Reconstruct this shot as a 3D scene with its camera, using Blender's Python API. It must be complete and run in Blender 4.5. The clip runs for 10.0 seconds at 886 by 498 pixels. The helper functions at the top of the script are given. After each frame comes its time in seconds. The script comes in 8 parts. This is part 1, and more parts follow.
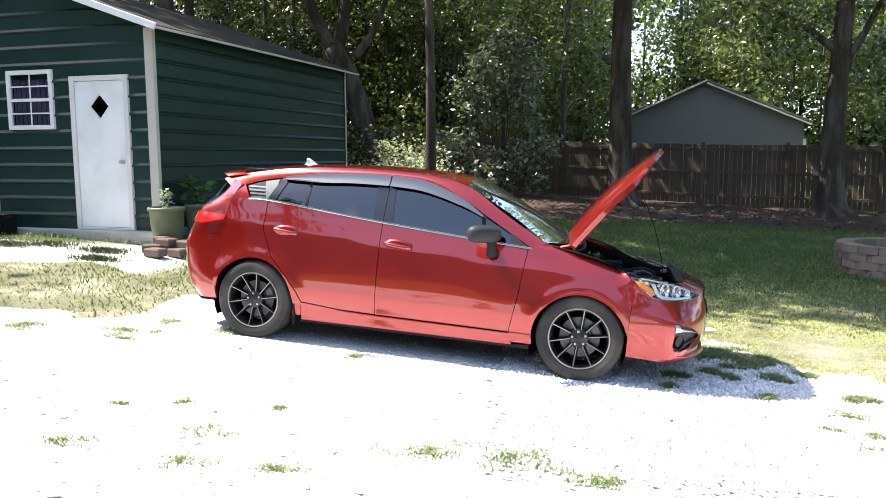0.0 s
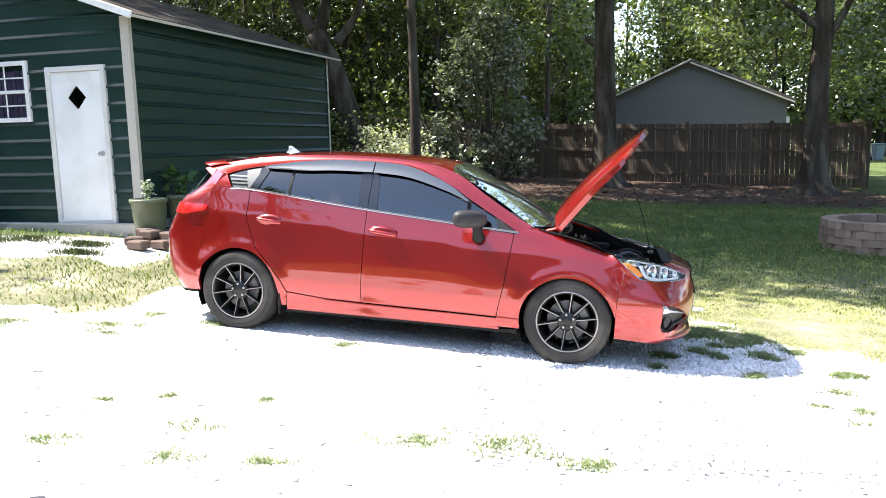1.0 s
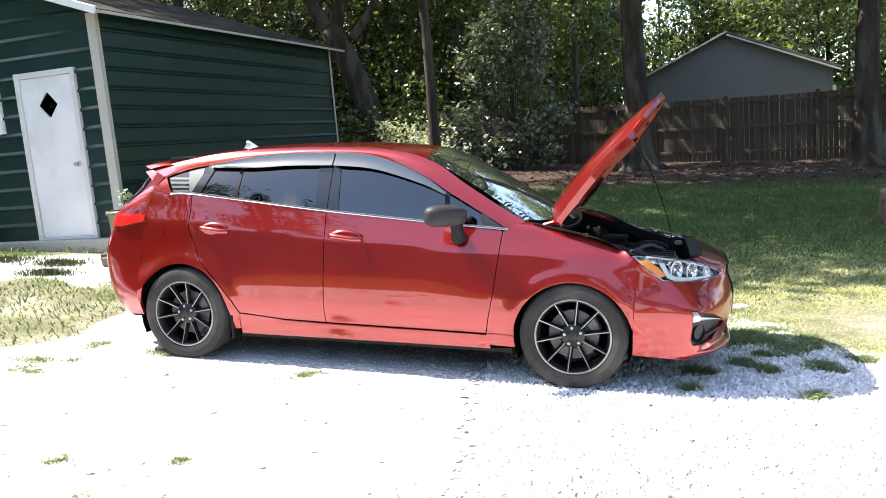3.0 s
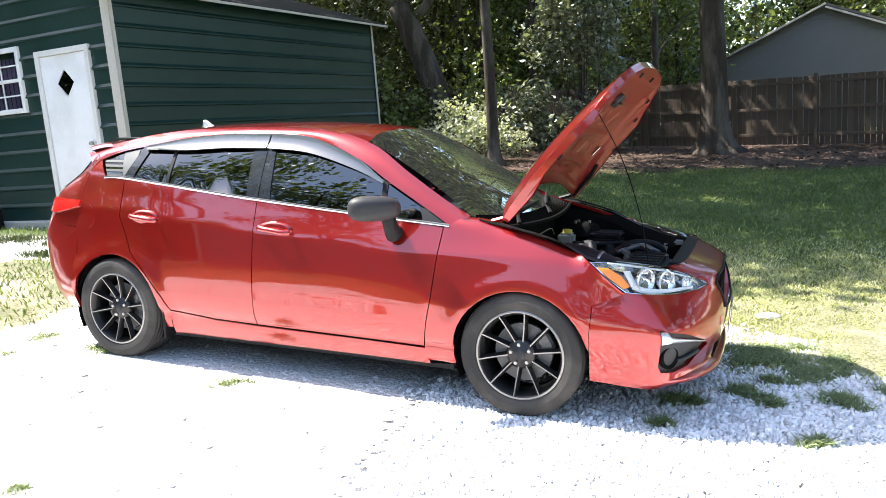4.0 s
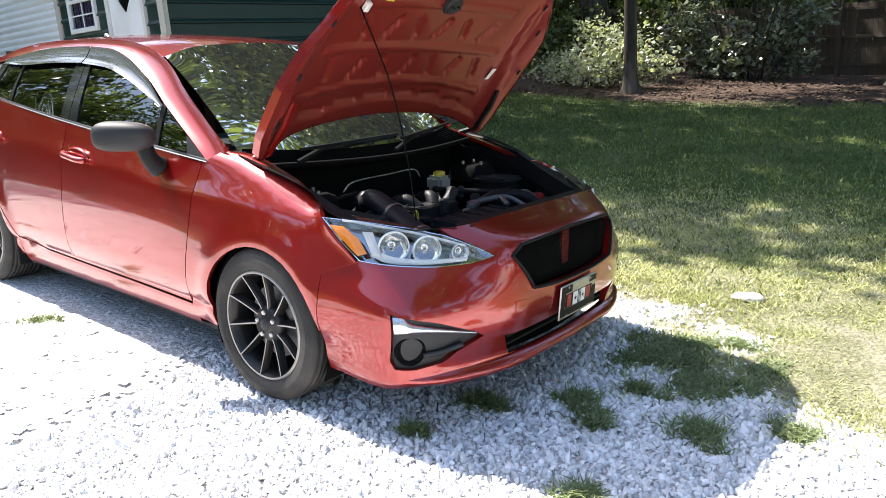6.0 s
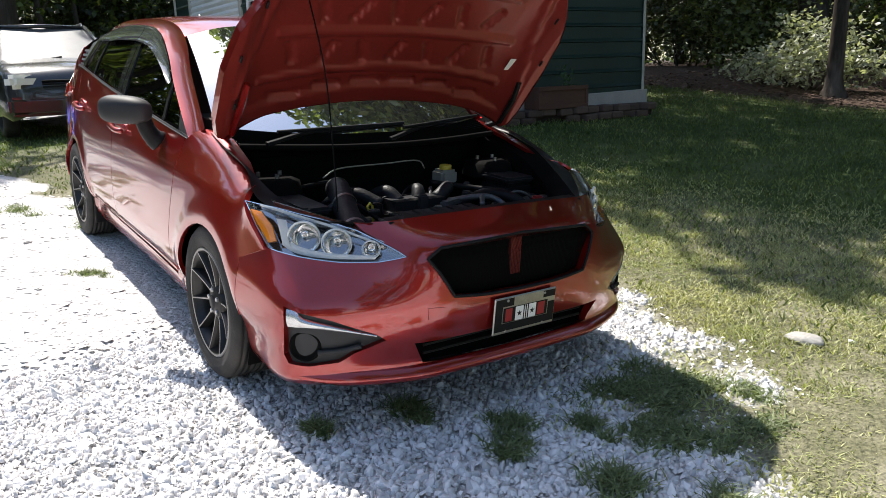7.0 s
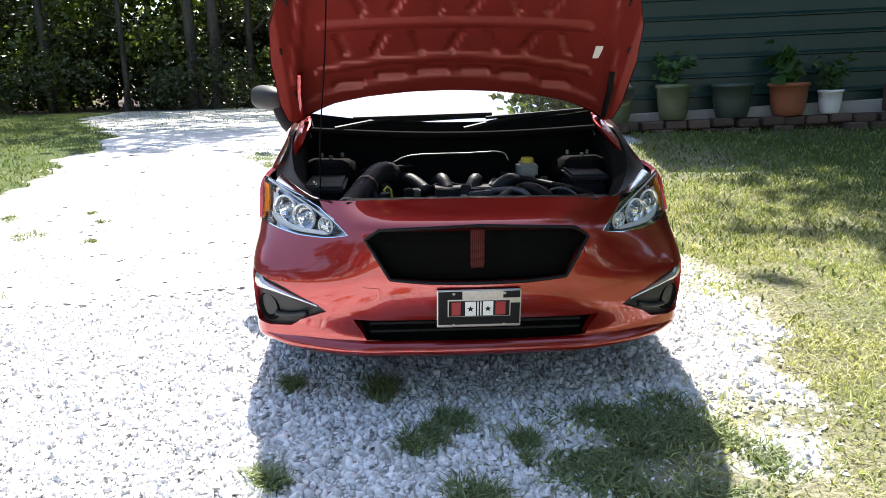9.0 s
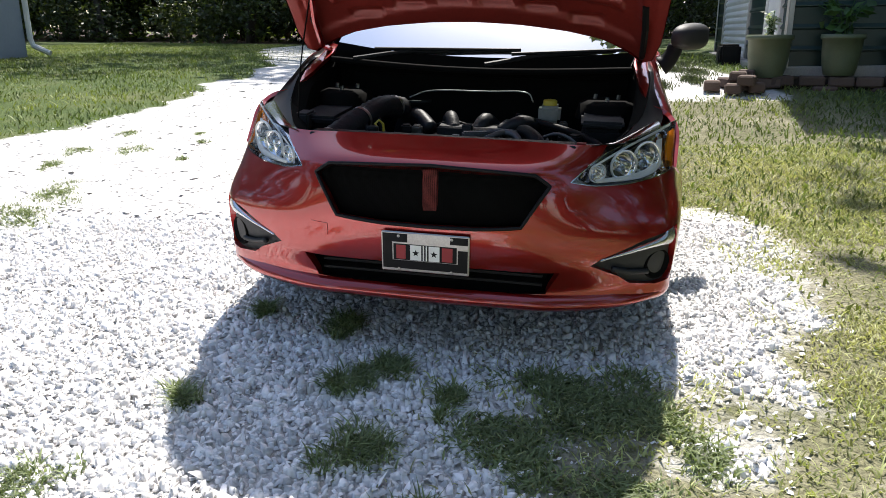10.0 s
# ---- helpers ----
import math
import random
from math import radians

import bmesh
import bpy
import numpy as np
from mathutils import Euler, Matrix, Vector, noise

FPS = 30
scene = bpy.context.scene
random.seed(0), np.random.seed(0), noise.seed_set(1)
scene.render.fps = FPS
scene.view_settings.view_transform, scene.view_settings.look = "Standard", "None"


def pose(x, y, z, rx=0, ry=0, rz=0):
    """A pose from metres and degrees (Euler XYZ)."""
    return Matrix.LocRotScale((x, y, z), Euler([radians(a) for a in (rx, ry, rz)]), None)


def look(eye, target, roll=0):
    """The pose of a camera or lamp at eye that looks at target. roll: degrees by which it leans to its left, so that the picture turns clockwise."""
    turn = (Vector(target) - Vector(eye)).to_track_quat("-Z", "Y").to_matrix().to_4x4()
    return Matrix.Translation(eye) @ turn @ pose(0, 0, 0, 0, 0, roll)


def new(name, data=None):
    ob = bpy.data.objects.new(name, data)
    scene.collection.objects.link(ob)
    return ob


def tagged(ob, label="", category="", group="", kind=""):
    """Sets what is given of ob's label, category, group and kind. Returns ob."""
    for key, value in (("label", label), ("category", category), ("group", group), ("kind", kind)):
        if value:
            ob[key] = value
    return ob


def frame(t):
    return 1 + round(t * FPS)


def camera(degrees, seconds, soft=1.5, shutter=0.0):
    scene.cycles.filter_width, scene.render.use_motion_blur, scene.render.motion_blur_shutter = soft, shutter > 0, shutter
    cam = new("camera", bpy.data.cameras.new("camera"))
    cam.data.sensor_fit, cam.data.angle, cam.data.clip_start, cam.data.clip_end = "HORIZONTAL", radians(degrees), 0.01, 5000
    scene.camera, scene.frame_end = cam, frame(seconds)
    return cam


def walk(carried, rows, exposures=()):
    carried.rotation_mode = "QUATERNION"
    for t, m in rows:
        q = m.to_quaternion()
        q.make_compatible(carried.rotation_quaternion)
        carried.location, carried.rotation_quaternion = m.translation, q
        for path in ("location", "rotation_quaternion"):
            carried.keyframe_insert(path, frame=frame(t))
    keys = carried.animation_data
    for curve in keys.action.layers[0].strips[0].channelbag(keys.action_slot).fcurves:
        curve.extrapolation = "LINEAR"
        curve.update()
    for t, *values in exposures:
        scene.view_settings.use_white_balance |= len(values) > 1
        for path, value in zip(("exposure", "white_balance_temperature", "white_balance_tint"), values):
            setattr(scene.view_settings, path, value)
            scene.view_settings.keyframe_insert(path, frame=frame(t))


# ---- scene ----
cam = camera(61.67, 10.0, 0.8)
PATH = [
    (0, (0.221, 0.381, 1.356), (0.117, 2.363, 1.111), -0.17),
    (0.5, (0.223, 0.403, 1.356), (0.143, 2.383, 1.087), -0.16),
    (1, (0.233, 0.429, 1.354), (0.162, 2.408, 1.069), -1.35),
    (1.5, (0.282, 0.560, 1.329), (0.258, 2.537, 1.028), -2.21),
    (2, (0.325, 0.887, 1.333), (0.246, 2.863, 1.035), -4.04),
    (2.2, (0.367, 0.978, 1.306), (0.221, 2.943, 0.966), -5.28),
    (3.3, (0.783, 1.692, 1.246), (0.559, 3.659, 0.963), -4.09),
    (3.5, (0.934, 1.856, 1.251), (0.643, 3.798, 0.870), -4.12),
    (4, (1.346, 2.212, 1.182), (0.930, 4.141, 0.855), -4.53),
    (4.5, (1.715, 2.591, 1.110), (1.335, 4.529, 0.794), -4.48),
    (5, (2.135, 2.885, 1.050), (1.470, 4.748, 0.754), -4.92),
    (5.5, (2.524, 3.252, 1.055), (1.690, 5.016, 0.617), -2.07),
    (6, (2.902, 3.572, 0.998), (1.995, 5.289, 0.519), -3.99),
    (6.2, (3.077, 3.716, 1.005), (2.069, 5.391, 0.586), -3.45),
    (7.3, (3.772, 4.469, 0.922), (2.309, 5.762, 0.488), -3.57),
    (7.5, (3.875, 4.580, 0.927), (2.322, 5.790, 0.574), -4.33),
    (8, (4.138, 4.828, 0.909), (2.434, 5.753, 0.421), -0.74),
    (8.5, (4.280, 5.190, 0.870), (2.475, 5.930, 0.430), -0.49),
    (9, (4.439, 5.636, 0.829), (2.549, 6.125, 0.396), -2.44),
    (9.5, (4.548, 6.054, 0.817), (2.647, 6.386, 0.291), -2.35),
    (10, (4.407, 6.431, 0.760), (2.488, 6.441, 0.199), -0.34),
]
walk(cam, [(t, look(eye, target, roll)) for t, eye, target, roll in PATH],
     exposures=[(0.0, 1.56), (0.7, 1.72), (1.0, 1.80), (1.45, 1.34), (2.0, 1.36), (3.5, 1.78), (4.1, 1.92), (5.0, 1.62), (5.5, 1.72), (6.0, 1.48), (6.2, 1.3), (7.4, 0.5), (7.7, 0.62), (8.1, 1.4), (9.4, 1.2), (10.0, 0.76)])

# ---- world and sun ----
SUN_EL, SUN_YAW = radians(57), radians(-12.4)      # light travels towards SUN_YAW
world = bpy.data.worlds.new("sky")
scene.world = world
world.use_nodes = True
wn = world.node_tree
sky = wn.nodes.new("ShaderNodeTexSky")
sky.sky_type = "NISHITA"
sky.sun_disc = False
sky.sun_elevation = SUN_EL
sky.sun_rotation = radians(90) - (SUN_YAW + math.pi)
sky.air_density, sky.dust_density, sky.ozone_density = 1.0, 1.2, 1.0
wn.links.new(sky.outputs[0], wn.nodes["Background"].inputs[0])
wn.nodes["Background"].inputs[1].default_value = 0.17
sun_data = bpy.data.lights.new("sun", "SUN")
sun_data.energy, sun_data.angle, sun_data.color = 5.0, radians(0.55), (1.0, 0.95, 0.87)
sun = new("sun", sun_data)
SUN_DIR = Vector((math.cos(SUN_EL) * math.cos(SUN_YAW), math.cos(SUN_EL) * math.sin(SUN_YAW), -math.sin(SUN_EL)))
sun.matrix_world = look((0, 0, 30), Vector((0, 0, 30)) + SUN_DIR)

# ---- materials ----
def mat(name, color, rough=0.6, metal=0.0, vary=0.15, scale=6.0, fine=60.0, bump=0.0, bump_scale=None, spec=0.5, coat=0.0,
        second=None, mix_scale=1.5, mix_at=(0.45, 0.6), space="Object", random_amount=0.0, island=0.0, stretch=(1, 1, 1), translucent=0.0):
    """A procedural surface: base colour varied at two scales, an optional second colour in patches, and fine relief."""
    m = bpy.data.materials.new(name)
    m.use_nodes = True
    n, l = m.node_tree.nodes, m.node_tree.links
    b = n["Principled BSDF"]
    b.inputs["Roughness"].default_value, b.inputs["Metallic"].default_value = rough, metal
    b.inputs["Specular IOR Level"].default_value, b.inputs["Coat Weight"].default_value = spec, coat
    b.inputs["Coat Roughness"].default_value = 0.03
    tc = n.new("ShaderNodeTexCoord")
    mp = n.new("ShaderNodeMapping")
    mp.inputs["Scale"].default_value = stretch
    l.new(tc.outputs[space], mp.inputs[0])
    col = n.new("ShaderNodeRGB")
    col.outputs[0].default_value = (*color, 1)
    out = col.outputs[0]
    if second:
        t = n.new("ShaderNodeTexNoise")
        t.inputs["Scale"].default_value, t.inputs["Detail"].default_value = mix_scale, 5
        l.new(mp.outputs[0], t.inputs["Vector"])
        r = n.new("ShaderNodeMapRange")
        r.inputs[1].default_value, r.inputs[2].default_value = mix_at
        l.new(t.outputs["Fac"], r.inputs[0])
        mx = n.new("ShaderNodeMix")
        mx.data_type = "RGBA"
        mx.inputs[7].default_value = (*second, 1)
        l.new(r.outputs[0], mx.inputs[0])
        l.new(out, mx.inputs[6])
        out = mx.outputs[2]
    if vary:
        facs = []
        for s in (scale, fine):
            t = n.new("ShaderNodeTexNoise")
            t.inputs["Scale"].default_value, t.inputs["Detail"].default_value = s, 4
            l.new(mp.outputs[0], t.inputs["Vector"])
            facs.append(t.outputs["Fac"])
        a = n.new("ShaderNodeMath")
        l.new(facs[0], a.inputs[0]), l.new(facs[1], a.inputs[1])
        total = a.outputs[0]
        if random_amount or island:
            src = n.new("ShaderNodeObjectInfo").outputs["Random"] if random_amount else n.new("ShaderNodeNewGeometry").outputs["Random Per Island"]
            k = n.new("ShaderNodeMath")
            k.operation = "MULTIPLY_ADD"
            l.new(src, k.inputs[0])
            k.inputs[1].default_value = (random_amount or island) / vary
            l.new(total, k.inputs[2])
            total = k.outputs[0]
        hi = 2.0 + (random_amount or island) / vary
        r = n.new("ShaderNodeMapRange")
        r.inputs[1].default_value, r.inputs[2].default_value = 0.6, hi - 0.6
        r.inputs[3].default_value, r.inputs[4].default_value = 1 - vary - (random_amount or island) / 2, 1 + vary + (random_amount or island) / 2
        r.clamp = False
        l.new(total, r.inputs[0])
        v = n.new("ShaderNodeVectorMath")
        v.operation = "SCALE"
        l.new(out, v.inputs[0]), l.new(r.outputs[0], v.inputs[3])
        out = v.outputs[0]
    l.new(out, b.inputs["Base Color"])
    if bump:
        t = n.new("ShaderNodeTexNoise")
        t.inputs["Scale"].default_value, t.inputs["Detail"].default_value = bump_scale or fine, 6
        l.new(mp.outputs[0], t.inputs["Vector"])
        bp = n.new("ShaderNodeBump")
        bp.inputs["Strength"].default_value, bp.inputs["Distance"].default_value = min(1, bump), 0.02
        l.new(t.outputs["Fac"], bp.inputs["Height"]), l.new(bp.outputs[0], b.inputs["Normal"])
    if translucent:
        tr = n.new("ShaderNodeBsdfTranslucent")
        ms = n.new("ShaderNodeMixShader")
        ms.inputs[0].default_value = translucent
        v2 = n.new("ShaderNodeVectorMath")
        v2.operation = "MULTIPLY"
        v2.inputs[1].default_value = (1.45, 1.55, 0.7)
        l.new(out, v2.inputs[0]), l.new(v2.outputs[0], tr.inputs[0])
        l.new(b.outputs[0], ms.inputs[1]), l.new(tr.outputs[0], ms.inputs[2])
        l.new(ms.outputs[0], n["Material Output"].inputs[0])
    return m


def glass(name, tint, gloss=1.0, ior=1.5):
    """A pane: it lets through what its tint lets through, and mirrors by Fresnel."""
    m = bpy.data.materials.new(name)
    m.use_nodes = True
    n, l = m.node_tree.nodes, m.node_tree.links
    n.remove(n["Principled BSDF"])
    t, g, f, mx = (n.new("ShaderNode" + k) for k in ("BsdfTransparent", "BsdfGlossy", "Fresnel", "MixShader"))
    t.inputs[0].default_value = (*tint, 1)
    g.inputs["Roughness"].default_value, f.inputs[0].default_value = 0.015, ior
    g.inputs["Color"].default_value = (gloss, gloss, gloss, 1)
    l.new(f.outputs[0], mx.inputs[0]), l.new(t.outputs[0], mx.inputs[1]), l.new(g.outputs[0], mx.inputs[2])
    l.new(mx.outputs[0], n["Material Output"].inputs[0])
    return m


M_PAINT = mat("red_paint", (0.30, 0.008, 0.006), 0.28, 0.68, bump=0.012, bump_scale=7, vary=0.04, scale=3, fine=400, coat=1.0)
M_PAINT.node_tree.nodes["Principled BSDF"].inputs["Coat IOR"].default_value = 1.66
M_HOODIN = mat("red_paint_inner", (0.215, 0.022, 0.016), 0.40, 0.3, vary=0.14, scale=5, fine=80, coat=0.2)
M_BLACK = mat("black_plastic", (0.010, 0.010, 0.011), 0.5, spec=0.15, vary=0.2, scale=12, fine=200, bump=0.08)
# near-black for dark parts; also paints the shade inside bay, wells and openings
M_DARK = mat("near_black", (0.004, 0.004, 0.004), 0.85, spec=0.08, vary=0.3, scale=8, fine=60)
M_GREYPL = mat("grey_plastic", (0.025, 0.025, 0.027), 0.55, spec=0.3, vary=0.12, scale=14, fine=300, bump=0.06)
M_RUBBER = mat("tyre_rubber", (0.014, 0.0135, 0.013), 0.78, vary=0.25, scale=9, fine=120, bump=0.15, second=(0.042, 0.038, 0.034), mix_scale=4)
M_RIM = mat("gunmetal_rim", (0.034, 0.033, 0.033), 0.34, 0.7, vary=0.12, scale=10, fine=120)
# brighter metal along the rim lip and the spoke crests
M_RIMEDGE = mat("bright_rim_edge", (0.27, 0.265, 0.26), 0.38, 0.85, vary=0.15, scale=14, fine=150)
M_STEEL = mat("bare_steel", (0.40, 0.39, 0.38), 0.35, 0.9, vary=0.2, scale=16, fine=150)
M_CHROME = mat("chrome", (0.80, 0.80, 0.81), 0.09, 1.0, vary=0.03, scale=10, fine=90)
M_SILVER = mat("silver_trim", (0.62, 0.62, 0.63), 0.26, 0.9, vary=0.05)
M_TINT = glass("tinted_glass", (0.035, 0.04, 0.045), ior=1.95)
M_SCREEN = glass("windscreen_glass", (0.42, 0.50, 0.48), 0.75, 1.42)
film_mix, film = M_SCREEN.node_tree.nodes.new("ShaderNodeMixShader"), M_SCREEN.node_tree.nodes.new("ShaderNodeBsdfDiffuse")     # dust on the glass
film_mix.inputs[0].default_value, film.inputs[0].default_value = 0.018, (0.62, 0.66, 0.64, 1)
screen_out = M_SCREEN.node_tree.nodes["Material Output"].inputs[0]
M_SCREEN.node_tree.links.new(screen_out.links[0].from_socket, film_mix.inputs[1])
M_SCREEN.node_tree.links.new(film.outputs[0], film_mix.inputs[2])
M_SCREEN.node_tree.links.new(film_mix.outputs[0], screen_out)
M_PANE = glass("window_pane", (0.80, 0.82, 0.82), ior=1.5)
M_LENS = glass("clear_lens", (0.94, 0.95, 0.96))
M_VISOR = mat("smoked_acrylic", (0.060, 0.065, 0.070), 0.10, 0.0, vary=0.05, coat=1.0, spec=0.8)
M_AMBER = mat("amber_reflector", (0.90, 0.27, 0.01), 0.18, vary=0.1, scale=60, fine=200, coat=0.6)
M_REDLENS = mat("red_tail_lens", (0.48, 0.012, 0.012), 0.12, vary=0.12, scale=30, fine=200, coat=1.0)
M_WHITEPL = mat("white_plastic", (0.72, 0.72, 0.70), 0.45, vary=0.06)
M_YELLOW = mat("yellow_cap", (0.62, 0.48, 0.05), 0.4, vary=0.08)
M_TRANSLU = mat("cloudy_tank_plastic", (0.26, 0.26, 0.24), 0.4, vary=0.12, scale=20)
M_REDTRIM = mat("red_cover", (0.35, 0.03, 0.025), 0.45, vary=0.1)
M_ALU = mat("cast_aluminium", (0.13, 0.13, 0.135), 0.55, 0.7, vary=0.25, scale=18, fine=120, bump=0.15)
M_ENGINE = mat("engine_black", (0.014, 0.015, 0.018), 0.5, spec=0.3, vary=0.3, scale=14, fine=90, bump=0.12)
M_SEAT = mat("grey_cloth", (0.05, 0.05, 0.052), 0.85, vary=0.15, scale=30, fine=300, bump=0.1)
M_DASH = mat("dash_vinyl", (0.018, 0.018, 0.019), 0.6, vary=0.1, scale=20, fine=300)

M_GREEN = mat("green_metal_siding", (0.008, 0.030, 0.026), 0.34, 0.0, vary=0.16, scale=1.6, fine=24, bump=0.03, bump_scale=3, second=(0.012, 0.037, 0.033), mix_scale=0.9)
M_TRIM = mat("beige_metal_trim", (0.52, 0.49, 0.43), 0.42, vary=0.10, scale=3, fine=30)
M_DOOR = mat("white_door_paint", (0.82, 0.82, 0.82), 0.38, vary=0.04, scale=2.5, fine=40, second=(0.74, 0.74, 0.73), mix_scale=1.8)
M_FRAMEW = mat("white_frame", (0.66, 0.65, 0.62), 0.45, vary=0.10, scale=5, fine=40)
M_ROOF = mat("dark_metal_roof", (0.040, 0.034, 0.030), 0.85, spec=0.15, vary=0.25, scale=2.2, fine=25, second=(0.06, 0.05, 0.042), mix_scale=2.4)
M_CONC = mat("concrete", (0.42, 0.40, 0.37), 0.9, vary=0.2, scale=3.5, fine=60, bump=0.3)
M_WOODF = mat("weathered_fence_wood", (0.098, 0.072, 0.054), 0.85, vary=0.22, scale=3, fine=40, bump=0.25, random_amount=0.2, stretch=(6, 6, 0.6))
M_SIDING = mat("grey_vinyl_siding", (0.175, 0.168, 0.158), 0.6, vary=0.06, scale=2, fine=30)
M_WHITEP = mat("white_paint", (0.78, 0.78, 0.76), 0.5, vary=0.06, scale=3, fine=30)
M_SHINGLE = mat("roof_shingle", (0.12, 0.11, 0.10), 0.9, vary=0.25, scale=5, fine=40, bump=0.3)
M_BARK = mat("tree_bark", (0.062, 0.050, 0.041), 0.92, spec=0.1, vary=0.35, scale=4, fine=26, bump=0.9, bump_scale=14, stretch=(1, 1, 0.22), second=(0.125, 0.108, 0.092), mix_scale=3)
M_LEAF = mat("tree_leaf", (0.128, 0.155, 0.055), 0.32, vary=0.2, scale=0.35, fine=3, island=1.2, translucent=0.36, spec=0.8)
# the two shrub leaf colours are raised to carry sun glare and white glints
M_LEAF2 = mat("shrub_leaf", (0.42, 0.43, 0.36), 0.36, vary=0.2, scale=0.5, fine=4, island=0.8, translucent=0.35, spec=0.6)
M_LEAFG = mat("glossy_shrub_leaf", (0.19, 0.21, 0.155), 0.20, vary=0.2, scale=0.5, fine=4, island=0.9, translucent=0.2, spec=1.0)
# leaf copies for the woods: sun or shade is put into each colour
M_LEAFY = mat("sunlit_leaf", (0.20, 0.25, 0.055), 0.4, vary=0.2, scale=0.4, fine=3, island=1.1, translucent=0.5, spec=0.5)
M_LEAFE = mat("half_shaded_leaf", (0.095, 0.125, 0.036), 0.38, vary=0.2, scale=0.4, fine=3, island=1.1, translucent=0.36, spec=0.6)
M_LEAFD = mat("shaded_leaf", (0.054, 0.070, 0.026), 0.38, vary=0.2, scale=0.5, fine=4, island=0.9, translucent=0.22)
# near grass: a dry straw tone, lightened further for the sun on it
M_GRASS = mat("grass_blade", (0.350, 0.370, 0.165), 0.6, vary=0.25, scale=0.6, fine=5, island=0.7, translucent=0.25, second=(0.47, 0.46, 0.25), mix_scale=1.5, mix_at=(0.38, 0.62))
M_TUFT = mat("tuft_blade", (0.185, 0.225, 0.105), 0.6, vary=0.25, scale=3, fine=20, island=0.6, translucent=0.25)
# greener, darker copy for the lawn under the trees and beside the drive
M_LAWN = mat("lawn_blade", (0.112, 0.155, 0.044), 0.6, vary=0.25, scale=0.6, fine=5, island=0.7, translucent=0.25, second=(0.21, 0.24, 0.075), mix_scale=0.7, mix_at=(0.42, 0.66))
M_STONE = mat("white_gravel", (0.76, 0.745, 0.745), 0.85, vary=0.14, scale=8, fine=90, island=0.36, bump=0.12, bump_scale=120)
M_BRICK = mat("clay_brick", (0.105, 0.070, 0.055), 0.88, vary=0.2, scale=8, fine=70, bump=0.35, random_amount=0.4)
M_BLOCK = mat("tan_wall_block", (0.25, 0.18, 0.14), 0.9, vary=0.18, scale=7, fine=60, bump=0.4, random_amount=0.3)
M_POTG = mat("sage_green_pot", (0.115, 0.135, 0.075), 0.45, vary=0.12, scale=6, fine=60)
M_POTD = mat("dark_green_pot", (0.050, 0.072, 0.056), 0.5, vary=0.14, scale=6, fine=60)
M_TERRA = mat("terracotta", (0.30, 0.098, 0.045), 0.75, vary=0.14, scale=7, fine=60)
M_SOIL = mat("potting_soil", (0.04, 0.028, 0.02), 0.95, vary=0.3, scale=30, fine=120, bump=0.6)
M_PLANT = mat("pot_plant_leaf", (0.055, 0.12, 0.035), 0.45, vary=0.2, scale=8, fine=50, island=0.5, translucent=0.3)
M_PLANTW = mat("pale_leaf", (0.45, 0.50, 0.42), 0.55, vary=0.15, island=0.4, translucent=0.3)
M_BLUE = mat("blue_tarp", (0.015, 0.05, 0.55), 0.6, spec=0.2, vary=0.25, scale=3, fine=20, bump=0.3)
M_SUV = mat("black_car_paint", (0.022, 0.022, 0.024), 0.25, 0.2, vary=0.1, scale=4, fine=60, coat=1.0)
M_PURPLE = mat("dark_curtain", (0.22, 0.17, 0.30), 0.9, vary=0.3, scale=5, fine=30)
M_MULCH = mat("leaf_litter", (0.085, 0.052, 0.036), 0.95, vary=0.35, island=0.6)

# ---- small builders ----
def mesh_ob(name, bm, material, smooth=True, parent=None):
    me = bpy.data.meshes.new(name)
    bm.to_mesh(me)
    bm.free()
    me.materials.append(material)
    if smooth:
        me.shade_smooth()
    ob = new(name, me)
    if parent:
        ob.parent = parent
    return ob


def part(name, bm, material, parent, label="", smooth=False):
    ob = mesh_ob(name, bm, material, smooth, parent)
    return tagged(ob, label) if label else ob


def raw(name, verts, faces, material, parent=None, smooth=False, label=""):
    me = bpy.data.meshes.new(name)
    me.from_pydata([tuple(v) for v in verts], [], [tuple(f) for f in faces])
    me.materials.append(material)
    if smooth:
        me.shade_smooth()
    me.update()
    ob = new(name, me)
    if parent:
        ob.parent = parent
    return tagged(ob, label) if label else ob


def fast_mesh(name, co, tris, material, parent=None):
    """A large mesh from numpy arrays of corners and triangles."""
    me = bpy.data.meshes.new(name)
    co, tris = np.asarray(co, np.float32), np.asarray(tris, np.int32)
    k = tris.shape[1]
    me.vertices.add(len(co)), me.loops.add(tris.size), me.polygons.add(len(tris))
    me.vertices.foreach_set("co", co.ravel())
    me.loops.foreach_set("vertex_index", tris.ravel())
    me.polygons.foreach_set("loop_start", np.arange(0, tris.size, k, dtype=np.int32))
    me.update(calc_edges=True)
    me.materials.append(material)
    ob = new(name, me)
    if parent:
        ob.parent = parent
    return ob


def box(bm, lo, hi, bevel=0.0, m=None, segments=1):
    r = bmesh.ops.create_cube(bm, size=1.0)
    vs = r["verts"]
    lo, hi = Vector(lo), Vector(hi)
    for v in vs:
        v.co = Vector(((lo + hi) / 2)[i] + v.co[i] * (hi - lo)[i] for i in range(3))
    if bevel:
        es = list({e for v in vs for e in v.link_edges})
        r = bmesh.ops.bevel(bm, geom=es, offset=bevel, segments=segments, affect="EDGES", clamp_overlap=True)
        vs = list(set(r["verts"]) | {v for v in vs if v.is_valid})
    if m is not None:
        bmesh.ops.transform(bm, matrix=m, verts=[v for v in vs if v.is_valid])
    return vs


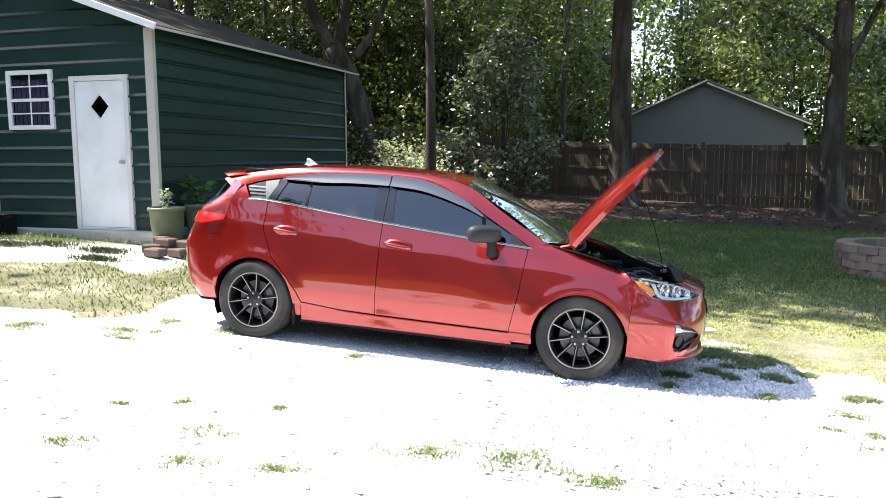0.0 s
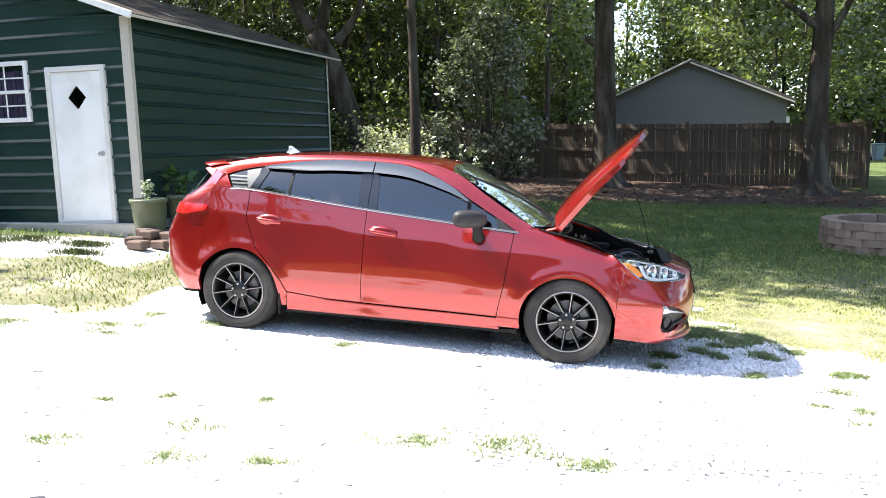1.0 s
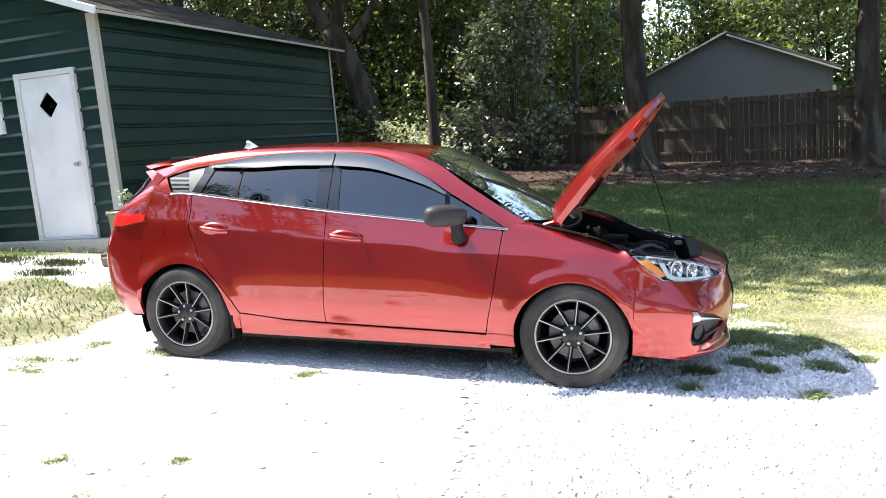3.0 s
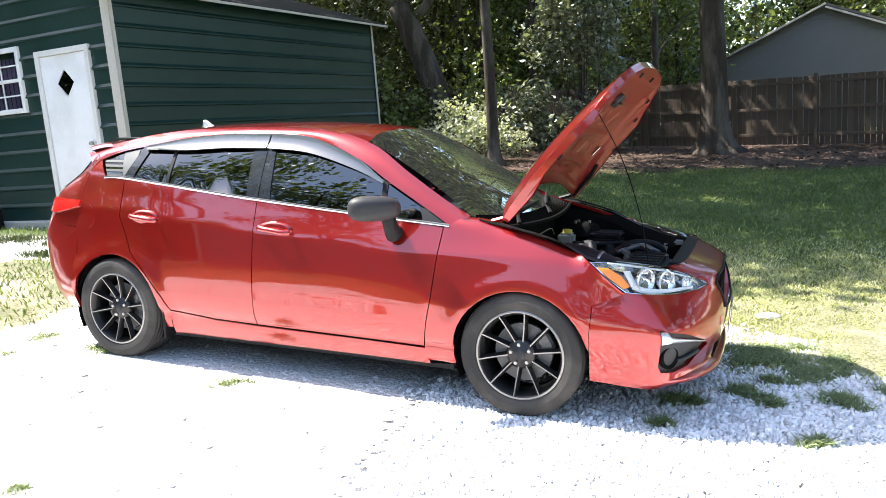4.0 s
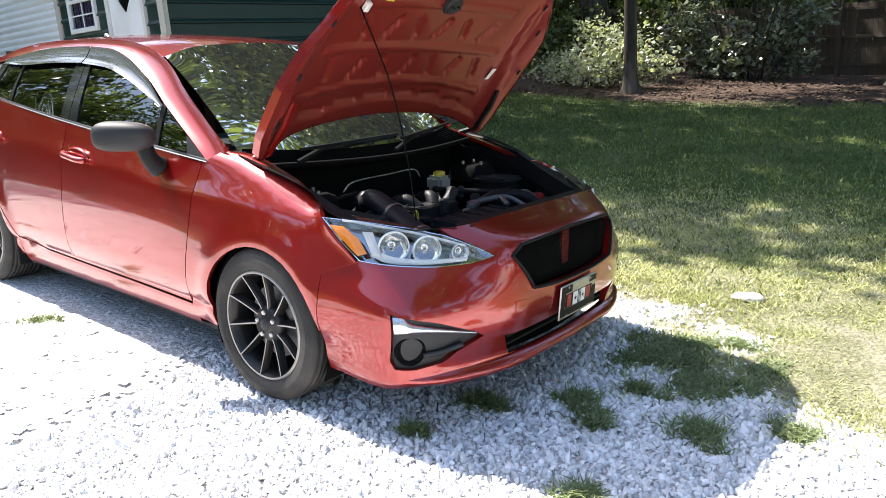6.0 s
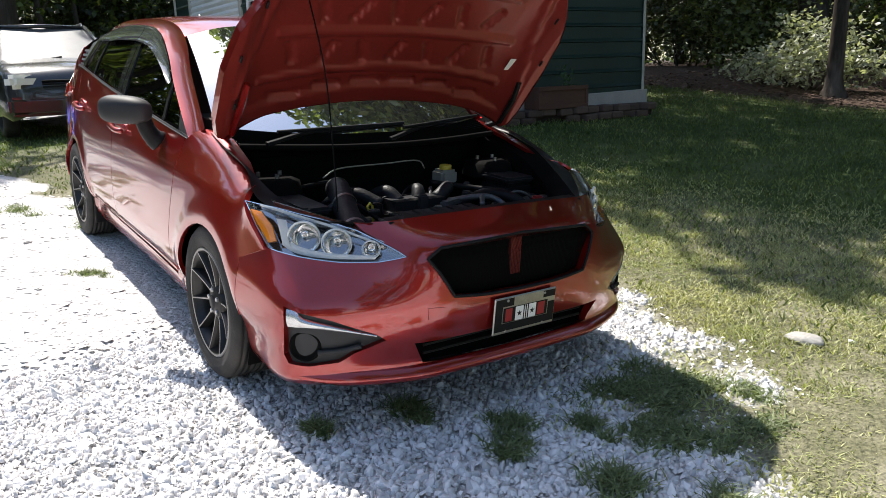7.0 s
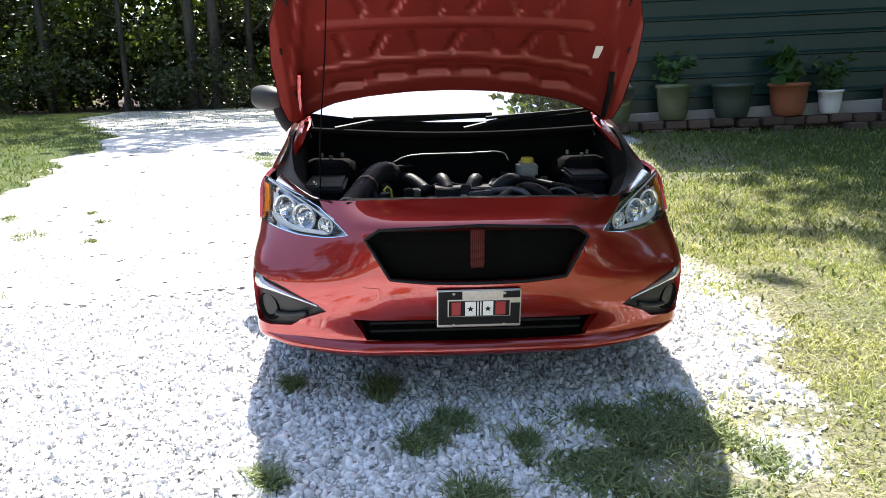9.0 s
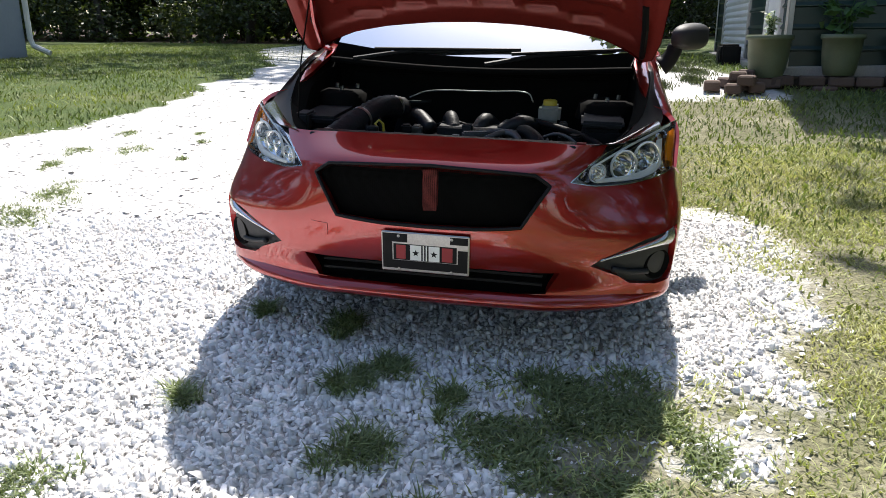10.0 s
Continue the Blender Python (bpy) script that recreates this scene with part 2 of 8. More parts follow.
def lathe(bm, profile, n=24, m=None, cap=False):
    """Turns (radius, height) round z."""
    rings = []
    for r, z in profile:
        rings.append([bm.verts.new((r * math.cos(2 * math.pi * i / n), r * math.sin(2 * math.pi * i / n), z)) for i in range(n)])
    for a, b in zip(rings, rings[1:]):
        for i in range(n):
            bm.faces.new((a[i], a[(i + 1) % n], b[(i + 1) % n], b[i]))
    if cap:
        bm.faces.new(rings[0][::-1]), bm.faces.new(rings[-1])
    if m is not None:
        bmesh.ops.transform(bm, matrix=m, verts=[v for ring in rings for v in ring])


def tube(bm, pts, radius, n=8, cap=True):
    """A pipe along points; radius may be a list."""
    pts = [Vector(p) for p in pts]
    rad = radius if isinstance(radius, (list, tuple)) else [radius] * len(pts)
    rings, side = [], None
    for i, p in enumerate(pts):
        d = (pts[min(i + 1, len(pts) - 1)] - pts[max(i - 1, 0)]).normalized()
        if side is None:
            side = d.orthogonal().normalized()
        side = (side - d * side.dot(d)).normalized()
        up = d.cross(side)
        rings.append([bm.verts.new(p + (side * math.cos(2 * math.pi * k / n) + up * math.sin(2 * math.pi * k / n)) * rad[i]) for k in range(n)])
    for a, b in zip(rings, rings[1:]):
        for k in range(n):
            bm.faces.new((a[k], a[(k + 1) % n], b[(k + 1) % n], b[k]))
    if cap:
        bm.faces.new(rings[0][::-1]), bm.faces.new(rings[-1])


def curve_pts(pts, n=10):
    """A smooth line of points through a few (Catmull-Rom)."""
    p = [np.array(q, float) for q in pts]
    p = [2 * p[0] - p[1]] + p + [2 * p[-1] - p[-2]]
    out = []
    for i in range(1, len(p) - 2):
        for k in range(n):
            t = k / n
            a, b, c, d = p[i - 1], p[i], p[i + 1], p[i + 2]
            out.append(0.5 * (2 * b + (c - a) * t + (2 * a - 5 * b + 4 * c - d) * t * t + (3 * b - a - 3 * c + d) * t ** 3))
    out.append(p[-2])
    return out


def empty(name, m=None):
    ob = new(name)
    ob.empty_display_size = 0.3
    if m is not None:
        ob.matrix_world = m
    return ob


def height(x, y):
    """The lie of the land: it falls along the drive, and rises to the shed and to the back fence."""
    x, y = np.asarray(x, float), np.asarray(y, float)
    z = -0.205 - 0.43 * np.tanh((x + 0.2) / 5.9) + np.where(y < 9, -0.018 * (y - 6.44), -0.046 + 0.022 * np.minimum(y - 9, 18))
    s, u = np.clip((-1.2 - x) / 3.5, 0, 1), np.clip((y - 6.5) / 3, 0, 1)
    return z + 0.17 * s * s * (3 - 2 * s) * u


def hz(x, y):
    return float(height(x, y))

# ---- ground: one sheet from the drive to the horizon ----
def smooth(a, b, v):
    t = np.clip((np.asarray(v, float) - a) / (b - a), 0, 1)
    return t * t * (3 - 2 * t)


def wobble(x, y, k=1.0, seed=0.0):
    """A cheap smooth unevenness in about -1..1."""
    return (np.sin(1.7 * k * x + 1.3 * k * y + seed) + np.sin(-2.3 * k * x + 1.9 * k * y + 2.1 + seed) + np.sin(3.7 * k * x + 0.8 * k * y + 4.2 + seed) * 0.6 + np.sin(0.9 * k * x - 4.1 * k * y + seed) * 0.6) / 3.2


def bare_strip(x, y):
    """1 along the worn pale track beside the bumper, where little grass grows."""
    mid = np.interp(x, [1.1, 1.5, 2.05, 2.4, 2.7, 3.1], [8.0, 7.9, 7.52, 7.42, 7.15, 6.8])
    return smooth(0.36, 0.08, np.abs(y - mid) + 0.10 * wobble(x, y, 2.9, 0.7)) * smooth(0.9, 1.4, x) * smooth(3.1, 2.6, x)


def gravel_amount(x, y):
    """1 on the white gravel of the drive, 0 on grass."""
    x, y = x + 0.045, y - 0.07
    w = 0.22 * wobble(x, y, 1.3) + 0.12 * wobble(x, y, 4.1, 1.0)
    north = np.interp(x, [-12, -7, -2.5, 0.0, 0.5, 1.4, 1.9, 2.6, 2.95, 3.4, 4.2, 8], [8.2, 8.0, 7.5, 7.35, 7.9, 7.9, 7.55, 7.15, 6.45, 6.0, 5.75, 5.4])
    south = 3.0 - 7.0 * smooth(-0.9, 2.5, x) + 0.6 * smooth(-1.0, -4.0, x) - 2.4 * smooth(-6.5, -19.0, x)
    g = smooth(-0.50, 0.22, north + w - y) * smooth(-0.14, 0.14, y - south + w)
    strip = smooth(-2.5, -3.0, x + 0.6 * w) * smooth(6.35, 6.6, y + w) * smooth(8.75, 8.45, y + w) * smooth(-12.5, -9.5, x)
    bay = smooth(-3.1, -3.7, x + w) * smooth(8.4, 8.7, y + w) * smooth(10.2, 9.9, y)
    # far gravel thinned in dirt-like patches, which also darkens it for the dapples there
    end = smooth(-31, -24, x) * (1 - 0.42 * smooth(-4.5, -10, x + 1.5 * wobble(x, y, 0.7)))
    worn = 0.66 * bare_strip(x - 0.045, y + 0.07) * (0.75 + 0.6 * wobble(x, y, 3.7, 2.0))
    return np.clip(np.maximum(np.maximum(g * (1 - strip), bay) * end * (1 - 0.55 * smooth(1.9, 2.3, x) * smooth(6.35, 6.7, y)), worn), 0, 1)


def dry_amount(x, y):
    """1 on the straw-coloured lawn by the drive, 0 on the green lawns."""
    return np.clip(smooth(-6.5, -4.5, x) * smooth(11.2, 9.2, y + 0.5 * wobble(x, y, 1.1)) * smooth(3.6, 5.2, y) + 0.1, 0, 1)


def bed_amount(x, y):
    """1 where the bed is darkened for earth and shade between loose stones, 0 on the pale packed gravel."""
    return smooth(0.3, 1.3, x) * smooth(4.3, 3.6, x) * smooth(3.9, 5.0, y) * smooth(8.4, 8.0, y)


def litter_amount(x, y):
    """1 on the leaf litter along the back fence and under the woods."""
    back = smooth(12.5, 11.2, x) * smooth(18.6, 20.0, y + 0.25 * (x - 7) * (x > 3) + 0.5 * wobble(x, y, 0.8))
    west = smooth(-24, -27, x + wobble(x, y, 0.7))
    return np.clip(np.maximum(back, west), 0, 1)


def spaced(near_lo, near_hi, step, reach, grow=1.22):
    out, s, v = [], step, near_hi
    while v < reach:
        s *= grow
        v += s
        out.append(v)
    lo, s, v = [], step, near_lo
    while v > -reach:
        s *= grow
        v -= s
        lo.append(v)
    return np.array(lo[::-1] + list(np.arange(near_lo, near_hi + 1e-6, step)) + out)


gx, gy = spaced(-10, 9, 0.14, 900), spaced(-1, 16, 0.14, 900)
GX, GY = np.meshgrid(gx, gy)
GZ = height(GX, GY) + 0.008 * wobble(GX, GY, 6) * (1 - 0.3 * gravel_amount(GX, GY)) + 0.02 * wobble(GX, GY, 0.9) * (1 - gravel_amount(GX, GY))
GZ = GZ - 0.02 * smooth(8.2, 9.5, GY) - 0.012 * smooth(0.3, 0.8, gravel_amount(GX, GY)) * (GX > 0.3) * (GX < 4.3) * (GY > 3.9) * (GY < 8.4)
nx, ny = len(gx), len(gy)
idx = np.arange(nx * ny).reshape(ny, nx)
quads = np.stack([idx[:-1, :-1], idx[:-1, 1:], idx[1:, 1:], idx[1:, :-1]], -1).reshape(-1, 4)
M_GROUND = bpy.data.materials.new("ground")
M_GROUND.use_nodes = True


def ground_nodes(m):
    n, l = m.node_tree.nodes, m.node_tree.links
    b = n["Principled BSDF"]
    b.inputs["Roughness"].default_value, b.inputs["Specular IOR Level"].default_value = 0.9, 0.25
    tc = n.new("ShaderNodeTexCoord")

    def noise_tex(scale, detail=5, rough=0.6):
        t = n.new("ShaderNodeTexNoise")
        t.inputs["Scale"].default_value, t.inputs["Detail"].default_value, t.inputs["Roughness"].default_value = scale, detail, rough
        l.new(tc.outputs["Object"], t.inputs["Vector"])
        return t.outputs["Fac"]

    def ramp(src, stops):
        r = n.new("ShaderNodeValToRGB")
        e = r.color_ramp.elements
        e[0].position, e[0].color = stops[0][0], (*stops[0][1], 1)
        e[1].position, e[1].color = stops[-1][0], (*stops[-1][1], 1)
        for p, c in stops[1:-1]:
            e.new(p).color = (*c, 1)
        l.new(src, r.inputs[0])
        return r.outputs[0]

    def mix(fac, a, c):
        k = n.new("ShaderNodeMix")
        k.data_type = "RGBA"
        l.new(fac, k.inputs[0]), l.new(a, k.inputs[6]), l.new(c, k.inputs[7])
        return k.outputs[2]

    def attr(name):
        a = n.new("ShaderNodeAttribute")
        a.attribute_name = name
        return a.outputs["Fac"]

    vor = n.new("ShaderNodeTexVoronoi")
    vor.inputs["Scale"].default_value = 38
    l.new(tc.outputs["Object"], vor.inputs["Vector"])
    sep = n.new("ShaderNodeSeparateColor")
    l.new(vor.outputs["Color"], sep.inputs[0])
    stones = ramp(sep.outputs[0], [(0.0, (0.56, 0.545, 0.53)), (0.5, (0.67, 0.65, 0.635)), (1.0, (0.76, 0.74, 0.72))])
    dust = ramp(noise_tex(0.9), [(0.3, (0.60, 0.58, 0.56)), (0.7, (0.72, 0.70, 0.685))])
    half = n.new("ShaderNodeMix")
    half.data_type = "RGBA"
    half.inputs[0].default_value = 0.5
    l.new(stones, half.inputs[6]), l.new(dust, half.inputs[7])
    dry = ramp(noise_tex(1.1, 8, 0.7), [(0.3, (0.125, 0.140, 0.066)), (0.5, (0.26, 0.25, 0.15)), (0.68, (0.48, 0.44, 0.33))])
    fresh = ramp(noise_tex(1.1, 8, 0.7), [(0.3, (0.050, 0.092, 0.018)), (0.5, (0.085, 0.135, 0.030)), (0.68, (0.155, 0.175, 0.062))])
    lawn = mix(attr("dry"), fresh, dry)
    lawn_fine = ramp(noise_tex(55, 3), [(0.3, (0.35, 0.35, 0.35)), (0.7, (1, 1, 1))])
    mul = n.new("ShaderNodeMix")
    mul.data_type, mul.blend_type = "RGBA", "MULTIPLY"
    mul.inputs[0].default_value = 0.8
    l.new(lawn, mul.inputs[6]), l.new(lawn_fine, mul.inputs[7])
    litter = ramp(noise_tex(9, 8, 0.75), [(0.3, (0.034, 0.022, 0.016)), (0.55, (0.080, 0.050, 0.036)), (0.75, (0.15, 0.105, 0.08))])
    a = n.new("ShaderNodeMath")
    a.operation = "MULTIPLY_ADD"
    l.new(noise_tex(7, 6, 0.7), a.inputs[0])
    a.inputs[1].default_value = 0.8
    l.new(attr("gravel"), a.inputs[2])
    r = n.new("ShaderNodeMapRange")
    r.inputs[1].default_value, r.inputs[2].default_value = 0.72, 1.05
    l.new(a.outputs[0], r.inputs[0])
    # bed colour: earth, with the shade of the gaps between stones mixed in
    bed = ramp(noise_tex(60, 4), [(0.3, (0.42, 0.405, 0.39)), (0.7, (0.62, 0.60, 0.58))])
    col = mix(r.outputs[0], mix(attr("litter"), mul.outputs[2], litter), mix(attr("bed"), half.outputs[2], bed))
    l.new(col, b.inputs["Base Color"])
    bp = n.new("ShaderNodeBump")
    bp.inputs["Strength"].default_value, bp.inputs["Distance"].default_value = 0.4, 0.02
    l.new(vor.outputs["Distance"], bp.inputs["Height"])
    bp2 = n.new("ShaderNodeBump")
    bp2.inputs["Strength"].default_value, bp2.inputs["Distance"].default_value = 0.6, 0.05
    l.new(noise_tex(40, 4), bp2.inputs["Height"]), l.new(bp.outputs[0], bp2.inputs["Normal"])
    l.new(bp2.outputs[0], b.inputs["Normal"])


ground_nodes(M_GROUND)
ground = fast_mesh("ground", np.stack([GX, GY, GZ], -1).reshape(-1, 3), quads, M_GROUND)
ground.data.shade_smooth()
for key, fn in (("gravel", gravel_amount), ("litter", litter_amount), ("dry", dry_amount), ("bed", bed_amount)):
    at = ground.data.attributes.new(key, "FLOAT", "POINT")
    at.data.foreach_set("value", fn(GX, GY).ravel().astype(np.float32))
tagged(ground, "white gravel drive running into patchy sunlit lawn and leaf litter", "ground", kind="structure")

rng = np.random.default_rng(4)


def scatter(n, x0, x1, y0, y1):
    return rng.uniform(x0, x1, n), rng.uniform(y0, y1, n)


def gravel_stones(name, x, y, size, tall=0.55):
    """Angular stones: squashed octahedra with jittered corners."""
    base = np.array([[1, 0, 0], [0, 1, 0], [-1, 0, 0], [0, -1, 0], [0.35, 0.3, 0.62], [-0.4, -0.25, 0.55], [0, 0, -0.4]], float)
    tri = np.array([[0, 1, 4], [1, 2, 4], [2, 5, 4], [2, 3, 5], [3, 0, 5], [0, 4, 5]])
    n = len(x)
    v = base[None] * rng.uniform(0.65, 1.25, (n, 7, 3)) * size[:, None, None] * np.array([1, 0.78, tall])
    a = rng.uniform(0, 2 * np.pi, n)
    c, s = np.cos(a)[:, None], np.sin(a)[:, None]
    tilt = rng.normal(0, 0.64 * tall, (n, 2))
    vz = v[..., 2] + v[..., 0] * tilt[:, :1] + v[..., 1] * tilt[:, 1:]
    co = np.stack([v[..., 0] * c - v[..., 1] * s + x[:, None], v[..., 0] * s + v[..., 1] * c + y[:, None], vz + (height(x, y) - 0.02 * size)[:, None]], -1)
    t = tri[None] + 7 * np.arange(n)[:, None, None]
    return fast_mesh(name, co.reshape(-1, 3), t.reshape(-1, 3), M_STONE)


def keep(x, y, chance):
    k = rng.uniform(0, 1, len(x)) < chance
    return x[k], y[k]


def packed_stones(name, x0, x1, y0, y1, step):
    """Stones lying side by side: six-sided, waisted, with a faceted crown each."""
    X, Y = np.meshgrid(np.arange(x0, x1, step), np.arange(y0, y1, step * 0.87))
    X = X + (np.arange(len(X)) % 2)[:, None] * step / 2
    x, y = X.ravel() + rng.normal(0, step * 0.20, X.size), Y.ravel() + rng.normal(0, step * 0.20, X.size)
    k = rng.uniform(0, 1, len(x)) < smooth(0.38, 0.80, gravel_amount(x, y)) * 0.97 + 0.0015
    x, y = x[k], y[k]
    n = len(x)
    r = step * 0.52 * np.clip(rng.normal(0.98, 0.32, n), 0.4, 1.9)
    h = r * rng.uniform(0.40, 1.05, n)
    a = np.linspace(0, 2 * np.pi, 7)[:-1][None] + rng.normal(0, 0.30, (n, 6))
    rr = r[:, None] * rng.uniform(0.66, 1.26, (n, 6))
    el, th = rng.uniform(1.0, 1.45, n)[:, None], rng.uniform(0, 2 * np.pi, n)[:, None]
    tx, ty = rng.normal(0, 0.45, (2, n, 1))

    def ring(f, zf):
        u, v = np.cos(a) * rr * f * el, np.sin(a) * rr * f / el
        z = zf * h[:, None] + (tx * u + ty * v) * (zf > 0)
        return np.stack([x[:, None] + u * np.cos(th) - v * np.sin(th), y[:, None] + u * np.sin(th) + v * np.cos(th), height(x, y)[:, None] - 0.008 + z], -1)
    top = np.stack([x + rng.normal(0, 0.2, n) * r, y + rng.normal(0, 0.2, n) * r, height(x, y) - 0.008 + h * rng.uniform(0.86, 1.10, n)], -1)[:, None]
    co = np.concatenate([ring(0.92, -0.3), ring(rng.uniform(0.60, 1.0, (n, 6)), 0.88), top], 1)
    t = []
    for q in range(6):
        e = (q + 1) % 6
        t += [[q, e, 6 + e], [q, 6 + e, 6 + q], [6 + q, 6 + e, 12]]
    t = np.array(t)[None] + 13 * np.arange(n)[:, None, None]
    return fast_mesh(name, co.reshape(-1, 3), t.reshape(-1, 3), M_STONE)


stones = packed_stones("gravel", 0.4, 4.2, 4.0, 8.3, 0.0235)
tagged(stones, "loose angular white limestone gravel lying on the drive", "gravel", kind="stuff")
sx, sy = scatter(26000, 0.4, 4.2, 4.0, 8.3)
sx, sy = keep(sx, sy, np.clip(gravel_amount(sx, sy) * 0.7 + 0.002, 0, 0.7))
tagged(gravel_stones("gravel", sx, sy, rng.gamma(5, 0.0016, len(sx)) + 0.003, 0.7), "small limestone chips between the larger stones", "gravel", kind="stuff")
sx, sy = scatter(90000, -7, 4.2, 2.0, 8.2)
k = ~((sx > 0.4) & (sy > 4.0))
sx, sy = sx[k], sy[k]
sx, sy = keep(sx, sy, gravel_amount(sx, sy) * 0.55)
tagged(gravel_stones("gravel", sx, sy, rng.gamma(4, 0.0030, len(sx)) + 0.004, 0.28), "sparse pale gravel scattered over the sunlit drive", "gravel", kind="stuff")


def blades(name, x, y, tall, wide, material, lean=0.5):
    """Grass: each blade a bent strip of two quads' worth of triangles."""
    n = len(x)
    a, d = rng.uniform(0, 2 * np.pi, n), rng.uniform(0, 2 * np.pi, n)
    hgt = tall * rng.uniform(0.5, 1.35, n)
    w = wide * rng.uniform(0.6, 1.3, n)
    ln = hgt * lean * rng.uniform(0.2, 1.6, n)
    z0 = height(x, y) - 0.004
    px, py = np.cos(a) * w, np.sin(a) * w
    lx, ly = np.cos(d) * ln, np.sin(d) * ln
    co = np.stack([np.stack([x - px, y - py, z0], -1), np.stack([x + px, y + py, z0], -1),
                   np.stack([x + px * 0.7 + lx * 0.35, y + py * 0.7 + ly * 0.35, z0 + hgt * 0.6], -1),
                   np.stack([x - px * 0.7 + lx * 0.35, y - py * 0.7 + ly * 0.35, z0 + hgt * 0.6], -1),
                   np.stack([x + lx, y + ly, z0 + hgt * rng.uniform(0.75, 1.0, n)], -1)], 1)
    t = np.array([[0, 1, 2], [0, 2, 3], [3, 2, 4]])[None] + 5 * np.arange(n)[:, None, None]
    return tagged(fast_mesh(name, co.reshape(-1, 3), t.reshape(-1, 3), material), kind="stuff")


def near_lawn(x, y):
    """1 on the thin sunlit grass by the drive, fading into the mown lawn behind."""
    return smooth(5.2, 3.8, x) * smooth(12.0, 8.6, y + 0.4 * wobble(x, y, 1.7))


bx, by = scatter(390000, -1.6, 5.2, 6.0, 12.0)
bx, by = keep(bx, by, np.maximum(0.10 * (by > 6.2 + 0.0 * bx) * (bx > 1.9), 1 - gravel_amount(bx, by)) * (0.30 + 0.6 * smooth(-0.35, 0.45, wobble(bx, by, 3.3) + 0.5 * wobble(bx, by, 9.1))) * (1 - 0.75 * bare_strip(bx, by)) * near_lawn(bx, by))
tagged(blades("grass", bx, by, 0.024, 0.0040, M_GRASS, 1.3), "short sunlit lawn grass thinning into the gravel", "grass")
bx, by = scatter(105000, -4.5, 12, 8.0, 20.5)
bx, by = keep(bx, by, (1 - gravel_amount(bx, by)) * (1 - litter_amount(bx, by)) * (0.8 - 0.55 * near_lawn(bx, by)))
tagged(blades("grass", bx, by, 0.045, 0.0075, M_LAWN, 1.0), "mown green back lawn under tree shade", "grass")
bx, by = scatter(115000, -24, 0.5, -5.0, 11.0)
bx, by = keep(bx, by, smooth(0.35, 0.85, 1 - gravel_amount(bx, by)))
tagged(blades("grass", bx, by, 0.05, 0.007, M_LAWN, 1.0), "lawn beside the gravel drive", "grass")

TUFTS = [(-1.16, 4.07, 0.11), (-1.84, 3.74, 0.09), (-1.12, 3.65, 0.1), (-0.71, 3.67, 0.1), (0.08, 3.99, 0.2), (0.46, 4.03, 0.2), (0.86, 3.87, 0.14), (-0.94, 4.5, 0.05),
         (-1.51, 4.48, 0.05), (-1.83, 4.35, 0.05), (-0.66, 5.87, 0.07), (-1.77, 6.27, 0.16), (-2.4, 6.5, 0.12), (-2.62, 6.09, 0.17), (-3.44, 5.99, 0.18), (2.99, 5.65, 0.09),
         (2.75, 5.21, 0.09), (2.66, 4.88, 0.09), (2.48, 4.94, 0.06), (2.59, 4.64, 0.07), (-0.75, 5.77, 0.07), (-2.53, 5.81, 0.12), (-3.82, 5.84, 0.2), (-5.03, 6.64, 0.3), (-4.67, 5.88, 0.3),
         (2.195, 6.06, 0.09), (2.115, 6.20, 0.07), (2.585, 6.12, 0.11), (2.31, 5.54, 0.06), (1.745, 5.97, 0.09), (1.64, 5.66, 0.05), (2.90, 6.28, 0.07), (2.72, 5.26, 0.10), (2.285, 6.40, 0.06)]
for tx, ty, tr in [(a - 0.045, b + 0.07, c) for a, b, c in TUFTS]:
    n = int((120 + 5200 * tr * tr / 0.03 * 0.12) * (2.4 if tx > 1 and ty > 5.4 else 0.9))
    heads = rng.normal(0, 0.5, (7, 2)) * tr
    pick = rng.integers(0, 7, n)
    off = heads[pick] + rng.normal(0, 0.27, (n, 2)) * tr
    tuft = blades("grass_tuft", tx + off[:, 0] * 1.3, ty + off[:, 1] * 0.8, 0.036 if tx > 1 and ty > 5.4 else 0.022, 0.0036, M_TUFT, 1.5)
    tagged(tuft, "low tuft of grass growing through the gravel", "grass tuft", "tufts in the gravel")
# the denser patch in front of the car
rr, aa = np.sqrt(rng.uniform(0, 1, 17000)), rng.uniform(0, 2 * np.pi, 17000)
px, py = 2.42 + rr * np.cos(aa) * 0.44, 6.87 + rr * np.sin(aa) * 0.46
px, py = keep(px, py, smooth(-0.4, 0.5, wobble(px, py, 5.5)) * smooth(1.05, 0.6, rr))
tagged(blades("grass_patch", px, py, 0.026, 0.0048, M_TUFT, 1.6), "dense patch of grass in the gravel by the bumper", "grass", kind="stuff")

# fallen leaves on the litter
fx, fy = scatter(14000, -6, 14, 17.5, 27)
fx, fy = keep(fx, fy, litter_amount(fx, fy))


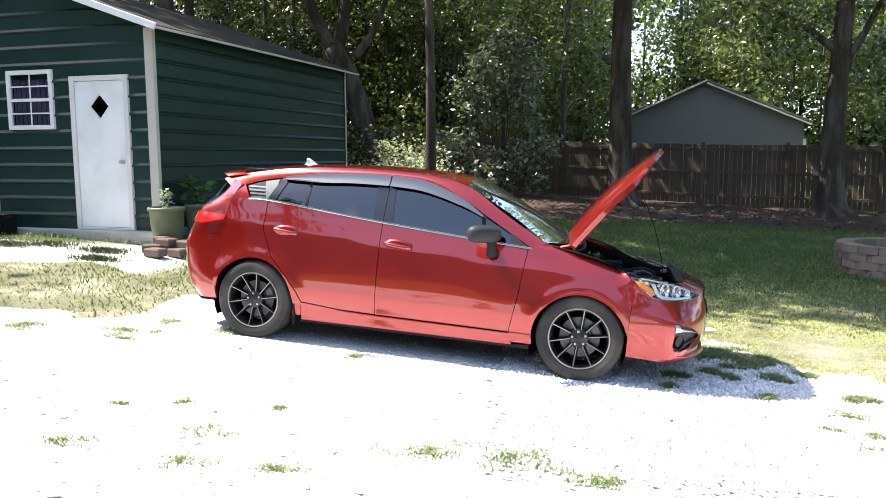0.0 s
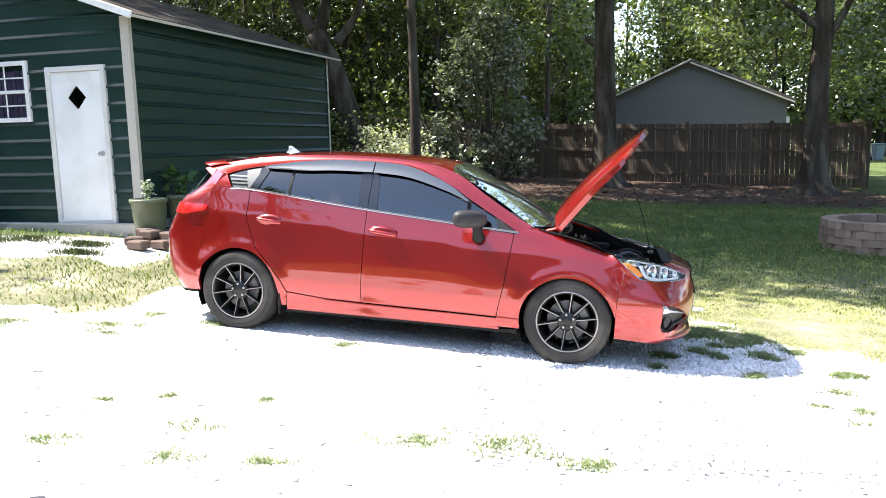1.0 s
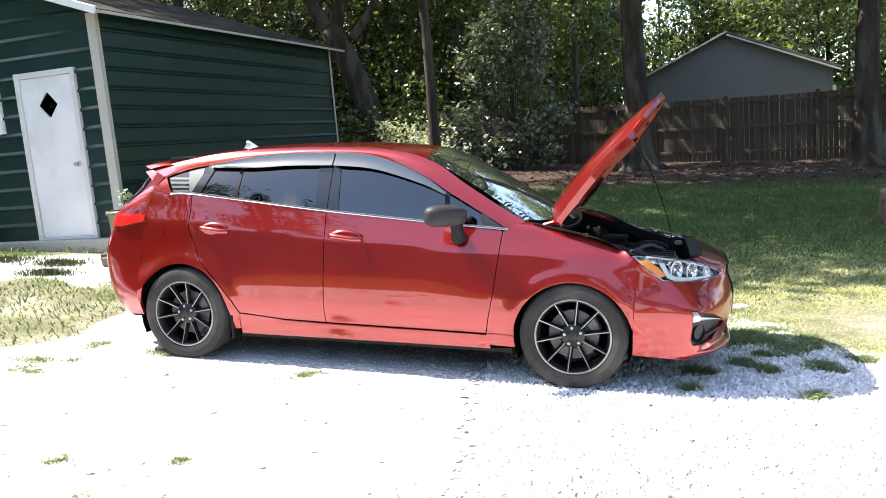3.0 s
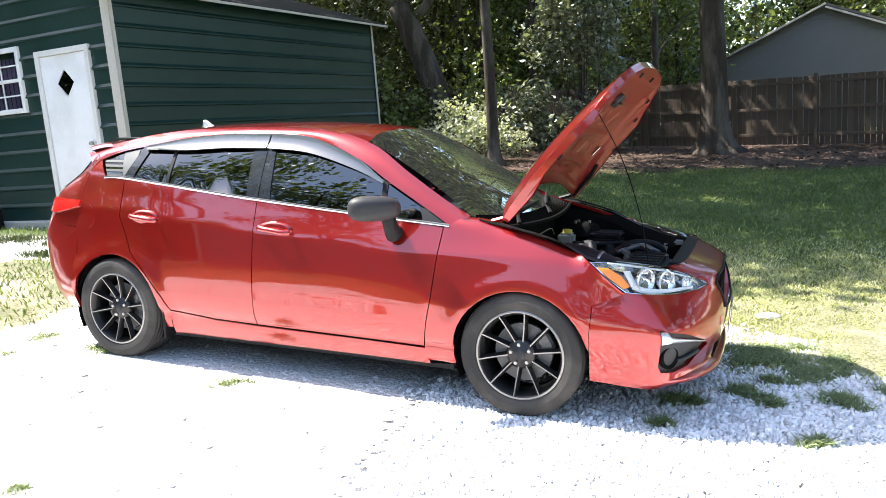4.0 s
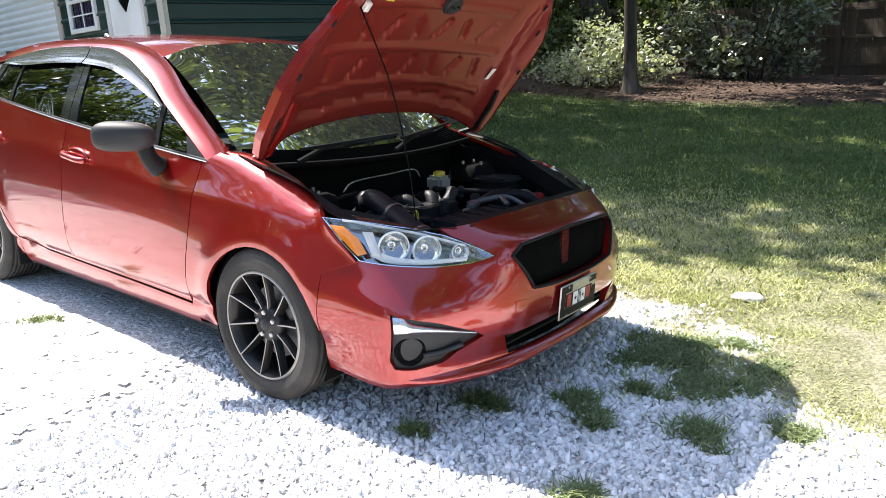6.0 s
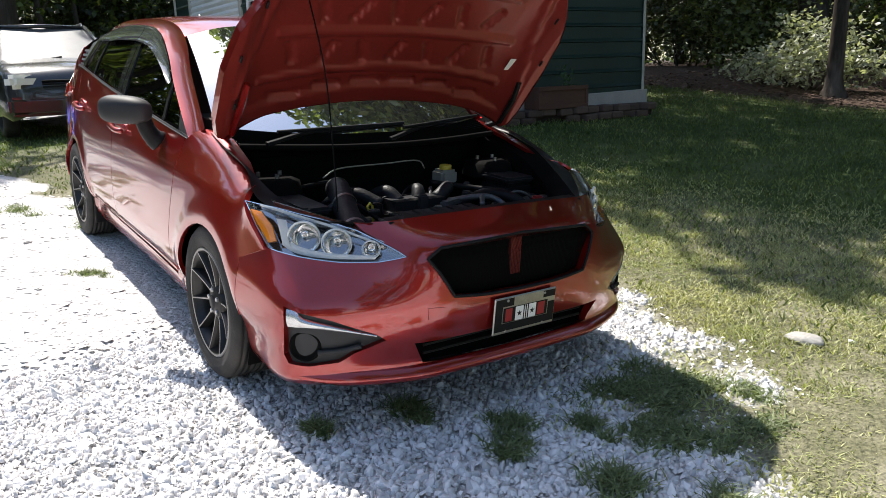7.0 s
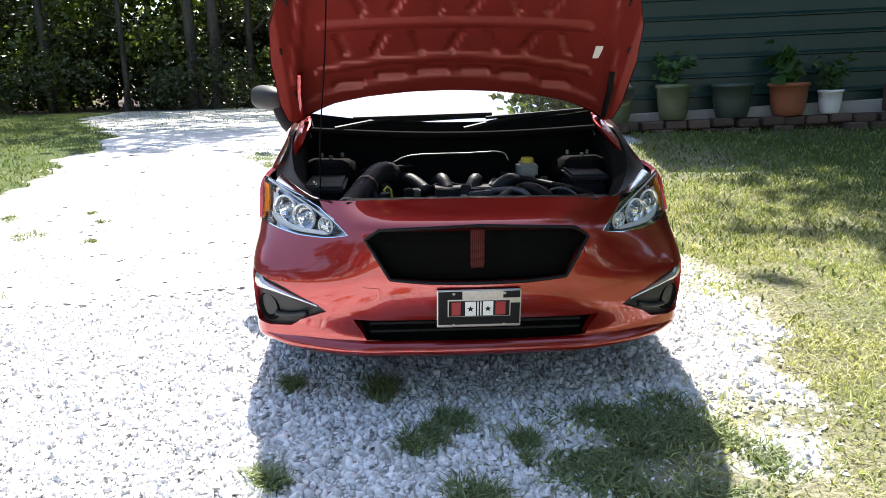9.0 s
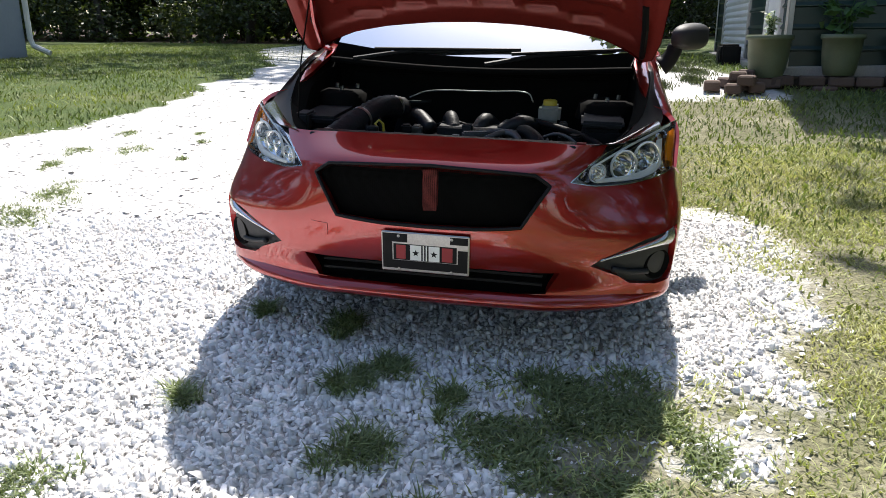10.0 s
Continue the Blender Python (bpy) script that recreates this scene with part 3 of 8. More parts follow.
def leaf_cloud(name, centre, radii_dirs, size, material, parent=None, flat=0.0, up=0.3):
    """Small bent leaves: two triangles sharing a midrib each, at the given points."""
    c = np.asarray(centre, float)
    n = len(c)
    s = size * rng.uniform(0.6, 1.4, n)
    d = rng.normal(0, 1, (n, 3))
    d[:, 2] = d[:, 2] * (1 - flat) - up
    d /= np.linalg.norm(d, axis=1)[:, None]
    q = np.cross(d, rng.normal(0, 1, (n, 3)) * np.array([1 - flat, 1 - flat, 1]) + np.array([0, 0, flat * 2]))
    q /= np.maximum(np.linalg.norm(q, axis=1), 1e-6)[:, None]
    nrm = np.cross(d, q)
    co = np.stack([c, c + d * s[:, None] * 0.5 + q * s[:, None] * 0.32 + nrm * s[:, None] * 0.1, c + d * s[:, None], c + d * s[:, None] * 0.5 - q * s[:, None] * 0.32 + nrm * s[:, None] * 0.1], 1)
    t = np.array([[0, 1, 2], [0, 2, 3]])[None] + 4 * np.arange(n)[:, None, None]
    return fast_mesh(name, co.reshape(-1, 3), t.reshape(-1, 3), material, parent)


tagged(leaf_cloud("fallen_leaves", np.stack([fx, fy, height(fx, fy) + 0.01], -1), None, 0.10, M_MULCH, flat=0.9, up=0.0),
       "brown fallen leaves along the back fence", "leaves", kind="stuff")

# ---- the green metal shed ----
SHED_YAW = radians(-13.35)
shed = empty("shed", Matrix.Translation((-4.19, 10.346, 0.328)) @ Matrix.Rotation(SHED_YAW, 4, "Z"))
tagged(shed, "dark green metal shed with beige corner trim on a concrete slab", "shed")
# in its own axes: x along the front (0 at the near corner, negative towards the far end), y into the depth
SW, SD, EAVE, RISE = 6.6, 5.6, 2.80, 1.15
SKEW = 0.055                             # the shed is a little out of square


def siding(name, x_of, length, top_of, inward, holes=()):
    """Horizontal ribbed sheet, drawn rib by rib: x_of gives the place along the wall and the push outward."""
    rib, z0 = 0.2345, 0.0285
    verts, faces = [], []
    zs = []
    z = z0
    while z < 4.2:
        zs += [(z, 0.0), (z + rib - 0.062, 0.0), (z + rib - 0.050, 0.024), (z + rib - 0.038, 0.024)]
        z += rib
    cuts = sorted({0.0, length, *[c for h in holes for c in h[:2]], *np.linspace(0, length, 14)})
    for a, b in zip(cuts, cuts[1:]):
        top = min(top_of(a), top_of(b))
        mid = (a + b) / 2
        for (za, oa), (zb, ob) in zip(zs, zs[1:]):
            if za > max(top_of(a), top_of(b)):
                break
            if any(h[0] <= mid <= h[1] and za >= h[2] - 0.03 and zb <= h[3] + 0.03 for h in holes):
                continue
            k = len(verts)
            verts += [x_of(a, oa, min(za, top_of(a))), x_of(b, oa, min(za, top_of(b))), x_of(b, ob, min(zb, top_of(b))), x_of(a, ob, min(zb, top_of(a)))]
            faces.append((k, k + 1, k + 2, k + 3))
    return verts, faces


peak = lambda s: EAVE + RISE * (1 - abs(s - SW / 2) / (SW / 2)) - 0.02
v, f = siding("front", lambda s, o, z: (-s, -o, z), SW, peak, 1, holes=[(0.40, 1.36, 0.0, 2.16), (1.66, 2.46, 1.44, 2.27), (2.78, 5.6, 0.0, 2.66)])
raw("front_wall", v, [q[::-1] for q in f], M_GREEN, shed)
v, f = siding("side", lambda s, o, z: (o, s, z), SD, lambda s: EAVE - 0.03, 1)
raw("side_wall", v, f, M_GREEN, shed)
v, f = siding("far", lambda s, o, z: (-SW - o, s, z), SD, lambda s: EAVE - 0.03, 1)
raw("side_wall", v, [q[::-1] for q in f], M_GREEN, shed)
v, f = siding("back", lambda s, o, z: (-s, SD + o, z), SW, peak, 1)
raw("back_wall", v, f, M_GREEN, shed)
bm = bmesh.new()
box(bm, (-SW + 0.05, 0.05, 0.02), (-0.05, SD - 0.05, EAVE - 0.25))
part("inner_lining", bm, M_DARK, shed)
for s, y0 in ((-1, -0.22), ):
    for sg in (1, -1):
        x_e, x_r = (0.22 if sg == 1 else -SW - 0.22), -SW / 2
        z_e, z_r = EAVE - 0.075, EAVE + RISE + 0.02
        for k in range(13):
            ya, yb = -0.22 + (SD + 0.44) * k / 13, -0.22 + (SD + 0.44) * (k + 1) / 13 - 0.004
            bm = bmesh.new()
            q = [(x_e, ya, z_e), (x_e, yb, z_e), (x_r, yb, z_r), (x_r, ya, z_r)]
            lo = [bm.verts.new(p) for p in q]
            hi = [bm.verts.new((p[0], p[1], p[2] + 0.03)) for p in q]
            for a in range(4):
                bm.faces.new((lo[a], lo[(a + 1) % 4], hi[(a + 1) % 4], hi[a]))
            bm.faces.new(lo[::-1]), bm.faces.new(hi)
            bmesh.ops.recalc_face_normals(bm, faces=bm.faces)
            part("roof_sheet", bm, M_ROOF, shed)
for sg in (1, -1):                       # rake boards on the gable
    bm = bmesh.new()
    x_e = 0.25 if sg == 1 else -SW - 0.25
    run = Vector((-SW / 2 - x_e, 0, RISE + 0.10))
    ang = math.atan2(run.z, run.x)
    box(bm, (0, -0.012, -0.045), (run.length, 0.014, 0.045), 0.004, Matrix.Translation((x_e, -0.235, EAVE - 0.075)) @ Matrix.Rotation(-ang, 4, "Y"))
    part("rake_board", bm, M_WHITEP, shed)
bm = bmesh.new()
box(bm, (0.222, -0.22, EAVE - 0.095), (0.236, SD + 0.22, EAVE - 0.060), 0.003)
part("eave_trim", bm, M_TRIM, shed)
for x, y in ((0.0, 0.0), (0.0, SD), (-SW, 0.0), (-SW, SD)):
    bm = bmesh.new()
    sx_, sy_ = (1 if x == 0 else -1), (-1 if y == 0 else 1)
    w_ = 0.11 if y == 0 else 0.045
    box(bm, (min(x - sx_ * w_, x + sx_ * 0.028), y + sy_ * 0.022 - 0.004, 0.0), (max(x - sx_ * w_, x + sx_ * 0.028), y + sy_ * 0.022 + 0.004, EAVE - 0.04), 0.002)
    box(bm, (x + sx_ * 0.020, min(y + sy_ * 0.026, y - sy_ * 0.03), 0.0), (x + sx_ * 0.028, max(y + sy_ * 0.026, y - sy_ * 0.03), EAVE - 0.04), 0.002)
    part("corner_trim", bm, M_TRIM, shed)
bm = bmesh.new()
box(bm, (-SW - 0.1, -0.14, -0.30), (0.07, SD + 0.05, 0.03), 0.012)
part("slab", bm, M_CONC, shed, "weathered concrete slab edge")
# entry door
bm = bmesh.new()
for lo, hi in (((-1.36, -0.045, 0.03), (-1.29, 0.03, 2.16)), ((-0.47, -0.045, 0.03), (-0.40, 0.03, 2.16)), ((-1.29, -0.045, 2.09), (-0.47, 0.03, 2.16)), ((-1.29, -0.05, 0.03), (-0.47, 0.03, 0.065))):
    box(bm, lo, hi, 0.005)
door = part("door_frame", bm, M_FRAMEW, shed, "off-white metal door frame")
DX, DZ, DR = -0.88, 1.74, 0.145
bm = bmesh.new()
outer = [(-1.285, 0.07), (-0.475, 0.07), (-0.475, 2.085), (-1.285, 2.085)]
dia = [(DX, DZ - DR * 1.15), (DX + DR, DZ), (DX, DZ + DR * 1.15), (DX - DR, DZ)]
sidep = [(DX, 0.07), (-0.475, DZ), (DX, 2.085), (-1.285, DZ)]
for yy, flip in ((-0.02, False), (0.02, True)):
    V = lambda p: bm.verts.new((p[0], yy, p[1]))
    o, d_, s_ = [V(p) for p in outer], [V(p) for p in dia], [V(p) for p in sidep]
    fs = [(o[0], s_[0], d_[0], d_[3], s_[3]), (s_[0], o[1], s_[1], d_[1], d_[0]), (d_[1], s_[1], o[2], s_[2], d_[2]), (s_[3], d_[3], d_[2], s_[2], o[3])]
    for q in fs:
        bm.faces.new(q[::-1] if flip else q)
part("door", bm, M_DOOR, door, "white flush door, closed")
bm = bmesh.new()
box(bm, (DX - 0.105, -0.014, DZ - 0.105), (DX + 0.105, -0.008, DZ + 0.105), 0, Matrix.Translation((DX, 0, DZ)) @ Matrix.Rotation(radians(45), 4, "Y") @ Matrix.Translation((-DX, 0, -DZ)))
part("diamond_pane", bm, M_TINT, door, "small dark diamond pane")
bm = bmesh.new()
lathe(bm, [(0.0, -0.085), (0.022, -0.08), (0.03, -0.062), (0.026, -0.045), (0.012, -0.035), (0.012, -0.02), (0.033, -0.018), (0.033, -0.010)], 16, Matrix.Translation((-0.535, -0.012, 0.98)) @ Matrix.Rotation(radians(-90), 4, "X"))
part("knob", bm, M_STEEL, door, "steel door knob", smooth=True)
# window with its grid
bm = bmesh.new()
WX0, WX1, WZ0, WZ1 = -2.46, -1.66, 1.44, 2.27
for lo, hi in (((WX0, -0.04, WZ0), (WX0 + 0.06, 0.02, WZ1)), ((WX1 - 0.06, -0.04, WZ0), (WX1, 0.02, WZ1)), ((WX0 + 0.06, -0.04, WZ1 - 0.06), (WX1 - 0.06, 0.02, WZ1)), ((WX0 + 0.06, -0.045, WZ0), (WX1 - 0.06, 0.02, WZ0 + 0.06)),
               ((WX0 + 0.06, -0.03, (WZ0 + WZ1) / 2 - 0.022), (WX1 - 0.06, 0.01, (WZ0 + WZ1) / 2 + 0.022))):
    box(bm, lo, hi, 0.004)
win = part("window_frame", bm, M_WHITEP, shed, "white double-hung window frame")
for k in range(2):
    za = WZ0 + 0.06 + k * ((WZ1 - WZ0) / 2 - 0.038)
    zb = za + (WZ1 - WZ0) / 2 - 0.082
    bm = bmesh.new()
    bm.faces.new([bm.verts.new(p) for p in ((WX0 + 0.06, -0.010, za), (WX1 - 0.06, -0.010, za), (WX1 - 0.06, -0.010, zb), (WX0 + 0.06, -0.010, zb))])
    part("pane", bm, M_PANE, win)
    bm = bmesh.new()
    xm = (WX0 + WX1) / 2
    box(bm, (xm - 0.009, -0.022, za), (xm + 0.009, -0.013, zb))
    box(bm, (WX0 + 0.06, -0.022, (za + zb) / 2 - 0.009), (xm - 0.009, -0.013, (za + zb) / 2 + 0.009))
    box(bm, (xm + 0.009, -0.022, (za + zb) / 2 - 0.009), (WX1 - 0.06, -0.013, (za + zb) / 2 + 0.009))
    part("grille_bar", bm, M_WHITEP, win)
bm = bmesh.new()
for k in range(16):
    xa = WX0 + 0.06 + 0.68 * k / 16
    box(bm, (xa, 0.03 + 0.012 * (k % 2), WZ0 + 0.06), (xa + 0.043, 0.036 + 0.012 * (k % 2), WZ1 - 0.06))
part("curtain", bm, M_PURPLE, win, "dark purple curtain behind the panes")
# roll-up door: curved white slats
bm = bmesh.new()
for k in range(26):
    za = 0.03 + k * 0.1
    for j in range(4):
        a0, a1 = math.pi * j / 4, math.pi * (j + 1) / 4
        q = [(-2.86, 0.01 - 0.022 * math.sin(a0), za + 0.1 * j / 4), (-5.52, 0.01 - 0.022 * math.sin(a0), za + 0.1 * j / 4), (-5.52, 0.01 - 0.022 * math.sin(a1), za + 0.1 * (j + 1) / 4), (-2.86, 0.01 - 0.022 * math.sin(a1), za + 0.1 * (j + 1) / 4)]
        bm.faces.new([bm.verts.new(p) for p in q][::-1])
part("roll_up_door", bm, M_WHITEP, shed, "closed white slatted roll-up door")
bm = bmesh.new()
for lo, hi in (((-2.86, -0.03, 0.03), (-2.76, 0.03, 2.72)), ((-5.62, -0.03, 0.03), (-5.52, 0.03, 2.72)), ((-5.52, -0.03, 2.63), (-2.86, 0.03, 2.72))):
    box(bm, lo, hi, 0.004)
part("roll_up_frame", bm, M_TRIM, shed)

SHEAR = Matrix.Identity(4)
SHEAR[0][1] = SKEW
for ob_ in shed.children_recursive:
    ob_.data.transform(SHEAR)

# pale footing that shows under the side wall, higher towards the back
foot = [(x, y, z) for y, top in ((-0.13, 0.035), (SD + 0.05, 0.150)) for x, z in ((0.030, -0.30), (0.076, -0.30), (0.076, top - 0.012), (0.066, top), (0.030, top))]
raw("footing", foot, [(0, 1, 2, 3, 4), (9, 8, 7, 6, 5)] + [(a, a + 5, (a + 1) % 5 + 5, (a + 1) % 5) for a in range(5)], M_CONC, shed).data.transform(SHEAR)

# brick ledge along the shed's side
S2W = shed.matrix_world.copy()


def on_shed(x, y):
    p = S2W @ Vector((x + SKEW * y, y, 0))
    return p.x, p.y


ledge = empty("brick_ledge")
tagged(ledge, "low ledge of stacked worn bricks along the shed's side", "brick ledge")
bm = bmesh.new()
box(bm, (-0.125, -0.085, -0.052), (0.125, 0.085, 0.052), 0.016)
brick_src = part("brick", bm, M_BRICK, ledge)
brick_src.matrix_world = Matrix.Translation((*on_shed(0.36, -0.22), hz(*on_shed(0.36, -0.22)) + 0.05)) @ Matrix.Rotation(SHED_YAW + radians(90), 4, "Z")
random.seed(7)
for course in range(2):
    for k in range(20):
        yy = -0.22 + k * 0.285 + (0.14 if course % 2 else 0) + random.uniform(-0.02, 0.02)
        if course == 0 and random.random() < 0.35:
            continue
        px_, py_ = on_shed(0.40 + random.uniform(-0.04, 0.04) - 0.05 * course, yy)
        b_ = brick_src.copy()
        scene.collection.objects.link(b_)
        b_.parent = ledge
        b_.matrix_world = Matrix.Translation((px_, py_, 0.126 + 0.106 * course + random.uniform(-0.012, 0.006))) @ Matrix.Rotation(SHED_YAW + radians(90 + random.uniform(-9, 9)), 4, "Z") @ Matrix.Rotation(radians(random.uniform(-2, 2)), 4, "X")
for px2, py2, c2 in ((0.02, -0.62, 0), (0.22, -0.82, 0), (0.18, -0.55, 1), (0.40, -0.62, 0), (0.42, -0.50, 1), (0.05, -0.45, 1), (0.30, -0.40, 0)):
    px_, py_ = on_shed(px2 + 0.35, py2)
    b_ = brick_src.copy()
    scene.collection.objects.link(b_)
    b_.parent = ledge
    b_.matrix_world = Matrix.Translation((px_, py_, hz(px_, py_) + 0.045 + 0.092 * c2)) @ Matrix.Rotation(SHED_YAW + radians(random.uniform(-25, 25)), 4, "Z")
bm = bmesh.new()
box(bm, (0.078, -0.1, -0.35), (0.34, 5.5, -0.060), 0.02, SHEAR)
fill = part("earth_fill", bm, M_SOIL, ledge)
fill.matrix_world = S2W

LEDGE_Z = 0.285


def pot(name, material, r, tall, place, label, plant=None):
    ob = empty(name, Matrix.Translation(place))
    tagged(ob, label, "plant pot", "pots along the shed")
    bm = bmesh.new()
    lathe(bm, [(0.0, 0.0), (r * 0.66, 0.0), (r * 0.71, 0.012), (r * 0.80, tall * 0.2), (r * 0.88, tall * 0.5), (r * 0.925, tall * 0.87), (r, tall * 0.885), (r * 1.02, tall * 0.93), (r, tall), (r * 0.92, tall), (r * 0.90, tall * 0.9), (r * 0.86, tall * 0.86)], 28)
    part("pot_body", bm, material, ob, smooth=True)
    bm = bmesh.new()
    lathe(bm, [(r * 0.885, tall * 0.875), (r * 0.5, tall * 0.89), (0.0, tall * 0.895)], 20)
    part("soil", bm, M_SOIL, ob)
    if plant:
        plant(ob, r, tall)
    return ob


def leafy(count, spread, high, size, material, stems=5, droop=0.3):
    def make(ob, r, tall):
        pts = []
        for s in range(stems):
            bm = bmesh.new()
            a = 2 * math.pi * s / stems + random.uniform(-0.4, 0.4)
            d = random.uniform(0.3, 1.0) * spread
            tip = (math.cos(a) * d, math.sin(a) * d, tall + high * random.uniform(0.6, 1.0))
            line = curve_pts([(0.03 * math.cos(a), 0.03 * math.sin(a), tall * 0.85), (tip[0] * 0.4, tip[1] * 0.4, tall + high * 0.45), tip], 5)
            tube(bm, line, [0.008 - 0.005 * i / len(line) for i in range(len(line))], 5)
            for i in range(count // stems):
                q = line[random.randrange(2, len(line))]
                pts.append((q[0] + random.gauss(0, size * 0.35), q[1] + random.gauss(0, size * 0.35), q[2] + random.gauss(0, size * 0.25)))
            part("stem", bm, M_PLANT, ob)
        leaf_cloud("foliage", np.array(pts), None, size, material, ob, flat=0.5, up=droop)
    return make


def ledge_at(y, x=0.27):
    px_, py_ = on_shed(x, y)
    return (px_, py_, LEDGE_Z + 0.0)


random.seed(11)
pot("plant_pot", M_POTG, 0.240, 0.45, (-3.97, 10.05, 0.262), "large sage green plastic pot with a pale leafy plant", leafy(150, 0.07, 0.26, 0.05, M_PLANTW, 9))
pot("plant_pot", M_POTG, 0.215, 0.43, ledge_at(0.49), "tall olive green pot with a broad-leaved plant", leafy(70, 0.34, 0.42, 0.15, M_PLANT, 9))
pot("plant_pot", M_POTD, 0.250, 0.41, ledge_at(1.20), "empty dark green pot")
pot("plant_pot", M_TERRA, 0.240, 0.39, ledge_at(1.88), "terracotta coloured pot with a long-leaved plant", leafy(34, 0.22, 0.56, 0.24, M_PLANT, 5))
pot("plant_pot", M_WHITEPL, 0.147, 0.285, ledge_at(2.385), "small white pot with a bushy flowering plant", leafy(120, 0.28, 0.44, 0.09, M_PLANT, 10))
# wooden planter trough
tr = empty("planter_box", S2W @ Matrix.Translation((0.27 + SKEW * 3.58, 3.58, LEDGE_Z - 0.328)) @ Matrix.Diagonal((1, 0.80, 0.90, 1)))
tagged(tr, "rectangular reddish wooden planter box with a thin sprig", "planter box")
M_PLANTER = mat("stained_planter_wood", (0.115, 0.055, 0.036), 0.8, vary=0.2, scale=5, fine=50, bump=0.2, stretch=(4, 0.6, 4))
for lo, hi in (((-0.17, -0.605, 0.0), (-0.15, 0.605, 0.35)), ((0.13, -0.605, 0.0), (0.15, 0.605, 0.35)), ((-0.15, -0.605, 0.0), (0.13, -0.585, 0.35)), ((-0.15, 0.585, 0.0), (0.13, 0.605, 0.35)), ((0.152, -0.615, 0.29), (0.172, 0.615, 0.358)), ((0.152, -0.615, 0.0), (0.172, 0.615, 0.06)), ((0.152, -0.615, 0.062), (0.172, -0.545, 0.288)), ((0.152, 0.545, 0.062), (0.172, 0.615, 0.288)), ((-0.15, -0.585, 0.02), (0.13, 0.585, 0.30))):
    bm = bmesh.new()
    box(bm, lo, hi, 0.004)
    part("board" if hi[2] != 0.30 else "soil", bm, M_PLANTER if hi[2] != 0.30 else M_SOIL, tr)
leaf_cloud("sprig_leaves", np.array([(random.gauss(0, 0.04), 0.25 + random.gauss(0, 0.09), random.uniform(0.30, 0.72)) for _ in range(60)]), None, 0.06, M_PLANT, tr)

# ---- back fence: posts, rails and boards ----
def fence_run(a, b, label):
    a, b = Vector(a), Vector(b)
    L, ang = (b - a).length, math.atan2(b.y - a.y, b.x - a.x)
    ob = empty("board_fence", Matrix.Translation((a.x, a.y, 0)) @ Matrix.Rotation(ang, 4, "Z"))
    tagged(ob, label, "fence")
    z = lambda s: hz(a.x + (b.x - a.x) * s / L, a.y + (b.y - a.y) * s / L)
    n = int(L / 0.146)
    bm = bmesh.new()
    box(bm, (-0.069, -0.009, 0.0), (0.069, 0.009, 2.0), 0.004)
    src = part("board", bm, M_WOODF, ob)
    for k in range(n):
        o = src if k == 0 else src.copy()
        if k:
            scene.collection.objects.link(o)
            o.parent = ob
        s = (k + 0.5) * L / n
        o.matrix_basis = Matrix.Translation((s, 0, z(s) + 0.02 + random.uniform(-0.012, 0.012))) @ Matrix.Rotation(radians(random.uniform(-0.5, 0.5)), 4, "Y")
    m = max(2, round(L / 2.44))
    bm = bmesh.new()
    box(bm, (-0.05, -0.16, -0.3), (0.05, -0.06, 2.10), 0.008)
    srcp = part("post", bm, M_WOODF, ob)
    for k in range(m + 1):
        o = srcp if k == 0 else srcp.copy()
        if k:
            scene.collection.objects.link(o)
            o.parent = ob
        s = k * L / m
        o.matrix_basis = Matrix.Translation((s, 0, z(s)))
    for k in range(m):
        s0, s1 = k * L / m, (k + 1) * L / m
        for zz in (0.32, 1.10, 1.86):
            bm = bmesh.new()
            box(bm, (0.0, -0.055, -0.045), (s1 - s0 - 0.004, -0.012, 0.045), 0.004)
            o = part("rail", bm, M_WOODF, ob)
            o.matrix_basis = Matrix.Translation((s0, 0, z(s0) + zz)) @ Matrix.Rotation(-math.atan2(z(s1) - z(s0), s1 - s0), 4, "Y")
    return ob


random.seed(3)
FENCE = [(12.4, 23.8), (3.1, 28.7), (-8.5, 34.6)]
fence_run(FENCE[1], FENCE[0], "weathered brown board fence with posts and rails facing the yard")
fence_run(FENCE[2], FENCE[1], "shaded weathered board fence behind shrubs")
fence_run(FENCE[0], (14.8, 29.5), "weathered board fence returning from its corner post")

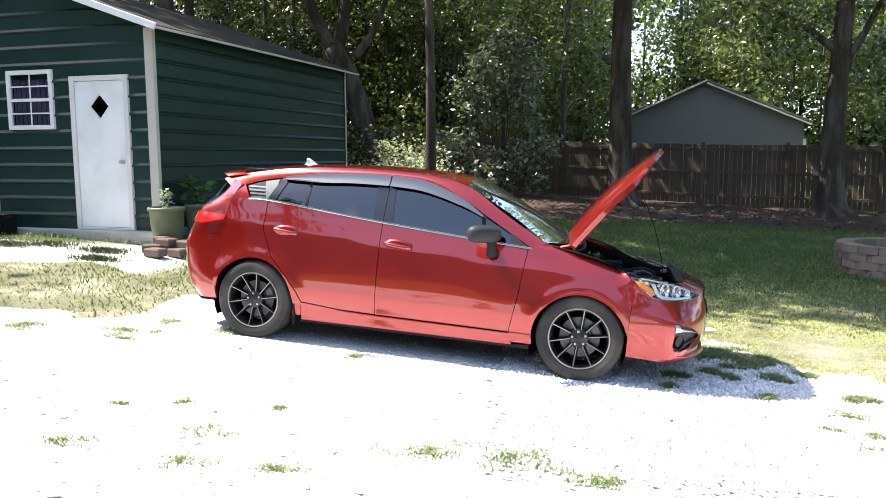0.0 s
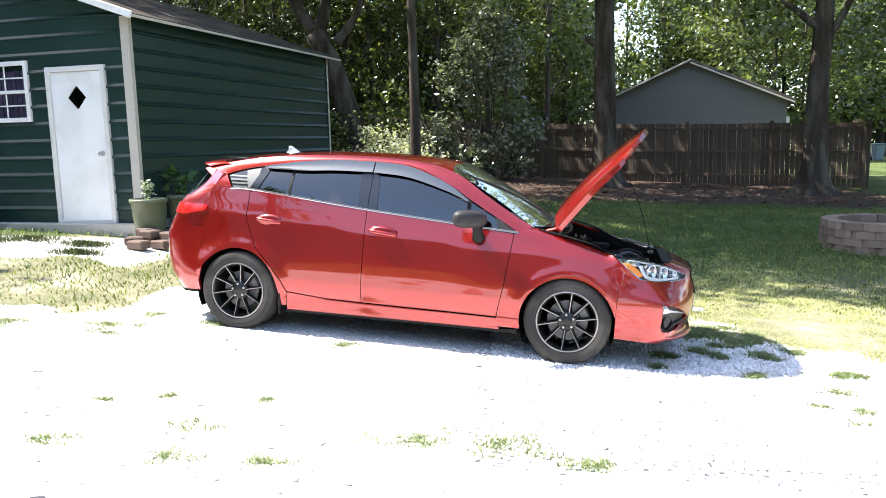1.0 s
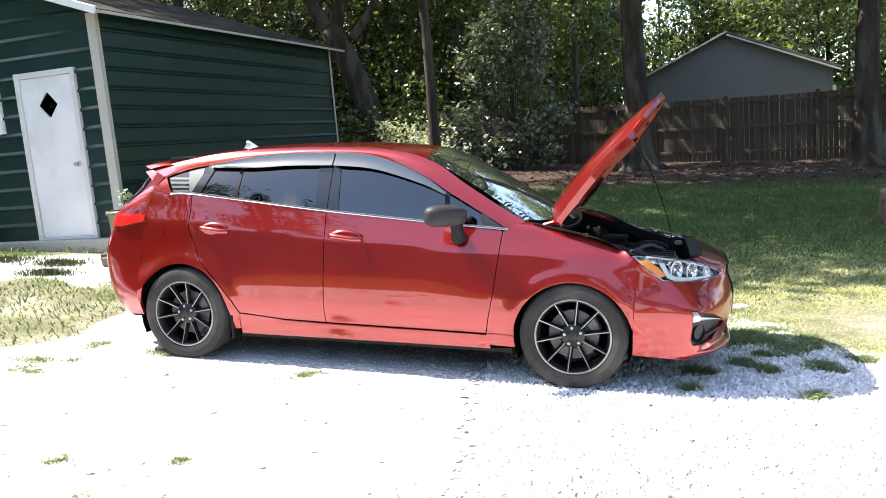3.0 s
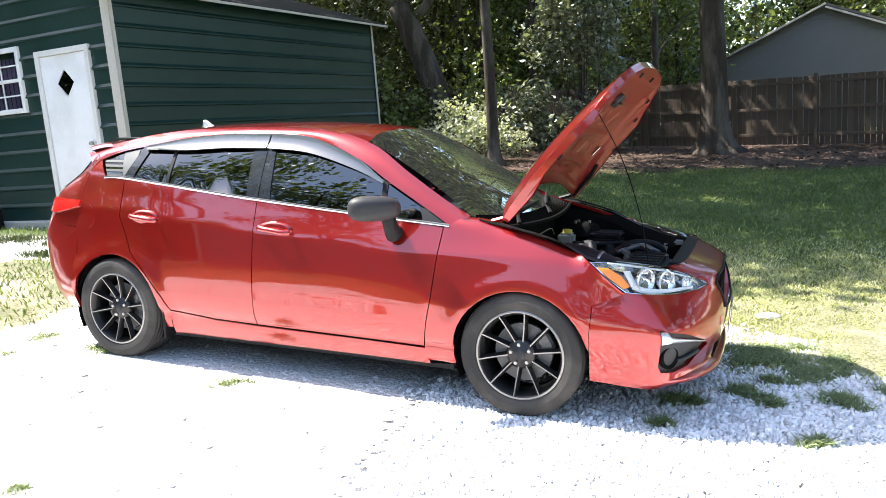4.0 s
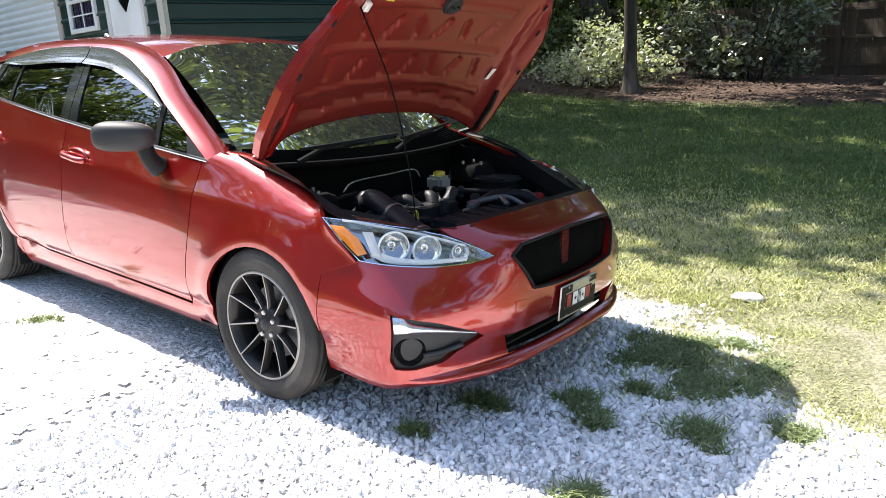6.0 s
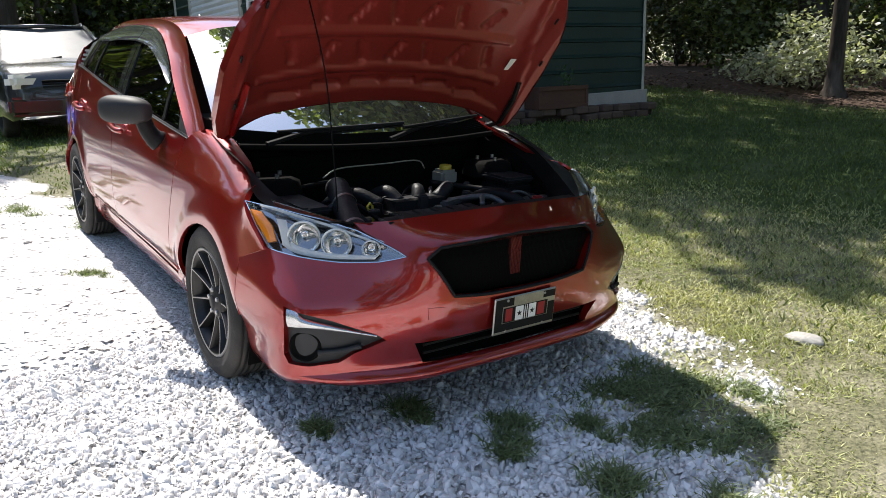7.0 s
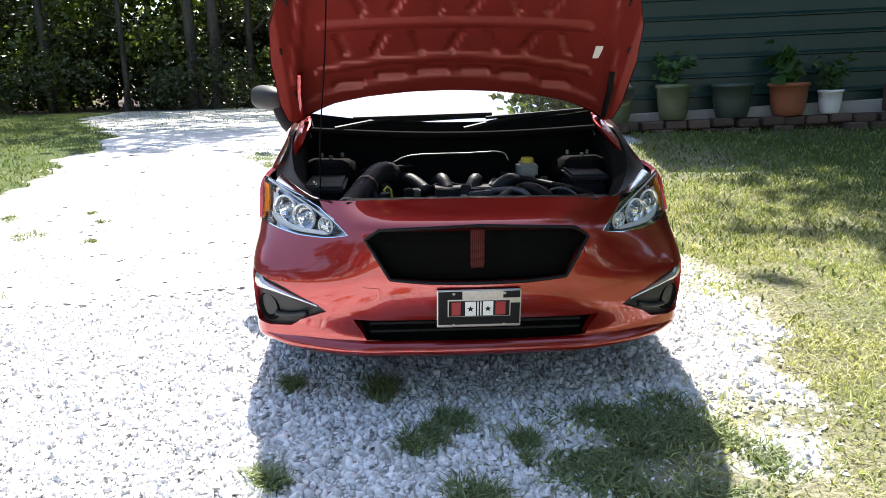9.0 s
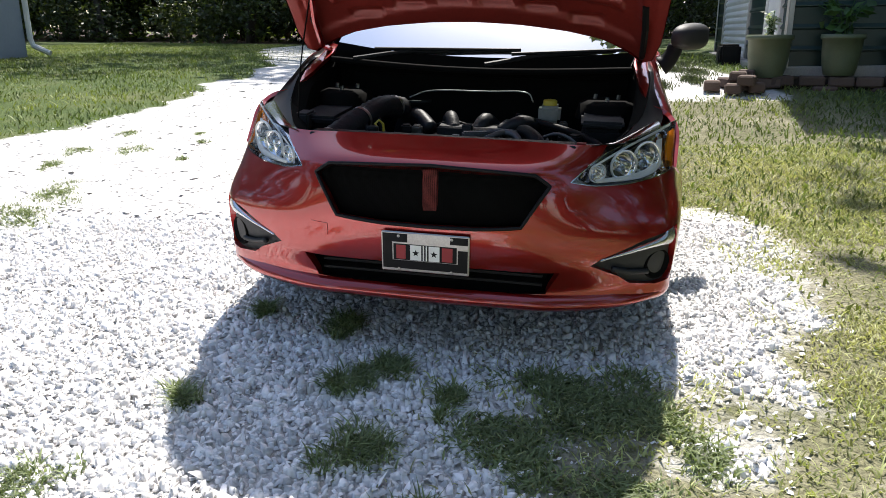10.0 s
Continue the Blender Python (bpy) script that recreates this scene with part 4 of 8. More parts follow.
# ---- neighbour's gabled house behind the fence ----
def neighbour():
    c, yaw = Vector((11.4, 38.5, hz(10, 27) - 0.45)), radians(-18)
    ob = empty("neighbour_house", Matrix.Translation(c) @ Matrix.Rotation(yaw, 4, "Z"))
    tagged(ob, "single-storey house with grey lap siding and a gabled roof", "house")
    W, D, E_, P = 4.4, 9.0, 3.78, 1.95
    course = 0.115
    z = 0.0
    while z < E_ + P:
        half = lambda q: W if q <= E_ else W * max(0.0, 1 - (q - E_) / P)
        a, b_ = half(z), half(min(z + course, E_ + P))
        raw("siding_course", [(-a, -0.035, z), (a, -0.035, z), (b_, -0.005, z + course), (-b_, -0.005, z + course), (-a, 0.0, z), (a, 0.0, z)], [(0, 1, 2, 3), (4, 5, 1, 0)], M_SIDING, ob)
        z += course
    bm = bmesh.new()
    box(bm, (-W, 0.02, 0.0), (W, D, E_))
    part("house_body", bm, M_SIDING, ob)
    for sg in (1, -1):
        bm = bmesh.new()
        q = [(sg * (W + 0.35), -0.3, E_ - 0.155), (0, -0.3, E_ + P), (0, D, E_ + P), (sg * (W + 0.35), D, E_ - 0.155)]
        lo = [bm.verts.new(p) for p in q]
        hi = [bm.verts.new((p[0], p[1], p[2] + 0.1)) for p in q]
        for a in range(4):
            bm.faces.new((lo[a], lo[(a + 1) % 4], hi[(a + 1) % 4], hi[a]))
        bm.faces.new(lo[::-1]), bm.faces.new(hi)
        bmesh.ops.recalc_face_normals(bm, faces=bm.faces)
        part("roof_slope", bm, M_SHINGLE, ob)
        bm = bmesh.new()
        run = Vector((-sg * (W + 0.35), 0, P + 0.155))
        box(bm, (0, -0.02, 0.04), (run.length, 0.02, 0.12), 0.004, Matrix.Translation((sg * (W + 0.35), -0.325, E_ - 0.155)) @ Matrix.Rotation(-math.atan2(run.z, run.x), 4, "Y"))
        part("barge_board", bm, M_TRIM, ob)
    bm = bmesh.new()
    for x in (W - 0.02, W + 1.1):
        box(bm, (x, -0.1, 0.0), (x + 0.14, 0.04, 2.9), 0.01)
    box(bm, (W, -0.1, 1.0), (W + 1.2, 0.0, 1.08), 0.01)
    part("porch_rail", bm, M_WHITEP, ob)


neighbour()

# ---- house corner with a downspout across the drive ----
hb = empty("white_house", Matrix.Translation((-10.08, -1.29, hz(-10.0, -1.3))) @ Matrix.Rotation(radians(-12), 4, "Z"))
tagged(hb, "pale painted house wall with a white downspout at its corner", "house")
bm = bmesh.new()
z = 0.0
box(bm, (0.0, -8.0, -0.1), (9.0, 0.0, 3.2), 0.01)
part("wall", bm, mat("pale_house_paint", (0.27, 0.31, 0.36), 0.6, vary=0.06, scale=1.5, fine=20), hb)
bm = bmesh.new()
box(bm, (-0.4, -8.4, 3.2), (9.4, 0.4, 3.36), 0.01)
part("roof", bm, M_SHINGLE, hb)
bm = bmesh.new()
line = [(-0.06, 0.06, 3.1), (-0.06, 0.06, 0.35), (-0.07, 0.10, 0.22), (-0.12, 0.40, 0.08)]
tube(bm, line, 0.05, 8)
part("downspout", bm, M_WHITEP, hb, "white metal downspout")

# ---- ring of wall blocks: the fire pit ----
def fire_pit(cx, cy):
    ob = empty("fire_pit", Matrix.Translation((cx, cy, hz(cx, cy) - 0.03)))
    tagged(ob, "round fire pit of stacked tan wall blocks on the lawn", "fire pit")
    R, n, hgt = 0.78, 16, 0.125
    src = None
    for c in range(4):
        for k in range(n):
            if src is None:
                bm = bmesh.new()
                wi, wo = math.tan(math.pi / n) * (R - 0.13) * 0.97, math.tan(math.pi / n) * (R + 0.13) * 0.97
                q = [(-0.13, -wi), (-0.13, wi), (0.10, wo * 0.98), (0.14, wo * 0.5), (0.145, 0), (0.14, -wo * 0.5), (0.10, -wo * 0.98)]
                lo = [bm.verts.new((x, y, 0)) for x, y in q]
                hi = [bm.verts.new((x - (0.012 if x > 0 else 0), y, hgt - 0.006)) for x, y in q]
                for a in range(len(q)):
                    bm.faces.new((lo[a], lo[(a + 1) % 7], hi[(a + 1) % 7], hi[a]))
                bm.faces.new(lo), bm.faces.new(hi[::-1])
                bmesh.ops.recalc_face_normals(bm, faces=bm.faces)
                o = src = part("block", bm, M_BLOCK, ob)
            else:
                o = src.copy()
                scene.collection.objects.link(o)
                o.parent = ob
            a = 2 * math.pi * (k + 0.5 * (c % 2)) / n
            r = R + random.uniform(-0.012, 0.012)
            o.matrix_basis = Matrix.Translation((r * math.cos(a), r * math.sin(a), c * hgt)) @ Matrix.Rotation(a + radians(random.uniform(-2, 2)), 4, "Z")


fire_pit(7.05, 12.85)

# ---- the red hatchback; its own axes: x forward from the front axle, y to its left, z up from the ground ----
CAR = empty("red_hatchback", Matrix.Translation((1.07609, 6.55925, -0.3080)) @ Matrix(((0.97822, 0.19471, 0.07186, 0), (-0.19665, 0.98024, 0.02101, 0), (-0.06634, -0.03468, 0.99719, 0), (0, 0, 0, 1))))
tagged(CAR, "metallic red five-door hatchback with its bonnet propped open", "car")


def pc(xs, ys):
    """A smooth curve through knots that does not overshoot."""
    xs, ys = np.array(xs, float), np.array(ys, float)
    if xs[0] > xs[-1]:
        xs, ys = xs[::-1], ys[::-1]
    h_, d = np.diff(xs), np.diff(ys) / np.diff(xs)
    m = np.r_[d[0], np.where(d[:-1] * d[1:] > 0, 2 * d[:-1] * d[1:] / np.where(d[:-1] + d[1:] == 0, 1, d[:-1] + d[1:]), 0), d[-1]]

    def f(v):
        v = np.clip(np.asarray(v, float), xs[0], xs[-1])
        i = np.clip(np.searchsorted(xs, v) - 1, 0, len(xs) - 2)
        t = (v - xs[i]) / h_[i]
        return ys[i] * (1 + 2 * t) * (1 - t) ** 2 + h_[i] * m[i] * t * (1 - t) ** 2 + ys[i + 1] * t * t * (3 - 2 * t) + h_[i] * m[i + 1] * t * t * (t - 1)
    return f


belt = pc([-3.2, -2.64, -2.06, -1.57, -0.9, -0.36, 0.4], [1.165, 1.139, 1.079, 1.031, 0.974, 0.931, 0.925])
section = pc([0.15, 0.20, 0.26, 0.29, 0.31, 0.35, 0.40, 0.46, 0.53, 0.60, 0.68, 0.76, 0.82, 0.855, 0.89, 0.94, 0.99, 1.03, 1.10, 1.2, 1.3, 1.4, 1.46],
             [0.782, 0.809, 0.832, 0.838, 0.836, 0.856, 0.871, 0.8785, 0.8785, 0.8740, 0.8670, 0.8585, 0.852, 0.847, 0.836, 0.819, 0.805, 0.793, 0.770, 0.726, 0.678, 0.624, 0.59])
plan_low = pc([-3.6, -3.3, -3.1, -2.7, -2.2, -1.0, -0.4, 0.0, 0.2, 0.35, 0.5, 0.6, 0.69, 0.75], [0.86, 0.955, 0.985, 1.005, 0.995, 0.99, 1.0, 1.005, 1.0, 0.99, 0.97, 0.95, 0.92, 0.86])
plan_high = pc([-3.6, -3.3, -3.0, -2.6, -2.2, -1.0, -0.3, 0.0, 0.2, 0.336, 0.48, 0.6, 0.7, 0.83], [0.80, 0.90, 0.955, 0.99, 1.0, 1.0, 1.0, 0.997, 0.992, 0.983, 0.955, 0.90, 0.80, 0.58])


crest = pc([-0.5, -0.345, -0.25, -0.149, 0.064, 0.241, 0.336, 0.5], [1.0, 0.980, 0.972, 0.950, 0.893, 0.832, 0.800, 0.70])


def half_width(x, z):
    x, z = np.asarray(x, float), np.asarray(z, float)
    b = belt(x)
    zn = np.where(z < 0.5, z, np.where(z < b, 0.5 + (z - 0.5) * 0.53 / (b - 0.5), 1.03 + (z - b) * 0.40 / (1.43 - b)))
    t = smooth(0.46, 0.70, z)
    arch = 0.012 * (np.exp(-((np.hypot(x, z - 0.30) - 0.37) / 0.06) ** 2) + np.exp(-((np.hypot(x + 2.67, z - 0.30) - 0.38) / 0.06) ** 2)) * (z < 0.9)
    return section(zn) * (plan_low(x) * (1 - t) + plan_high(x) * t) + arch


def inside(px, py, poly):
    """Which points lie inside a polygon."""
    poly = np.asarray(poly, float)
    res = np.zeros(np.shape(px), bool)
    for (x0, y0), (x1, y1) in zip(poly, np.roll(poly, -1, 0)):
        hit = (y0 > py) != (y1 > py)
        res ^= hit & (px < (x1 - x0) * (py - y0) / np.where(y1 == y0, 1e-12, y1 - y0) + x0)
    return res


def densify(poly, step):
    out = []
    for a, b in zip(poly, list(poly[1:]) + [poly[0]]):
        a, b = np.array(a, float), np.array(b, float)
        n = max(1, int(np.ceil(np.linalg.norm(b - a) / step)))
        out += [a + (b - a) * k / n for k in range(n)]
    return out


def shrink(poly, gap):
    """Pulls a polygon's edge inward by a gap."""
    p = np.array(poly, float)
    area = np.sum(p[:, 0] * np.roll(p[:, 1], -1) - np.roll(p[:, 0], -1) * p[:, 1])
    e = np.roll(p, -1, 0) - p
    n = np.stack([-e[:, 1], e[:, 0]], 1) * np.sign(area)
    n /= np.maximum(np.linalg.norm(n, axis=1), 1e-9)[:, None]
    m = n + np.roll(n, 1, 0)
    m /= np.maximum(np.linalg.norm(m, axis=1), 0.5)[:, None]
    return [tuple(q) for q in p + m * gap]


CAR_CORE = (-2.7, 0.1, 0.62)


def panel(name, outline, fn, material, parent=None, holes=(), step=0.05, gap=0.0, lip=0.018, lift=0.0, label="", core=None, lip_dir=None):
    """A sheet cut to an outline in its two coordinates, bent by fn, with a turned-in lip all round."""
    from mathutils.geometry import delaunay_2d_cdt
    if gap:
        outline = shrink(outline, gap)
    loops = [densify(outline, step)] + [densify(h_, step) for h_ in holes]
    pts, edges = [], []
    for lp in loops:
        k = len(pts)
        pts += [tuple(p) for p in lp]
        edges += [(k + i, k + (i + 1) % len(lp)) for i in range(len(lp))]
    o = np.array(outline)
    X, Y = np.meshgrid(np.arange(o[:, 0].min() + step / 2, o[:, 0].max(), step), np.arange(o[:, 1].min() + step / 2, o[:, 1].max(), step))
    X, Y = X.ravel(), Y.ravel()
    ok = inside(X, Y, outline)
    for h_ in holes:
        ok &= ~inside(X, Y, h_)
    B = np.array(pts)
    for x, y in zip(X[ok], Y[ok]):
        if np.min((B[:, 0] - x) ** 2 + (B[:, 1] - y) ** 2) > (0.45 * step) ** 2:
            pts.append((x, y))
    vs, es, fs, *_ = delaunay_2d_cdt([Vector(p) for p in pts], edges, [], 0, 1e-7)
    q = np.array([tuple(v) for v in vs])
    fs = np.array([f for f in fs if len(f) == 3])
    c = q[fs].mean(1)
    ok = inside(c[:, 0], c[:, 1], outline)
    for h_ in holes:
        ok &= ~inside(c[:, 0], c[:, 1], h_)
    fs = fs[ok]
    used = np.unique(fs)
    back = -np.ones(len(q), int)
    back[used] = np.arange(len(used))
    q, fs = q[used], back[fs]
    P = fn(q[:, 0], q[:, 1])
    e = 1e-3
    N = np.cross(fn(q[:, 0] + e, q[:, 1]) - fn(q[:, 0] - e, q[:, 1]), fn(q[:, 0], q[:, 1] + e) - fn(q[:, 0], q[:, 1] - e))
    N /= np.maximum(np.linalg.norm(N, axis=1), 1e-12)[:, None]
    C = np.stack([np.clip(P[:, 0], CAR_CORE[0], CAR_CORE[1]), 0 * P[:, 0], np.full(len(P), CAR_CORE[2])], 1) if core is None else np.array([core] * len(P))
    sgn = np.sign(np.sum(N * (P - C), 1))
    N *= (np.sign(sgn.sum()) or 1)
    P = P + N * lift
    t = P[fs]
    face_n = np.cross(t[:, 1] - t[:, 0], t[:, 2] - t[:, 0])
    turn = np.sum(face_n * N[fs].mean(1), 1) < 0
    fs[turn] = fs[turn][:, ::-1]
    verts, faces, norms = [tuple(p) for p in P], [tuple(int(i) for i in f) for f in fs], [tuple(n_) for n_ in N]
    if lip:
        seen = {}
        for f in faces:
            for a, b in zip(f, f[1:] + f[:1]):
                seen[(a, b)] = True
        rim = [(a, b) for a, b in seen if (b, a) not in seen]
        for a, b in rim:
            d = P[b] - P[a]
            o_ = np.cross(d, N[a])
            o_ /= max(np.linalg.norm(o_), 1e-12)
            k = len(verts)
            verts += [tuple(P[a]), tuple(P[b]), tuple(P[b] - N[b] * lip), tuple(P[a] - N[a] * lip)]
            norms += [tuple(o_)] * 4
            faces.append((k + 1, k, k + 3, k + 2))
    me = bpy.data.meshes.new(name)
    me.from_pydata(verts, [], faces)
    me.materials.append(material)
    me.shade_smooth()
    me.normals_split_custom_set_from_vertices(norms)
    me.update()
    ob = new(name, me)
    ob.parent = parent or CAR
    return tagged(ob, label) if label else ob


def side_map(sg, push=0.0):
    return lambda a, b: np.stack([a, sg * (half_width(a, b) + push), b], -1)


def arc(cx, cz, rx, rz, a0, a1, n=22):
    return [(cx + rx * math.cos(radians(a0 + (a1 - a0) * k / n)), cz + rz * math.sin(radians(a0 + (a1 - a0) * k / n))) for k in range(n + 1)]


ARCH_F = arc(-0.005, 0.300, 0.348, 0.340, 192, -10)
ARCH_R = arc(-2.675, 0.310, 0.360, 0.352, 195, -14)
WTOP = [(-0.40, 0.935), (-0.52, 1.007), (-0.77, 1.145), (-0.985, 1.266), (-1.29, 1.372), (-1.69, 1.397), (-2.2, 1.37), (-2.54, 1.322), (-2.71, 1.289), (-2.86, 1.238), (-2.93, 1.17)]
UPPER = [(-0.30, 0.750, 0.985), (-0.437, 0.722, 1.052), (-0.68, 0.675, 1.195), (-0.92, 0.618, 1.340), (-1.22, 0.585, 1.418), (-1.69, 0.580, 1.438), (-2.2, 0.580, 1.425), (-2.54, 0.575, 1.395), (-2.75, 0.570, 1.362), (-2.95, 0.562, 1.325), (-3.16, 0.555, 1.272)]


def strip_panel(name, low, high, material, bulge=0.0, n=8, k=6, parent=None, label="", flip=False):
    """A ruled strip between two smooth lines of points, bowed outward."""
    lo, hi = np.array(curve_pts(low, n)), np.array(curve_pts(high, n))
    verts, faces = [], []
    d = hi - lo
    tang = np.gradient(lo, axis=0)
    nn = np.cross(tang, d)
    nn /= np.maximum(np.linalg.norm(nn, axis=1), 1e-9)[:, None]
    if flip:
        nn = -nn
    for j in range(k + 1):
        t = j / k
        verts += [tuple(p) for p in lo + d * t + nn * bulge * 4 * t * (1 - t)]
    m = len(lo)
    for j in range(k):
        for i in range(m - 1):
            q = (j * m + i, j * m + i + 1, (j + 1) * m + i + 1, (j + 1) * m + i)
            faces.append(q[::-1] if flip else q)
    return raw(name, verts, faces, material, parent or CAR, smooth=True, label=label)


roof_mid = pc([-3.3, -3.0, -2.7, -2.46, -2.1, -1.7, -1.3, -1.12, -0.98], [1.312, 1.378, 1.424, 1.446, 1.466, 1.474, 1.462, 1.446, 1.425])
SCREEN_LO = [(-0.315, 0.70, 0.980), (-0.220, 0.45, 0.960), (-0.175, 0.22, 0.950), (-0.165, 0.0, 0.947)]
SCREEN_HI = [(-0.955, 0.600, 1.356), (-0.985, 0.42, 1.400), (-0.985, 0.2, 1.420), (-0.98, 0.0, 1.426)]

M_COWL = mat("cowl_plastic", (0.012, 0.012, 0.012), 0.46, vary=0.2, scale=20, fine=200, spec=0.28)
M_SILVERB = mat("belt_silver", (0.22, 0.22, 0.23), 0.35, 0.85, vary=0.05)
M_GLOSSBK = mat("gloss_black_trim", (0.010, 0.010, 0.012), 0.22, vary=0.1, coat=0.6)
def fender_map(sg):
    """The wing: up the side, then rolled over the crest towards the engine bay."""
    def f(a, b):
        a, b = np.asarray(a, float), np.asarray(b, float)
        R = 0.075
        zc = crest(a) - 0.075
        s = np.maximum(b - zc, 0)
        th = np.minimum(s / R, 1.30)
        flat = np.maximum(s - 1.30 * R, 0)
        k = smooth(0.38, 0.20, a)
        zz = np.where(s > 0, zc + R * np.sin(th) + flat * -0.04, b)
        inn = R * (1 - np.cos(th)) + flat * 0.975
        lead = 0.035 * np.clip((b - (crest(a) - 0.20)) / 0.20, 0, 1) ** 2 * smooth(-0.44, -0.15, a)
        z = b + k * (zz - b)
        zs = np.where(z > zc, zc + 0.02 * np.tanh((z - zc) / 0.02), z)
        return np.stack([a, sg * (half_width(a, zs) - k * (inn + lead)), z], -1)
    return f


# side panels, right (-1) and left (+1)
for sg in (-1, 1):
    sm = side_map(sg)
    fender = [(-0.36, 0.225), (-0.515, 0.225), (-0.525, 0.296), (-0.473, 0.566), (-0.445, 0.791), (-0.430, 0.925), (-0.395, 0.945), (-0.345, 0.990), (-0.29, 1.030), (-0.149, 1.012), (0.064, 0.955), (0.16, 0.913), (0.241, 0.872), (0.285, 0.834),
              (0.315, 0.806), (0.405, 0.728), (0.492, 0.660), (0.349, 0.597)] + [p for p in ARCH_F[::-1] if p[0] < 0.30]
    fender = fender[:18] + [(0.3450, 0.53), (0.3405, 0.44), (0.3395, 0.375)] + [p for p in ARCH_F[::-1] if p[1] > 0.37 and p[0] > 0] + [p for p in ARCH_F[::-1] if p[1] > 0.40 and p[0] <= 0] + [p for p in ARCH_F[::-1] if p[1] <= 0.40 and p[0] < 0]
    panel("front_fender", fender, fender_map(sg), M_PAINT, gap=0.0012, step=0.022)
    fdoor = [(-0.527, 0.300), (-0.475, 0.566), (-0.447, 0.791), (-0.433, 0.927), (-0.905, 0.974), (-1.25, 1.003), (-1.578, 1.029), (-1.578, 0.697), (-1.586, 0.309)]
    fd = panel("front_door", fdoor, sm, M_PAINT, gap=0.002, step=0.045)
    rdoor = [(-1.588, 0.309), (-1.580, 0.697), (-1.580, 1.029), (-2.06, 1.077), (-2.622, 1.135), (-2.630, 0.901), (-2.53, 0.69), (-2.37, 0.535), (-2.28, 0.43), (-2.235, 0.345), (-1.9, 0.314)]
    rd = panel("rear_door", rdoor, sm, M_PAINT, gap=0.002, step=0.045)
    quarter = [(-2.625, 1.135), (-2.633, 0.901), (-2.533, 0.69), (-2.373, 0.532), (-2.284, 0.427), (-2.239, 0.340), (-2.25, 0.23)] + [p for p in ARCH_R[::-1] if p[0] > -3.0 and p[1] > 0.22] + \
              [(-3.03, 0.32), (-3.03, 0.76), (-3.0, 0.90), (-2.98, 1.03), (-2.955, 1.13), (-2.94, 1.172), (-2.862, 1.238), (-2.79, 1.135), (-2.72, 1.127)]
    panel("quarter_panel", quarter, sm, M_PAINT, gap=0.0015, step=0.04)
    sill = [(-2.25, 0.19), (-0.50, 0.20), (-0.52, 0.292), (-1.58, 0.304), (-1.9, 0.309), (-2.24, 0.338)]
    panel("sill", sill, sm, M_PAINT, gap=0.002, step=0.05)
    # black strip added below the sill, for the shadow and underside edge there
    panel("sill_guard", [(-2.28, 0.165), (-0.37, 0.175), (-0.37, 0.215), (-0.51, 0.196), (-2.26, 0.186)], side_map(sg, -0.012), M_BLACK, step=0.06)
    # pillar and roof-rail strip over the windows
    low = [(x, sg * float(half_width(x, z)), z) for x, z in WTOP]
    strip_panel("roof_rail", low, [(x, sg * y, z) for x, y, z in UPPER], M_PAINT, 0.012, flip=(sg == 1))
    # glazing
    inn = side_map(sg, -0.012)
    panel("front_window", [(-0.80, 0.972), (-1.574, 1.036), (-1.574, 1.385), (-1.29, 1.362), (-0.985, 1.254), (-0.80, 1.15)], inn, M_TINT, fd, step=0.08, lip=0.004, label="dark tinted front door window")
    panel("corner_window", [(-0.555, 0.956), (-0.775, 0.970), (-0.775, 1.132), (-0.58, 1.025)], inn, M_TINT, fd, step=0.08, lip=0.004)
    panel("sail_trim", [(-0.41, 0.936), (-0.55, 0.950), (-0.575, 1.026), (-0.52, 1.000)], side_map(sg, -0.004), M_GREYPL, fd, step=0.05, lip=0.006)
    panel("window_divider", [(-0.775, 0.968), (-0.805, 0.970), (-0.805, 1.16), (-0.775, 1.14)], side_map(sg, -0.006), M_BLACK, fd, step=0.05, lip=0.006)
    panel("pillar_cover", [(-1.580, 1.033), (-1.66, 1.040), (-1.68, 1.392), (-1.580, 1.392)], side_map(sg, -0.004), M_GLOSSBK, rd, step=0.06, lip=0.006)
    panel("pillar_cover", [(-1.500, 1.026), (-1.576, 1.033), (-1.576, 1.392), (-1.53, 1.388)], side_map(sg, -0.005), M_GLOSSBK, fd, step=0.06, lip=0.006)
    panel("rear_window", [(-1.66, 1.044), (-2.275, 1.103), (-2.275, 1.352), (-1.9, 1.384), (-1.68, 1.388)], inn, M_TINT, rd, step=0.08, lip=0.004, label="dark tinted rear door window")
    panel("window_divider", [(-2.270, 1.102), (-2.292, 1.104), (-2.292, 1.352), (-2.270, 1.354)], side_map(sg, -0.006), M_BLACK, rd, step=0.05, lip=0.006)
    panel("rear_vent_window", [(-2.29, 1.106), (-2.575, 1.132), (-2.49, 1.325), (-2.29, 1.352)], inn, M_TINT, rd, step=0.08, lip=0.004)
    panel("pillar_cover", [(-2.565, 1.130), (-2.635, 1.136), (-2.55, 1.318), (-2.48, 1.330)], side_map(sg, -0.003), M_GLOSSBK, rd, step=0.05, lip=0.006)
    qw = panel("quarter_window", [(-2.64, 1.130), (-2.785, 1.134), (-2.85, 1.236), (-2.71, 1.286), (-2.56, 1.315)], inn, M_TINT, step=0.08, lip=0.004, label="rear quarter window with a grey striped flag decal")
    DEC = mat("grey_decal", (0.075, 0.078, 0.08), 0.5, vary=0.05) if sg == -1 else DEC
    panel("decal", [(-2.585, 1.145), (-2.655, 1.142), (-2.70, 1.283), (-2.58, 1.305)], side_map(sg, -0.009), DEC, qw, step=0.08, lip=0)
